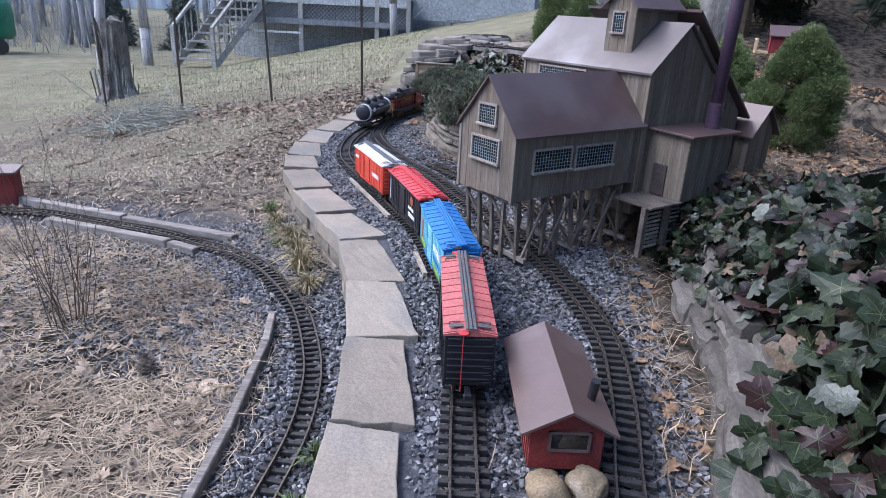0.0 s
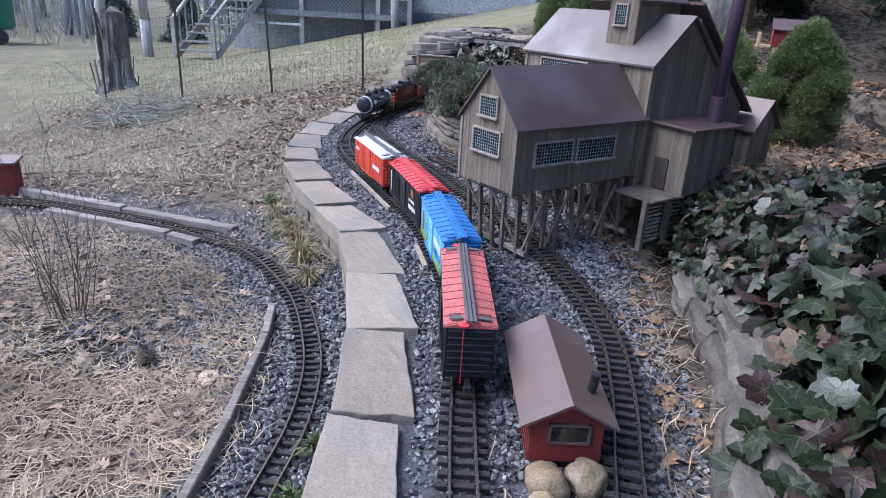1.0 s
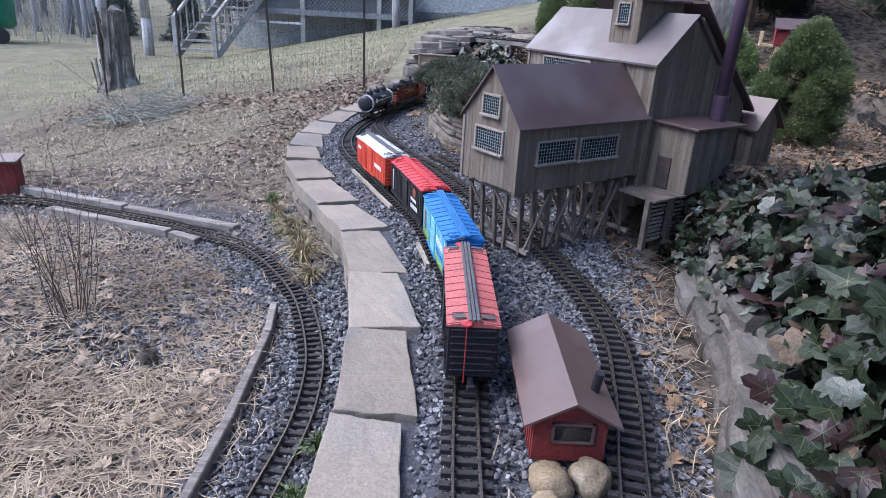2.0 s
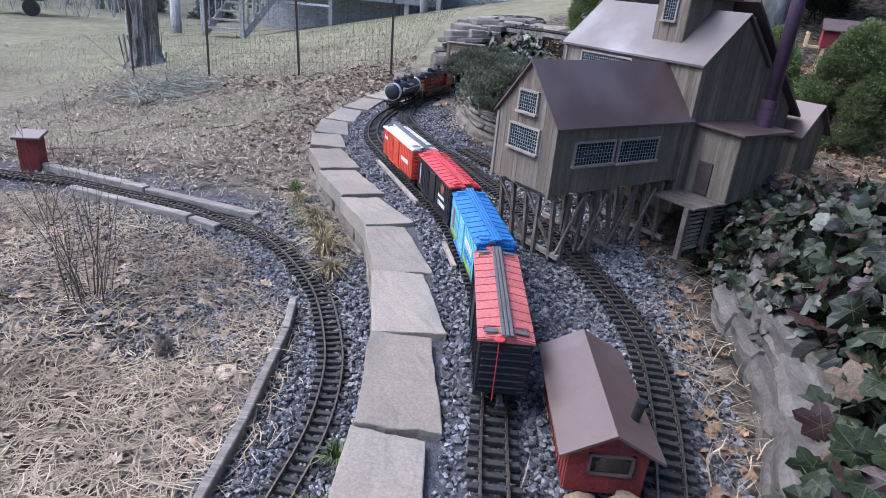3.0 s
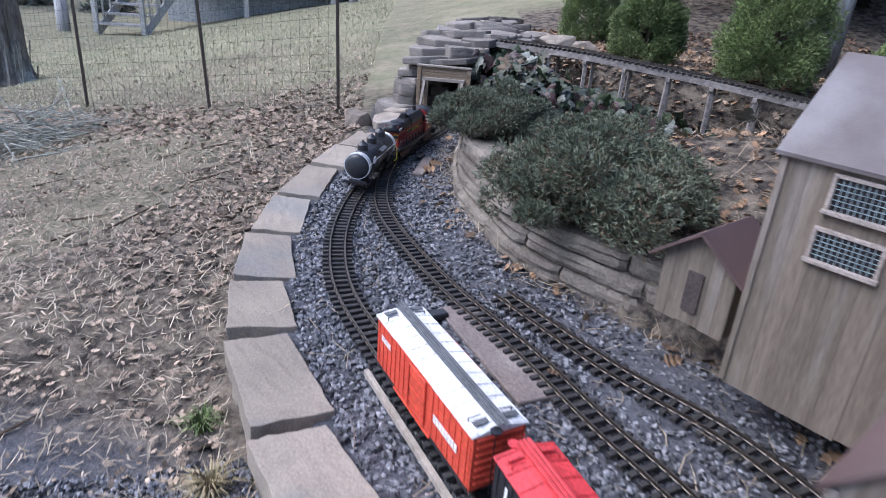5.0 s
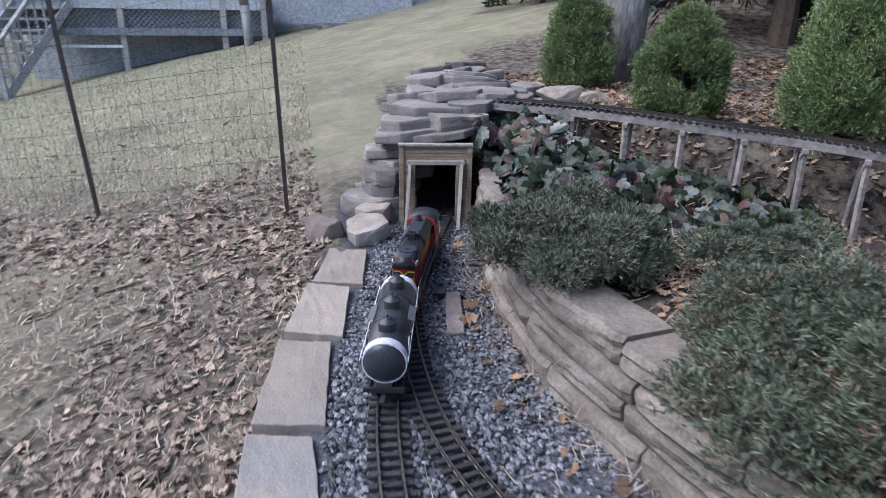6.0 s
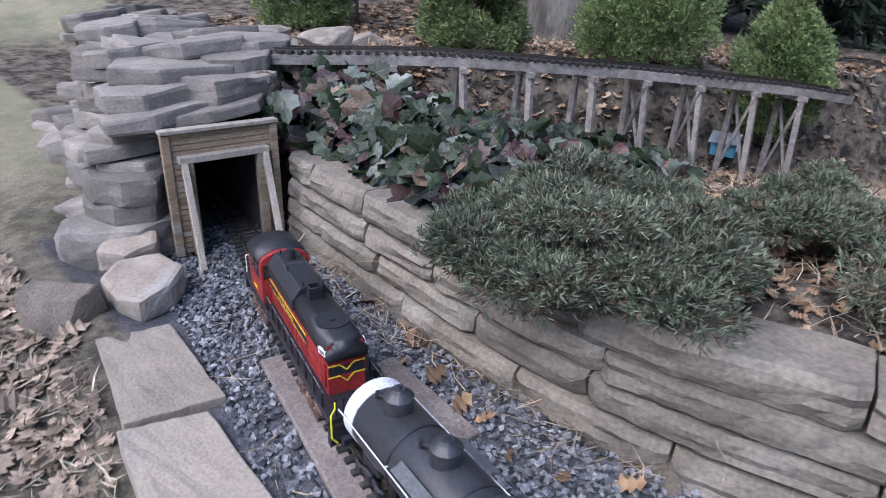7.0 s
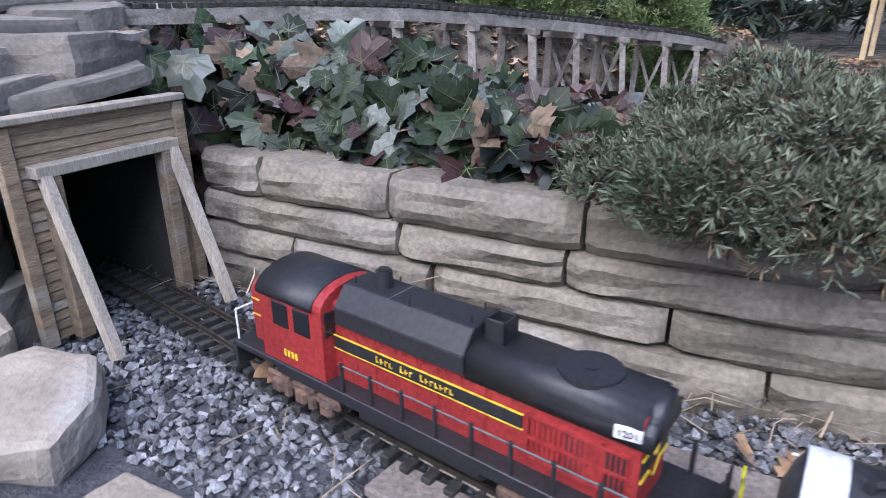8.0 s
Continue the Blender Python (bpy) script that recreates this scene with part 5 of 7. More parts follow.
def strata_block(line, s0, s1, z0, z1, back, front, seed, parent=None, name="wall_block", material=None, wild=1.0):
    bm = bmesh.new()
    n = max(4, int((s1 - s0) / 0.018))
    lay = 5
    g = {}
    for i in range(n + 1):
        s = s0 + (s1 - s0) * i / n
        p, w = line.at(s), line.way(s)
        nr = Vector((w.y, -w.x, 0)) * -1  # towards the bank
        edge = min(i, n - i)
        for k in range(lay + 1):
            z = z0 + (z1 - z0) * k / lay
            rnd = 0.011 if k in (0, lay) else 0.0
            off = front + rnd + (0.012 if edge == 0 else 0) + wild * (0.009 * noise.noise(Vector((s * 7 + seed, z * 60 + seed, seed))) + 0.006 * noise.noise(Vector((s * 30, z * 40, seed))))
            g[i, k] = bm.verts.new((p.x + nr.x * off, p.y + nr.y * off, z + 0.004 * wild * noise.noise(Vector((s * 12, seed, k)))))
        for j, dd in ((1, back * 0.5), (2, back)):
            g[i, lay + j] = bm.verts.new((p.x + nr.x * (front + dd), p.y + nr.y * (front + dd), z1 + 0.004 * wild * noise.noise(Vector((s * 14, dd * 20, seed)))))
        g[i, lay + 3] = bm.verts.new((p.x + nr.x * (front + back), p.y + nr.y * (front + back), z0))
    m = lay + 3
    for i in range(n):
        for k in range(m):
            bm.faces.new((g[i, k], g[i + 1, k], g[i + 1, k + 1], g[i, k + 1]))
    bm.faces.new([g[0, k] for k in range(m + 1)])
    bm.faces.new([g[n, k] for k in range(m, -1, -1)])
    part(name, bm, material or M_BLOCK, parent or bank_wall)


for c, (z0, z1) in enumerate(((-0.02, 0.048), (0.050, 0.102), (0.104, 0.155), (0.157, 0.225))):
    s = -0.12 * (c % 2) + 0.001
    while s < BL.length:
        L = random.choice((0.26, 0.34, 0.42, 0.30))
        a, b = max(s, 0), min(s + L, BL.length)
        if b - a > 0.04:
            if c == 3 and a > 1.62:
                break
            drop = 0.02 * smooth01((a - 1.35) / 0.25)
            strata_block(BL, a + 0.003, b - 0.003, z0, z1 - float(drop) * (c == 3), 0.14 if c == 3 else 0.09, 0.008 * c + random.uniform(-0.006, 0.006), s * 3 + c * 9)
        s += L

# rough stone outcrop below the ivy on the near bank
M_CRAG = mat("crag_rock", (0.165, 0.15, 0.13), (0.085, 0.076, 0.066), s=14, fine=150, bump=0.6, rnd=0.22, third=(0.205, 0.192, 0.17), grain=0.22, stretch=(1.0, 0.45, 1.6))
crag = thing("rock_outcrop", Matrix.Identity(4), "weathered grey layered rock face under the ivy", "rock")
random.seed(8)
CR = Line([(0.48, 0.25), (0.54, 0.48), (0.585, 0.62), (0.645, 0.76), (0.705, 0.95), (0.735, 1.17), (0.775, 1.42), (0.86, 1.66)][::-1])
for c, (z0, z1) in enumerate(((-0.085, 0.000), (-0.030, 0.055), (0.015, 0.105))):
    s = -0.17 * (c % 2) + 0.001
    while s < CR.length:
        L = random.choice((0.20, 0.30, 0.40))
        a, b = max(s, 0), min(s + L, CR.length)
        if b - a > 0.05:
            strata_block(CR, a + 0.002, b - 0.002, z0, z1 + random.uniform(-0.025, 0.020), 0.065, -0.014 + 0.026 * c + random.uniform(-0.020, 0.014), 40 + s * 3 + c * 9, crag, "crag_stone", M_CRAG, 0.9)
        s += L
tagged(rock("pebble", (0.05, 0.035, 0.025), (0.585, 1.31, -0.045), M_TANROCK, seed=4.2, round_=True), "smooth tan pebble among oak leaves", "stone")

# ---------------- trestle with upper track
TR = Line([(0.05, 5.16, 0.455), (0.22, 5.04, 0.455), (0.545, 4.767, 0.457), (0.86, 4.53, 0.435), (1.18, 4.36, 0.405), (1.42, 4.18, 0.377), (1.66, 4.04, 0.348), (1.90, 3.90, 0.308)])
make_track(TR, 0.02, TR.length - 0.02, 0.0, "upper_track", "model railway track carried on a wooden trestle")
trestle = thing("wooden_trestle", Matrix.Identity(4), "weathered grey wooden model trestle among leaves and ivy", "trestle")
for off in (-0.034, 0.034):
    k = int(TR.length / 0.25)
    for i in range(k):
        s0, s1 = TR.length * i / k, TR.length * (i + 1) / k
        a, b = TR.spot(s0) @ Vector((0, off, -0.016)), TR.spot(s1) @ Vector((0, off, -0.016))
        bm = bmesh.new()
        beam(bm, a, b, 0.015, 0.028)
        part("stringer", bm, M_WOOD, trestle)
random.seed(3)
k = int(TR.length / 0.235)
for i in range(k):
    s = 0.30 + (TR.length - 0.34) * i / k
    m = TR.spot(s)
    bm = bmesh.new()
    beam(bm, m @ Vector((0, -0.070, -0.038)), m @ Vector((0, 0.070, -0.038)), 0.020, 0.016)
    part("bent_cap", bm, M_WOOD, trestle)
    feet = []
    for y0, y1 in ((-0.052, -0.070), (0.052, 0.070)):
        p = m @ Vector((0, y0, -0.046))
        q = m @ Vector((random.uniform(-0.012, 0.012), y1 + random.uniform(-0.008, 0.008), 0))
        q.z = gz1(q.x, q.y) - 0.02
        feet.append(q)
        bm = bmesh.new()
        beam(bm, p, q, 0.019 + random.uniform(-0.003, 0.003), 0.016, up=(1, 0, 0))
        part("bent_post", bm, M_WOOD, trestle)
    for a, b in ((0, 1), (1, 0)) if i > k * 0.5 else ():
        p = m @ Vector((0.011 if a else -0.011, -0.06 if a == 0 else 0.06, -0.05))
        q = feet[b].copy()
        q.z += 0.03
        bm = bmesh.new()
        beam(bm, p, q, 0.010, 0.006, up=(1, 0, 0))
        part("brace", bm, M_WOOD, trestle)

# ---------------- edging planks of the lower bed
def plank(pts, w, h, label, material=M_WOOD, lift=0.0):
    t = thing("edging_plank", Matrix.Identity(4), label, "plank", "edging planks")
    for a, b in zip(pts, pts[1:]):
        bm = bmesh.new()
        za, zb = gz1(*a) + h / 2 + lift, gz1(*b) + h / 2 + lift
        beam(bm, (*a, za), (*b, zb), w, h)
        bmesh.ops.bevel(bm, geom=list(bm.edges), offset=0.003, segments=1, affect="EDGES")
        rough_up(bm, 0.002, 12)
        part("board", bm, material, t)


plank([(-0.473, 1.43), (-0.446, 1.265)], 0.022, 0.045, "short weathered grey board edging the gravel")
plank([(-0.446, 1.26), (-0.428, 0.884), (-0.434, 0.58), (-0.45, 0.2)], 0.022, 0.045, "long weathered grey board edging the gravel")
plank([(-2.0, 2.525), (-1.40, 2.332)], 0.042, 0.035, "bleached flat board beside the lower track")
plank([(-1.39, 2.328), (-0.82, 2.100)], 0.042, 0.03, "bleached flat board beside the lower track")
plank([(-1.70, 2.262), (-1.085, 2.065)], 0.040, 0.04, "grey square timber beside the lower track")
plank([(-1.075, 2.061), (-0.945, 2.006)], 0.038, 0.035, "short pale board beside the lower track")
# strip of pale metal beside the main track, slabs under it
for a, b in ((1.93, 2.44), (1.39, 1.56)):
    bm = bmesh.new()
    s0, s1 = MAIN.near_y(a), MAIN.near_y(b)
    for i in range(8):
        p = MAIN.spot(s0 + (s1 - s0) * i / 8, 0.004) @ Vector((0, 0.058, 0))
        q = MAIN.spot(s0 + (s1 - s0) * (i + 1) / 8, 0.004) @ Vector((0, 0.058, 0))
        beam(bm, p, q, 0.012, 0.012)
    tagged(part("edge_strip", bm, M_PALEW), "thin pale strip lying along the track ballast", "strip")
M_SLAB = mat("brown_slab", (0.20, 0.165, 0.145), (0.13, 0.108, 0.098), s=14, fine=150, bump=0.5, third=(0.24, 0.21, 0.185))
random.seed(2)
for x, y, sx, sy, yaw in ((-0.432, 4.09, 0.055, 0.42, -17), (-0.252, 4.0, 0.05, 0.27, -11), (-0.105, 2.53, 0.10, 0.42, 22)):
    bm = bmesh.new()
    box(bm, (sx, sy, 0.014), (0, 0, 0), bev=0.003)
    rough_up(bm, 0.004, 14, x)
    ob = tagged(part("slate_slab", bm, M_SLAB), "thin flat stone slab lying beside the rails", "slab", "slabs by the track")
    ob.matrix_world = pose(x, y, -0.001, 0, 0, yaw)
sw = thing("switch_machine", pose(-0.265, 4.14, 0.0, 0, 0, 76), "small black track switch box beside the rails", "switch box")
bm = bmesh.new()
box(bm, (0.07, 0.030, 0.016), (0, 0, 0.010), bev=0.003)
part("body", bm, M_LBLK, sw)
bm = bmesh.new()
cyl(bm, 0.008, 0.008, 0.01, (0.02, 0, 0.016), seg=10)
box(bm, (0.05, 0.006, 0.004), (-0.05, 0.01, 0.008))
part("lever", bm, M_LBLK, sw)
sw2 = thing("switch_machine", pose(-0.235, 2.66, 0.0, 0, 0, 25), "small black track switch box beside the rails", "switch box")
bm = bmesh.new()
box(bm, (0.06, 0.030, 0.016), (0, 0, 0.010), bev=0.003)
part("body", bm, M_LBLK, sw2)
# rusty spare rails on the ground by the mill
SP = Line([(-0.05, 2.80), (0.15, 2.47), (0.33, 2.24), (0.42, 2.05)])
make_track(SP, 0.0, SP.length, -0.004, "siding_track", "dark short siding track beside the loop")

# pine cone, wood slice, red post
disc = thing("wood_slice", pose(-0.56, 1.115, gz1(-0.56, 1.115) + 0.006, 6, 4, 20), "small pale round wood slice on dead leaves", "wood slice")
bm = bmesh.new()
cyl(bm, 0.027, 0.026, 0.012, seg=18)
rough_up(bm, 0.003, 30)
part("slice", bm, mat("cut_wood", (0.55, 0.45, 0.33), (0.42, 0.33, 0.23), s=40, bump=0.2), disc)
bm = bmesh.new()
cyl(bm, 0.008, 0.008, 0.0135, (0.004, 0, 0), seg=10)
part("knot", bm, M_DOOR, disc)
cone = thing("pine_cone", pose(-0.78, 1.22, gz1(-0.78, 1.22) + 0.004, 0, 0, 0), "brown pine cone among straw", "pine cone")
bm = bmesh.new()
for i in range(70):
    f = i / 70
    a, r, z = i * 137.5, 0.028 * math.sin(math.pi * (0.12 + 0.83 * f)), 0.062 * f
    c, s = math.cos(radians(a)), math.sin(radians(a))
    v = [bm.verts.new(q) for q in ((c * r * 0.3 - s * 0.004, s * r * 0.3 + c * 0.004, z), (c * r * 0.3 + s * 0.004, s * r * 0.3 - c * 0.004, z), (c * r + s * 0.006, s * r - c * 0.006, z + 0.007), (c * r * 1.12, s * r * 1.12, z + 0.010), (c * r - s * 0.006, s * r + c * 0.006, z + 0.007))]
    bm.faces.new(v)
part("body", bm, M_BOULD, cone)
rp = thing("red_block_house", pose(-2.04, 2.52, gz1(-2.04, 2.52), 0, 0, 15), "small weathered red wooden block with a flat lid", "wood block")
bm = bmesh.new()
box(bm, (0.09, 0.09, 0.16), (0, 0, 0.08), bev=0.004)
part("body", bm, M_HUTRED, rp)
bm = bmesh.new()
box(bm, (0.12, 0.12, 0.012), (0, 0, 0.165), (6, 0, 0), bev=0.002)
part("lid", bm, M_HUTROOF, rp)

# ---------------- wire fence
M_POST = mat("post_steel", (0.05, 0.045, 0.04), (0.08, 0.06, 0.05), rough=0.6, metal=0.4, s=30)
fence = thing("wire_fence", Matrix.Identity(4), "dark steel posts with thin wire mesh along the lawn", "fence")
FP = [(-4.2, 7.35), (-2.861, 6.418), (-1.664, 5.622), (-0.748, 5.092)]
leans = ((0, 0), (0.00, 0.01), (-0.055, 0.02), (-0.01, 0.0))
for (x, y), (lx, ly) in zip(FP, leans):
    z = gz1(x, y)
    bm = bmesh.new()
    beam(bm, (x, y, z - 0.1), (x + lx, y + ly, z + 1.05), 0.017, 0.017, up=(1, 0, 0))
    part("fence_post", bm, M_POST, fence)
verts, faces = [], []


def wire(p, q, r=0.0011):
    p, q = Vector(p), Vector(q)
    d = (q - p).normalized()
    a = d.orthogonal().normalized() * r
    b = d.cross(a)
    k = len(verts)
    for c in (p, q):
        verts.extend([tuple(c + a), tuple(c - a * 0.5 + b * 0.87), tuple(c - a * 0.5 - b * 0.87)])
    faces.extend([(k, k + 1, k + 4, k + 3), (k + 1, k + 2, k + 5, k + 4), (k + 2, k, k + 3, k + 5)])


for (x0, y0), (x1, y1) in zip(FP, FP[1:]):
    n = int(math.hypot(x1 - x0, y1 - y0) / 0.07)
    z0, z1 = gz1(x0, y0), gz1(x1, y1)
    for i in range(n):
        f = i / n
        p = (x0 + (x1 - x0) * f, y0 + (y1 - y0) * f)
        z = z0 + (z1 - z0) * f
        wire((*p, z + 0.02), (*p, z + 0.95), 0.0008)
    for k in range(10):
        wire((x0, y0, z0 + 0.03 + k * 0.1), (x1, y1, z1 + 0.03 + k * 0.1), 0.0009)
mesh_ob = soup("wire_mesh", verts, faces, M_POST)
mesh_ob.parent = fence

# ---------------------------------------------------------------- plants
def leafmat(name, c1, c2, rough=0.5, island=0.3, s=3.0, spec=0.4):
    return mat(name, c1, c2, rough=rough, s=s, fine=60, bump=0.05, island=island, rnd=0.2, spec=spec)


M_JUN = leafmat("juniper_needles", (0.066, 0.084, 0.050), (0.150, 0.165, 0.108), 0.6, 0.65)
M_JUNB = leafmat("juniper_dry", (0.13, 0.095, 0.055), (0.085, 0.062, 0.04), 0.7, 0.5)
M_SPR = leafmat("spruce_needles", (0.115, 0.165, 0.055), (0.205, 0.25, 0.10), 0.6, 0.55)
# green paled and greyed to carry the mist over far evergreens
M_HAZEG = leafmat("hazy_needles", (0.11, 0.135, 0.115), (0.16, 0.185, 0.16), 0.7, 0.4)
M_HEM = leafmat("hemlock_needles", (0.018, 0.030, 0.018), (0.035, 0.050, 0.028), 0.7, 0.4)
M_TWIG = mat("twig_bark", (0.13, 0.095, 0.065), (0.075, 0.055, 0.04), s=30, bump=0.3)
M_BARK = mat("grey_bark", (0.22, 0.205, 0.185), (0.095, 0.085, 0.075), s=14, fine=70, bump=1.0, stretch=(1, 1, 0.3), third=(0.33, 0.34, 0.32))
# bark lightened so distant trees look veiled by haze
M_FARBARK = mat("far_bark_haze", (0.36, 0.35, 0.345), (0.25, 0.245, 0.24), s=3, fine=20, bump=0.3, rnd=0.3, stretch=(1, 1, 0.2))


def needles(n, where, size, spread, seed, upward=0.4, k=5):
    """Sprays of k narrow blades at places given by where(rng) -> place, outward."""
    rng = np.random.default_rng(seed)
    P, N = where(rng, n)
    d0 = N + rng.normal(0, spread, (n, 3)) + np.array([0, 0, upward])
    d0 /= np.linalg.norm(d0, axis=1, keepdims=True)
    d = d0[:, None] + rng.normal(0, 0.45, (n, k, 3))
    d /= np.linalg.norm(d, axis=2, keepdims=True)
    L = size * rng.uniform(0.6, 1.3, (n, k, 1))
    w = np.cross(d, rng.normal(0, 1, (n, k, 3)))
    w *= size * 0.085 / np.maximum(np.linalg.norm(w, axis=2, keepdims=True), 1e-6)
    b = P[:, None] + d0[:, None] * size * 0.25 * (np.arange(k) / k)[None, :, None]
    V = np.stack([b - w * 0.5, b + d * L * 0.55 - w, b + d * L, b + d * L * 0.55 + w, b + w * 0.5], 2).reshape(-1, 3)
    F = np.arange(len(V)).reshape(-1, 5)
    return V.tolist(), F.tolist()


def lumpy(centre, radii, lumps, seed, shell=0.35, zmin=None):
    """Places in the outer shell of a heap of lumps."""
    r0 = np.random.default_rng(seed)
    L = []
    for _ in range(lumps):
        v = r0.normal(0, 1, 3)
        v /= np.linalg.norm(v)
        v[2] = abs(v[2]) * 0.9
        L.append((np.array(centre) + v * np.array(radii) * r0.uniform(0.40, 0.98), np.array(radii) * r0.uniform(0.13, 0.34) * np.array([1.0, 1.0, r0.uniform(0.7, 1.3)])))

    C, R = np.array([q[0] for q in L]), np.array([q[1] for q in L])

    def where(rng, n):
        k = rng.integers(lumps, size=3 * n)
        v = rng.normal(0, 1, (3 * n, 3))
        v /= np.linalg.norm(v, axis=1, keepdims=True)
        p = C[k] + v * R[k] * rng.uniform(1 - shell, 1.05, (3 * n, 1))
        ok = np.flatnonzero((v[:, 2] > -0.35) & (p[:, 2] > (-99 if zmin is None else zmin)))[:n]
        return p[np.resize(ok, n)], v[np.resize(ok, n)]

    return where


def juniper(label, centre, radii, lumps, n, seed, size=0.022):
    b = thing("juniper_bush", Matrix.Translation((centre[0], centre[1], centre[2] - radii[2] * 0.3)), label, "bush", "junipers")
    off = Vector(b.matrix_world.translation)
    vs, fs = needles(n, lumpy((0, 0, radii[2] * 0.3), radii, lumps, seed), size, 0.5, seed + 1, 0.35)
    f = soup("foliage", vs, fs, M_JUN)
    f.parent = b
    vs, fs = needles(int(n * 0.40), lumpy((0, 0, radii[2] * 0.26), [v * 0.97 for v in radii], lumps, seed), size * 1.1, 0.7, seed + 2, 0.1, 3)
    f = soup("dry_sprig", vs, fs, M_JUNB)
    f.parent = b
    tagged(f, "brown dry inner sprigs")
    bm = bmesh.new()
    rr = random.Random(seed)
    for _ in range(26):
        a, r = rr.uniform(0, 6.28), rr.uniform(0.3, 0.85)
        q = Vector((math.cos(a) * r * radii[0], math.sin(a) * r * radii[1], rr.uniform(0.2, 1.0) * radii[2]))
        mid = q * 0.5 + Vector((0, 0, -0.02))
        rod(bm, (0, 0, -0.05), mid, 0.006, 5, 0.004)
        rod(bm, mid, q, 0.004, 5, 0.0012)
    part("branch", bm, M_TWIG, b)
    return b


juniper("sprawling grey-green juniper bush spilling over the block wall", (0.03, 3.87, 0.235), (0.23, 0.30, 0.150), 110, 34000, 21, 0.0150)
juniper("spreading dark green juniper bush above the block wall", (0.27, 3.09, 0.20), (0.32, 0.37, 0.225), 120, 34000, 22, 0.0160)
juniper("low juniper sprig hanging over the wall", (0.44, 3.60, 0.27), (0.22, 0.17, 0.085), 30, 7000, 23, 0.0145)


def spruce(x, y, h, r, seed, label, material=None, n=3500, size=0.03, z=None):
    z = gz1(x, y) if z is None else z
    t = thing("dwarf_spruce", Matrix.Translation((x, y, z)), label, "conifer", "dwarf conifers")
    bm = bmesh.new()
    rod(bm, (0, 0, -0.05), (0, 0, h * 0.9), 0.035 * h + 0.004, 7, 0.004)
    rr = random.Random(seed)
    for _ in range(int(40)):
        f = rr.uniform(0.08, 0.9)
        a = rr.uniform(0, 6.28)
        R = r * (1 - f) ** 0.6 * 0.8
        rod(bm, (0, 0, h * f), (math.cos(a) * R, math.sin(a) * R, h * f + 0.12 * h * (1 - f)), 0.006 * h + 0.001, 4, 0.001)
    part("trunk", bm, M_TWIG, t)
    lump = [(rr.uniform(0.02, 1.0), rr.uniform(0, 6.28), rr.uniform(0.75, 1.12)) for _ in range(110)]

    lump = np.array(lump)

    def where(rng, k):
        f, a, g = lump[rng.integers(110, size=k)].T
        R = r * g * np.sin(math.pi * np.minimum(0.30 + 0.70 * f, 0.985)) ** 0.75
        v = rng.normal(0, 1, (k, 3))
        v /= np.linalg.norm(v, axis=1, keepdims=True)
        c = np.column_stack([np.cos(a) * R * 0.82, np.sin(a) * R * 0.82, h * (0.06 + 0.90 * f)])
        return c + v * r * 0.30 * rng.uniform(0.4, 1.0, (k, 1)), np.column_stack([np.cos(a), np.sin(a), 0 * a + 0.3]) + v * 0.4

    vs, fs = needles(n, where, size, 0.35, seed, 0.7)
    f = soup("foliage", vs, fs, material or M_SPR)
    f.parent = t
    return t


spruce(1.72, 2.90, 0.57, 0.205, 31, "rounded bright green dwarf spruce beside the mill", n=42000, size=0.0135, z=0.15)
spruce(1.00, 4.98, 0.44, 0.20, 32, "small green dwarf spruce behind the trestle", n=20000, size=0.018)
spruce(1.50, 4.55, 0.64, 0.25, 33, "broad green dwarf spruce behind the trestle", n=26000, size=0.019)
spruce(0.92, 5.95, 0.55, 0.20, 34, "green dwarf spruce by the slate pile", n=14000, size=0.020)
spruce(1.85, 4.14, 0.50, 0.19, 35, "green dwarf spruce on the leafy bank", n=16000, size=0.018)


# ------------------------------------------------ ivy
def ivy_shape(seed):
    r = random.Random(seed)
    lobes = [(0, 1.0), (58, 0.80), (122, 0.55), (-58, 0.80), (-122, 0.55)]
    out = []
    for a, L in sorted(lobes):
        L *= r.uniform(0.88, 1.1)
        out.append((a - 20, L * 0.82))
        out.append((a, L))
        out.append((a + 20, L * 0.82))
        out.append((a + 30, 0.61 * r.uniform(0.9, 1.12)))
    pts = [(math.sin(radians(a)) * L, math.cos(radians(a)) * L) for a, L in out]
    tips = [(math.sin(radians(a)) * L * 0.9, math.cos(radians(a)) * L * 0.9) for a, L in lobes]
    return pts, tips


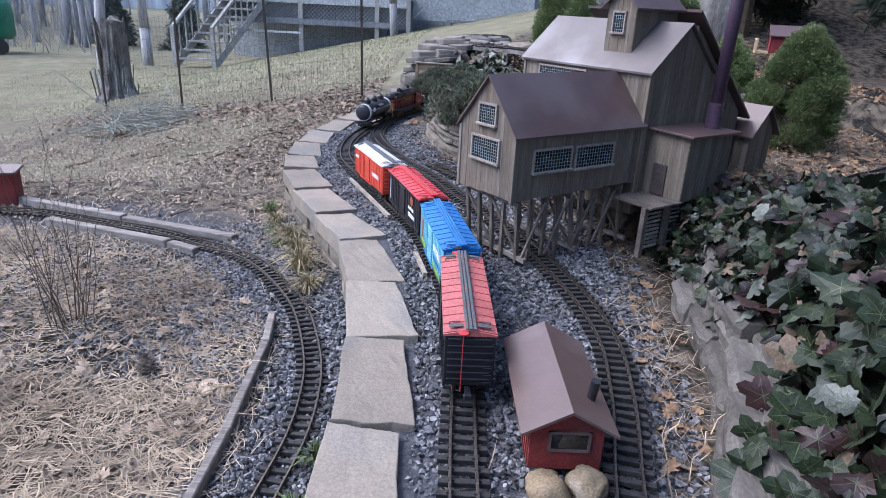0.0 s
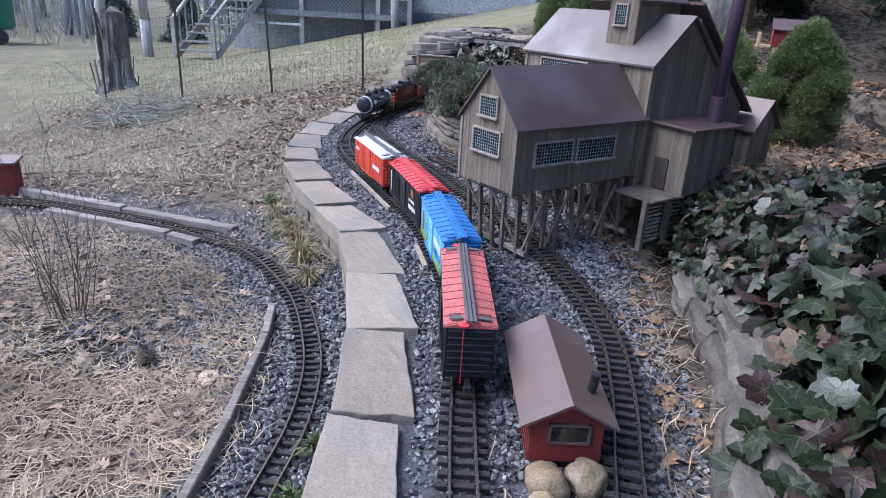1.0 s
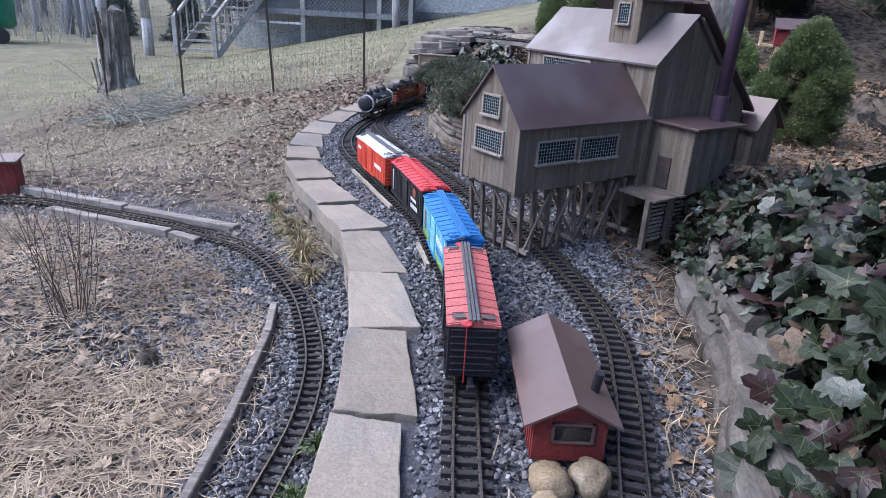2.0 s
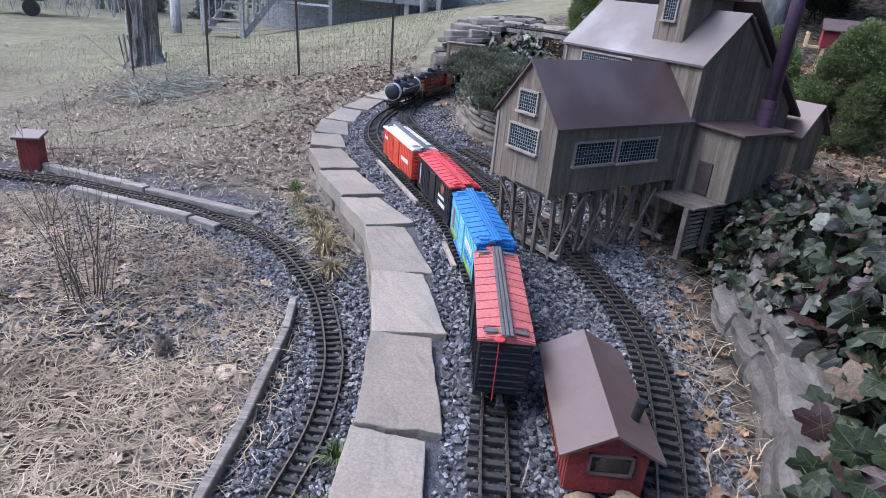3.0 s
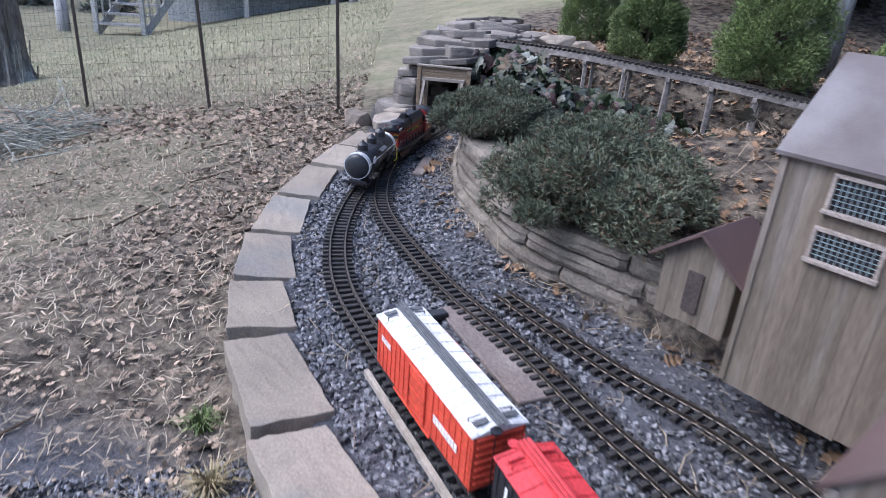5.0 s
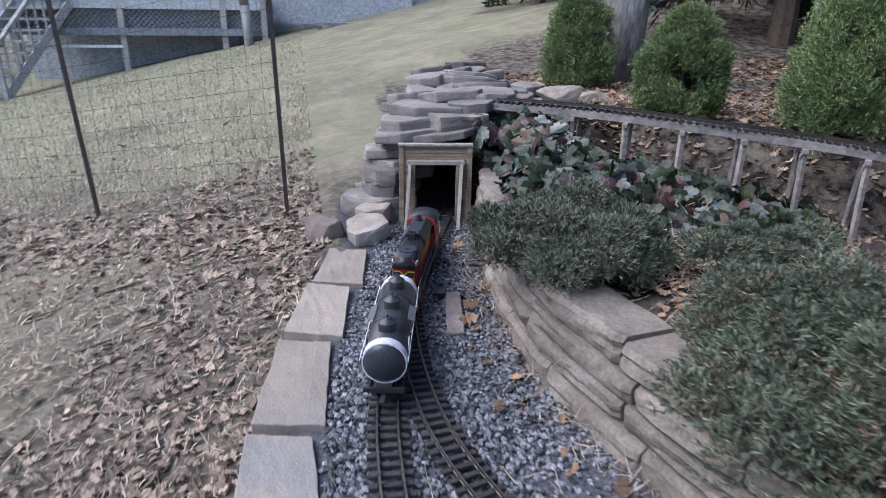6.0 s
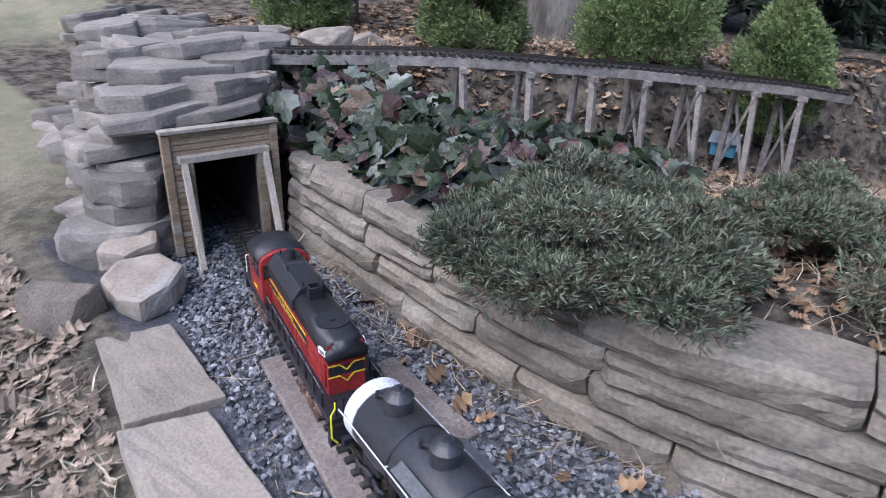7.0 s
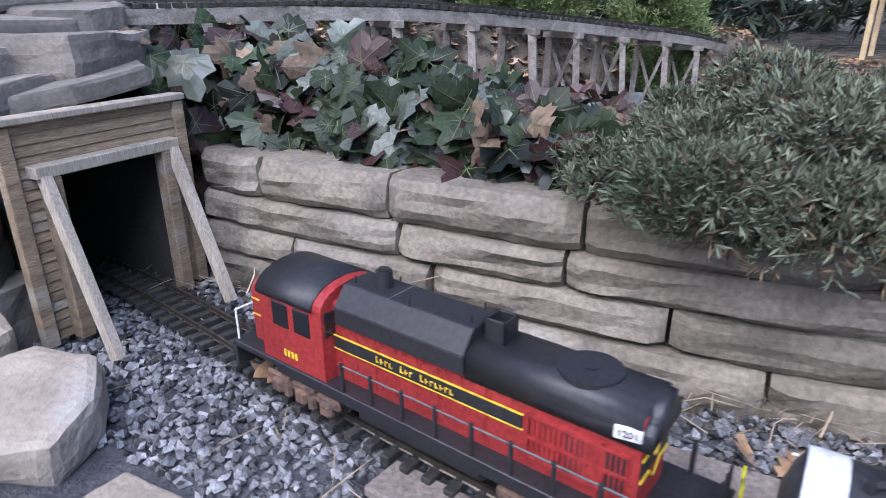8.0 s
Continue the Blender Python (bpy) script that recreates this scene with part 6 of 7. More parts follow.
def ivy_geom(seed, curl=0.25):
    pts, tips = ivy_shape(seed)
    r = random.Random(seed + 50)
    cx, cy = r.uniform(0.1, curl + 0.15), r.uniform(-0.2, curl + 0.1)

    def lift(x, y, e=0.0):
        return (x, y + 0.35, e - cx * abs(x) ** 1.4 - cy * y * y + 0.05 * math.sin(7 * x + seed) * y)

    vs = [lift(0, 0)] + [lift(x, y) for x, y in pts]
    mid = [lift(x * 0.5, y * 0.5, 0.02) for x, y in pts]
    n = len(pts)
    vs += mid
    fs = []
    for i in range(n):
        j = (i + 1) % n
        fs.append((0, 1 + n + i, 1 + n + j))
        fs.append((1 + n + i, 1 + i, 1 + j, 1 + n + j))
    veins = []
    vv = []
    for x, y in tips:
        L = math.hypot(x, y)
        nx, ny = -y / L, x / L
        k = len(vv)
        for f, w in ((0.0, 0.017), (0.5, 0.011), (1.0, 0.003)):
            e = 0.02 if f == 0.5 else 0.0
            for s in (-1, 1):
                vv.append(lift(x * f + nx * w * s, y * f + ny * w * s, e + 0.012))
        veins += [(k, k + 1, k + 3, k + 2), (k + 2, k + 3, k + 5, k + 4)]
    # stalk
    k = len(vv)
    for q in ((-0.012, -0.35, 0.0), (0.012, -0.35, 0.0), (0.012, 0.35, 0.0), (-0.012, 0.35, 0.0)):
        vv.append((q[0], q[1], q[2] + 0.005))
    veins.append((k, k + 1, k + 2, k + 3))
    return vs, fs, vv, veins


M_IVY = leafmat("ivy_leaf", (0.010, 0.017, 0.008), (0.030, 0.040, 0.020), 0.40, 0.9, 9, 0.28)
M_IVYP = leafmat("ivy_leaf_purple", (0.026, 0.013, 0.013), (0.052, 0.026, 0.024), 0.4, 0.5, 9, 0.35)
M_IVYG = leafmat("ivy_leaf_grey", (0.060, 0.072, 0.058), (0.125, 0.138, 0.115), 0.4, 0.5, 9, 0.45)
M_IVYD = leafmat("ivy_leaf_dead", (0.17, 0.125, 0.085), (0.09, 0.062, 0.042), 0.7, 0.4, 9, 0.3)
M_VEIN = leafmat("ivy_vein", (0.06, 0.078, 0.036), (0.10, 0.115, 0.06), 0.5, 0.1)
LEAFS = []
for i in range(4):
    a, b, c, d = ivy_geom(i)
    for lm in (M_IVY, M_IVYP, M_IVYG, M_IVYD):
        me = bpy.data.meshes.new("leaf")
        me.from_pydata(a + c, [], b + [tuple(k + len(a) for k in f) for f in d])
        me.materials.append(lm)
        me.materials.append(M_VEIN)
        me.polygons.foreach_set("material_index", [0] * len(b) + [1] * len(d))
        LEAFS.append(me)


def ivy(label, places, near, seed, size):
    """places: list of (place, normal). The first 'near' become parts, the rest one joined mesh."""
    t = thing("ivy", Matrix.Identity(4), label, "ivy")
    r = random.Random(seed)
    geo = [ivy_geom(i) for i in range(4)]
    vs, fs, mi = [], [], []
    for i, (p, nrm) in enumerate(places):
        q = Vector(nrm).to_track_quat("Z", "Y").to_matrix().to_4x4()
        s = size * r.uniform(0.5, 1.3) * (min(max(1.15 - 0.40 * (p.y - 0.55), 0.72), 1.15) if p.y < 3 else 1.0)
        wild = 38 if p.y < 3 else 28
        m = Matrix.Translation(p) @ q @ pose(0, 0, 0, r.gauss(0, wild), r.gauss(0, wild), r.uniform(0, 360) if nrm[2] > 0.8 else r.gauss(180, 50)) @ Matrix.Diagonal((s, s, s, 1))
        kind = r.choices((0, 1, 2, 3), (0.68, 0.15, 0.11, 0.06) if p.y < 3 else (0.57, 0.19, 0.17, 0.07))[0]
        v = r.randrange(4)
        if i < near:
            share("leaf", LEAFS[v * 4 + kind], m, t)
        else:
            a, b, c, d = geo[v]
            k = len(vs)
            vs += [tuple(m @ Vector(x)) for x in a + c]
            fs += [tuple(j + k for j in f) for f in b] + [tuple(j + k + len(a) for j in f) for f in d]
            mi += [kind] * len(b) + [4] * len(d)
    if vs:
        ob = soup("leaves", vs, fs, M_IVY)
        for x in (M_IVYP, M_IVYG, M_IVYD, M_VEIN):
            ob.data.materials.append(x)
        ob.data.polygons.foreach_set("material_index", mi)
        ob.parent = t
        tagged(ob, kind="stuff")
    return t


def bank_places(n, xf, y0, y1, lift, seed, tilt):
    r = random.Random(seed)
    out = []
    for _ in range(n):
        y = r.uniform(y0, y1)
        x = xf(y, r)
        e = 0.02
        gx_, gy_ = (gz1(x + e, y) - gz1(x - e, y)) / (2 * e), (gz1(x, y + e) - gz1(x, y - e)) / (2 * e)
        nr = Vector((-gx_ * 0.6 + tilt[0] + r.gauss(0, 0.5 if y < 3 else 0.45), -gy_ * 0.6 + tilt[1] + r.gauss(0, 0.5 if y < 3 else 0.45), 1.0)).normalized()
        out.append((Vector((x, y, gz1(x, y) + (lift - 0.10 * float(smooth01((y - 1.05) / 0.6)) * (y < 3)) * r.uniform(0.15, 1.0))) + Vector((nr.x, nr.y, 0)) * 0.02, tuple(nr)))
    return out


def bankx(y):
    return float(np.interp(y, BANK[:, 0], BANK[:, 1]))


near_ivy = bank_places(5600, lambda y, r: bankx(y) + 0.045 + 0.075 * float(smooth01(1.5 - abs(y - 1.05) * 2.6)) + 0.03 * math.sin(y * 9) + abs(r.gauss(0, 0.40)), -0.30, 1.85, 0.20, 41, (-0.80, -0.65))
near_ivy.sort(key=lambda q: (q[0].x - 0.6) ** 2 + (q[0].y - 0.6) ** 2)
ivy("mat of dark green and purplish ivy leaves over the rock bank", near_ivy, 290, 42, 0.039)
far_ivy = bank_places(1250, lambda y, r: bankx(y) + 0.12 + abs(r.gauss(0, 0.15)), 4.10, 5.0, 0.10, 43, (-0.9, -0.35))
far_ivy += bank_places(50, lambda y, r: bankx(y) + 0.45 + abs(r.gauss(0, 0.2)), 3.3, 4.2, 0.07, 44, (-0.7, -0.3))
far_ivy += [(Vector((random.Random(i).uniform(0.02, 0.40), random.Random(i + 900).uniform(4.82, 5.2), 0.20 + random.Random(i + 500).uniform(0, 0.24))), (random.Random(i + 70).gauss(-0.5, 0.4), -0.8, 0.5)) for i in range(160)]
far_ivy += [(Vector((x, y, gz1(x, y) + 0.03 + 0.05 * random.Random(x).random())), (random.Random(y).gauss(-0.6, 0.35), -0.7, 0.6)) for x, y in [(random.Random(i + 40).uniform(0.22, 1.25), random.Random(i + 1340).uniform(4.12, 4.90)) for i in range(520)] if y < 5.12 - 0.62 * x]
far_ivy.sort(key=lambda q: (q[0].x - 0.05) ** 2 + (q[0].y - 4.5) ** 2)
ivy("ivy with pointed dark green leaves on the bank above the wall", far_ivy, 290, 45, 0.052)

# weeds: bare stems in the lower bed, dry tufts by the wall
weed = thing("bare_shrub", Matrix.Translation((-1.126, 1.448, gz1(-1.126, 1.448))), "leafless upright shrub stems rising from dead leaves", "shrub")
rr = random.Random(9)
for i in range(22):
    a, L = rr.uniform(0, 6.28), rr.uniform(0.25, 0.62)
    bm = bmesh.new()
    p = Vector((math.cos(a) * rr.uniform(0, 0.06), math.sin(a) * rr.uniform(0, 0.06), -0.02))
    d = Vector((math.cos(a) * rr.uniform(0.05, 0.35), math.sin(a) * rr.uniform(0.05, 0.35), 1)).normalized()
    r0 = 0.0019
    for k in range(4):
        q = p + d * L / 4
        rod(bm, p, q, r0, 5, r0 * 0.75)
        if k > 0 and rr.random() < 0.7:
            e = (d + Vector((rr.gauss(0, 0.6), rr.gauss(0, 0.6), 0.2))).normalized()
            rod(bm, q, q + e * L * 0.18, r0 * 0.6, 4, 0.0005)
        p, r0 = q, r0 * 0.75
        d = (d + Vector((rr.gauss(0, 0.12), rr.gauss(0, 0.12), 0))).normalized()
    part("stem", bm, M_TWIG, weed)
M_DRY = leafmat("dry_grass", (0.33, 0.27, 0.15), (0.20, 0.165, 0.09), 0.7, 0.35)
M_WGREEN = leafmat("weed_green", (0.07, 0.11, 0.03), (0.12, 0.16, 0.05), 0.6, 0.3)


def tuft(x, y, n, h, spread, material, seed, label, z=None):
    r = np.random.default_rng(seed)
    vs, fs = [], []
    for i in range(n):
        a, lean, L = r.uniform(0, 6.28), r.uniform(0.1, 1.0) * spread, h * r.uniform(0.5, 1.2)
        c, s = math.cos(a), math.sin(a)
        b = np.array([c, s, 0]) * r.uniform(0, 0.03)
        w = np.array([-s, c, 0]) * 0.0016
        p1, p2 = b + np.array([c * lean * 0.4, s * lean * 0.4, 0.75]) * L * 0.6, b + np.array([c * lean, s * lean, 0.75 - 0.55 * lean]) * L
        k = len(vs)
        vs += [tuple(b - w), tuple(b + w), tuple(p1 + w), tuple(p2), tuple(p1 - w)]
        fs += [(k, k + 1, k + 2, k + 4), (k + 4, k + 2, k + 3)]
    t = soup("grass_tuft", vs, fs, material)
    t.location = (x, y, gz1(x, y) if z is None else z)
    return tagged(t, label, "grass", "tufts along the wall")


for i, (x, y, h) in enumerate(((-0.50, 1.86, 0.13), (-0.46, 1.74, 0.15), (-0.55, 1.98, 0.12), (-0.40, 1.60, 0.10), (-0.68, 2.22, 0.09), (-0.60, 2.06, 0.10))):
    tuft(x, y, 150, h, 1.0, M_DRY, 60 + i, "straw-coloured dry grass tuft at the wall foot")
for i, (x, y, h) in enumerate(((-0.66, 2.12, 0.07), (-0.60, 1.98, 0.06), (-0.76, 2.42, 0.07), (-0.19, 0.78, 0.07), (-0.20, 0.62, 0.08))):
    tuft(x, y, 90, h, 0.9, M_WGREEN, 80 + i, "small green weeds at the wall foot")

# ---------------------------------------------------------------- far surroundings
# deck, siding and stair colours are lightened to carry the distant haze
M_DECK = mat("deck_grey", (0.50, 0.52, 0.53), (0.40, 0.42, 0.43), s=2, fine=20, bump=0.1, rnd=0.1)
# deck grey darkened for the shade below it; roofs and bench share it
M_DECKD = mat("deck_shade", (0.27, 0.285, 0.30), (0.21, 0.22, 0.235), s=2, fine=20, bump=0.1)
M_SIDING = mat("house_siding", (0.44, 0.465, 0.475), (0.38, 0.405, 0.415), s=1.5, fine=15, bump=0.05)
M_TRIMW = mat("white_trim", (0.72, 0.73, 0.73), (0.62, 0.63, 0.63), s=3, bump=0.05)
M_STAIR = mat("stair_wood", (0.44, 0.43, 0.40), (0.32, 0.31, 0.29), s=4, fine=30, bump=0.15, rnd=0.1)
house = thing("house_with_deck", Matrix.Identity(4), "grey-sided house with a raised wooden deck and lattice skirt", "house")
HY = 16.9


def hp(name, size, at, material, parent=None, label="", rot=(0, 0, 0)):
    bm = bmesh.new()
    box(bm, size, at, rot)
    return part(name, bm, material, parent or house, label)


hp("wall", (13.0, 5.0, 6.0), (0.2, HY + 4.6, 2.6), M_SIDING)
for k in range(16):
    hp("siding_board", (13.02, 0.03, 0.20), (0.2, HY + 2.09, 0.5 + k * 0.22), M_SIDING, rot=(4, 0, 0))
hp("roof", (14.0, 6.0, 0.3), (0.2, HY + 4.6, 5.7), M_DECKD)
# deck
hp("deck_floor", (4.9, 2.2, 0.10), (-3.75, HY + 1.0, 0.88), M_DECK)
hp("deck_beam", (4.9, 0.10, 0.22), (-3.75, HY - 0.05, 0.76), M_DECK)
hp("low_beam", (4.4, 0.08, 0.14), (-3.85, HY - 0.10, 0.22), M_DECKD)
# sheet behind the slats, its darker grey standing for under-deck shade
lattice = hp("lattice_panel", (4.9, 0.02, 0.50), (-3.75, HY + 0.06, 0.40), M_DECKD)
for i in range(46):
    x = -6.1 + i * 0.104
    for sg in (-1, 1):
        bm = bmesh.new()
        beam(bm, (x, HY + 0.03 - 0.012 * sg, 0.24), (x + sg * 0.42, HY + 0.03 - 0.012 * sg, 0.66), 0.012, 0.035, up=(0, 1, 0))
        part("lattice_slat", bm, M_DECK, lattice)
hp("skirt_dark", (4.9, 0.03, 1.2), (-3.75, HY + 0.9, -0.2), M_DECK)
for i, x in enumerate((-6.05, -4.10, -2.15, -1.35)):
    hp("deck_post", (0.11, 0.11, 1.6), (x, HY - 0.05, 0.15), M_STAIR)
hp("bench_rail", (1.75, 0.05, 0.05), (-4.95, HY - 0.3, -0.05), M_TRIMW)
for i in range(31):
    hp("baluster", (0.04, 0.03, 0.62), (-6.1 + i * 0.155, HY - 0.06, 1.30), M_TRIMW)
hp("top_rail", (4.9, 0.09, 0.05), (-3.75, HY - 0.06, 1.63), M_TRIMW)
for x in (-6.15, -4.9, -3.7, -2.5, -1.32):
    hp("rail_post", (0.10, 0.10, 0.85), (x, HY - 0.06, 1.30), M_TRIMW)
# right part: skirting wall, bay window, downspout, low bench
hp("garden_wall", (3.2, 0.2, 0.75), (0.3, HY + 0.9, 0.75), M_DECK)
bay = hp("bay_window", (1.7, 0.5, 1.1), (0.75, HY + 1.9, 1.9), M_TRIMW, label="white framed bay window")
for i in range(3):
    hp("pane", (0.42, 0.03, 0.8), (0.25 + i * 0.5, HY + 1.635, 1.85), M_GLASS, bay)
hp("bay_sill", (1.85, 0.6, 0.08), (0.75, HY + 1.85, 1.32), M_TRIMW, bay)
hp("downspout", (0.09, 0.09, 4.0), (1.95, HY + 1.95, 2.3), M_TRIMW)
bench = thing("garden_bench", Matrix.Identity(4), "long low grey wooden bench on the lawn before the house", "bench")
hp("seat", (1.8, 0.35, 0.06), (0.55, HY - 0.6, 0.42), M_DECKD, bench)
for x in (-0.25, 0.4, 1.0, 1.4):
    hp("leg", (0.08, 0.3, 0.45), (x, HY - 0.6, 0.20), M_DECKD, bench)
# stairs
stairs = thing("deck_stairs", Matrix.Identity(4), "weathered wooden stairs with handrails up to the deck", "stairs")
SX, SY, SZ = -6.85, 15.45, -0.90
RX, RY, RZ = 0.11, 0.165, 0.195
for k in range(9):
    bm = bmesh.new()
    box(bm, (0.95, 0.27, 0.04), (SX + 0.475 + k * RX, SY + 0.1 + k * RY, SZ + RZ * (k + 1) - 0.02))
    part("tread", bm, M_STAIR, stairs)
for sd in (0.0, 0.95):
    a = Vector((SX + sd, SY, SZ))
    b = Vector((SX + sd + 9 * RX, SY + 9 * RY, SZ + 9 * RZ))
    bm = bmesh.new()
    beam(bm, a, b, 0.04, 0.16)
    part("stringer", bm, M_STAIR, stairs)
    bm = bmesh.new()
    beam(bm, a + Vector((0, 0, 0.9)), b + Vector((0, 0, 0.9)), 0.10, 0.05)
    part("handrail", bm, M_STAIR, stairs)
    for k in range(11):
        p = a.lerp(b, k / 10)
        bm = bmesh.new()
        beam(bm, p, p + Vector((0, 0, 0.9)), 0.09 if k in (0, 10) else 0.03, 0.09 if k in (0, 10) else 0.03, up=(1, 0, 0))
        part("baluster", bm, M_STAIR, stairs)


# trees
def bare_tree(h, r, seed, limbs=16, material=None, low=0.3):
    rr = random.Random(seed)
    bm = bmesh.new()
    pts = [Vector((0, 0, -0.3))]
    d = Vector((0, 0, 1))
    for k in range(8):
        d = (d + Vector((rr.gauss(0, 0.04), rr.gauss(0, 0.04), 0))).normalized()
        pts.append(pts[-1] + d * (h + 0.3) / 8)
    for k in range(8):
        rod(bm, pts[k], pts[k + 1], r * (1 - k / 9) ** 0.8, 8, r * (1 - (k + 1) / 9) ** 0.8)
    tr = bm
    lb = bmesh.new()
    for _ in range(limbs):
        f = rr.uniform(low, 0.97)
        p = pts[0].lerp(pts[-1], f)
        k = min(int(f * 8), 7)
        p = pts[k].lerp(pts[k + 1], f * 8 - k)
        a = rr.uniform(0, 6.28)
        L = h * rr.uniform(0.12, 0.30) * (1.2 - f)
        e = Vector((math.cos(a), math.sin(a), rr.uniform(0.2, 0.9))).normalized()
        rad = r * 0.32 * (1.1 - f)
        q = p + e * L * 0.5
        rod(lb, p, q, rad, 5, rad * 0.6)
        q2 = q + (e + Vector((0, 0, 0.3))).normalized() * L * 0.6
        rod(lb, q, q2, rad * 0.6, 4, rad * 0.12)
        for _ in range(4):
            s = p.lerp(q2, rr.uniform(0.35, 0.95))
            t = s + Vector((rr.gauss(0, 0.5), rr.gauss(0, 0.5), rr.uniform(0.1, 0.8))).normalized() * L * rr.uniform(0.2, 0.45)
            rod(lb, s, t, rad * 0.28, 3, rad * 0.06)
    return tr, lb


def tree(name, x, y, h, r, seed, label, category="tree", group="", limbs=16, material=None, low=0.3):
    t = thing(name, Matrix.Translation((x, y, gz1(x, y))), label, category, group)
    a, b = bare_tree(h, r, seed, limbs, material, low)
    part("trunk", a, material or M_BARK, t, smooth=True)
    part("limbs", b, material or M_BARK, t)
    return t


# cut-off trunk on the lawn with rough bark
stump = thing("dead_tree_trunk", Matrix.Translation((-4.62, 8.45, gz1(-4.62, 8.45))), "tall broken-off grey tree trunk with shaggy bark on the lawn", "tree")
bm = bmesh.new()
prev = None
for k in range(24):
    z = k * 0.047 - 0.08
    rad = 0.150 + 0.13 * math.exp(-max(z, 0) / 0.14)
    ring = []
    for i in range(40):
        a = 2 * math.pi * i / 40
        q = rad * (1 + 0.20 * noise.noise(Vector((math.cos(a) * 2.2, math.sin(a) * 2.2, z * 0.9))) + 0.10 * noise.noise(Vector((math.cos(a) * 7, math.sin(a) * 7, z * 2.5))) + (0.06 if i % 3 == 0 else -0.03))
        ring.append(bm.verts.new((q * math.cos(a) + 0.03 * z, q * math.sin(a), z + (0.13 * noise.noise(Vector((math.cos(a) * 1.5, math.sin(a) * 1.5, 2))) if k == 23 else 0))))
    if prev:
        for i in range(40):
            bm.faces.new((prev[i], prev[(i + 1) % 40], ring[(i + 1) % 40], ring[i]))
    prev = ring
bm.faces.new(prev)
part("trunk", bm, M_BARK, stump)
rr = random.Random(61)
for i in range(46):
    a, z0, L = rr.uniform(0, 6.28), rr.uniform(-0.02, 0.75), rr.uniform(0.12, 0.40)
    q = 0.165 + 0.10 * math.exp(-max(z0, 0) / 0.14)
    p0 = Vector((math.cos(a) * q, math.sin(a) * q, z0))
    p1 = p0 + Vector((math.cos(a) * rr.uniform(-0.02, 0.05), math.sin(a) * rr.uniform(-0.02, 0.05), L))
    bm = bmesh.new()
    beam(bm, p0, p1, rr.uniform(0.02, 0.055), 0.012, up=(math.cos(a), math.sin(a), 0))
    rough_up(bm, 0.012, 20, i)
    part("bark_strip", bm, M_BARK, stump)
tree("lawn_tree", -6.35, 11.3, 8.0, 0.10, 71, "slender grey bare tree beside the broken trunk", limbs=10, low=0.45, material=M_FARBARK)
# brush heap before it
heap = thing("brush_pile", Matrix.Translation((-2.85, 5.40, gz1(-2.85, 5.40))), "heap of cut grey-green branches and lichen on the lawn", "brush")
rr = random.Random(77)
M_LICHEN = mat("lichen_twigs", (0.36, 0.38, 0.32), (0.18, 0.17, 0.14), s=30, bump=0.3, rnd=0.2)
for i in range(150):
    a = rr.uniform(-1.2, 3.4)
    p = Vector((rr.gauss(0, 0.19), rr.gauss(0, 0.20), 0))
    p.z = gz1(p.x - 2.85, p.y + 5.40) - gz1(-2.85, 5.40) + abs(rr.gauss(0.0, 0.07))
    d = Vector((math.cos(a), math.sin(a), rr.gauss(0.02, 0.25)))
    L = rr.uniform(0.15, 0.5)
    bm = bmesh.new()
    q = p + d * L * 0.5
    rod(bm, p, q, 0.0055, 5, 0.004)
    e = p + d * L + Vector((rr.gauss(0, 0.04), rr.gauss(0, 0.04), rr.gauss(0, 0.03)))
    rod(bm, q, e, 0.004, 5, 0.0015)
    for _ in range(5):
        s = p.lerp(e, rr.uniform(0.3, 1))
        rod(bm, s, s + Vector((rr.gauss(0, 0.06), rr.gauss(0, 0.06), rr.uniform(0, 0.06))), 0.0028, 4, 0.001)
    part("branch", bm, M_LICHEN, heap)

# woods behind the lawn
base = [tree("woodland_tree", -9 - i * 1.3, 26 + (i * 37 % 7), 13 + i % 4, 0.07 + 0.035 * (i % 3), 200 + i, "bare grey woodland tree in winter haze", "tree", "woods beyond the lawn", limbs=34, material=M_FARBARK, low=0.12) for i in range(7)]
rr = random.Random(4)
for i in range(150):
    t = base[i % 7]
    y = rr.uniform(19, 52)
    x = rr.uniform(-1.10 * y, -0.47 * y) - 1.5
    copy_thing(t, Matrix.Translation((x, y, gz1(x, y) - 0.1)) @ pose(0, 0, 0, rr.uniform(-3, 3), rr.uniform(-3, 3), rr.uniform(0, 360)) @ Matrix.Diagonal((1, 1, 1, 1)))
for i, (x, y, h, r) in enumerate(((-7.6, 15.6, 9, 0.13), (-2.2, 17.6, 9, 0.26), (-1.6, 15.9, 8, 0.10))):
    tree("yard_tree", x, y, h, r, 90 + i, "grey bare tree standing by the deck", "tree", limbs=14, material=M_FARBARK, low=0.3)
# line of far woods that closes the view, mist put into its pale greys
M_HAZE = mat("far_woods_haze", (0.62, 0.63, 0.65), (0.76, 0.77, 0.79), rough=1.0, s=0.35, fine=1.4, bump=0.0, stretch=(1, 1, 0.12), third=(0.52, 0.53, 0.55), spec=0.0)
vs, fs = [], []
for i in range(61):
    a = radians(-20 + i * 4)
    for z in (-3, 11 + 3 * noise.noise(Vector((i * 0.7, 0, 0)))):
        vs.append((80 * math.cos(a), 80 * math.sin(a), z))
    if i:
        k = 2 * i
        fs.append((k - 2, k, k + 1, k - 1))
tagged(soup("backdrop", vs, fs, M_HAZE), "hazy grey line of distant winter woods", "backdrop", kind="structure")
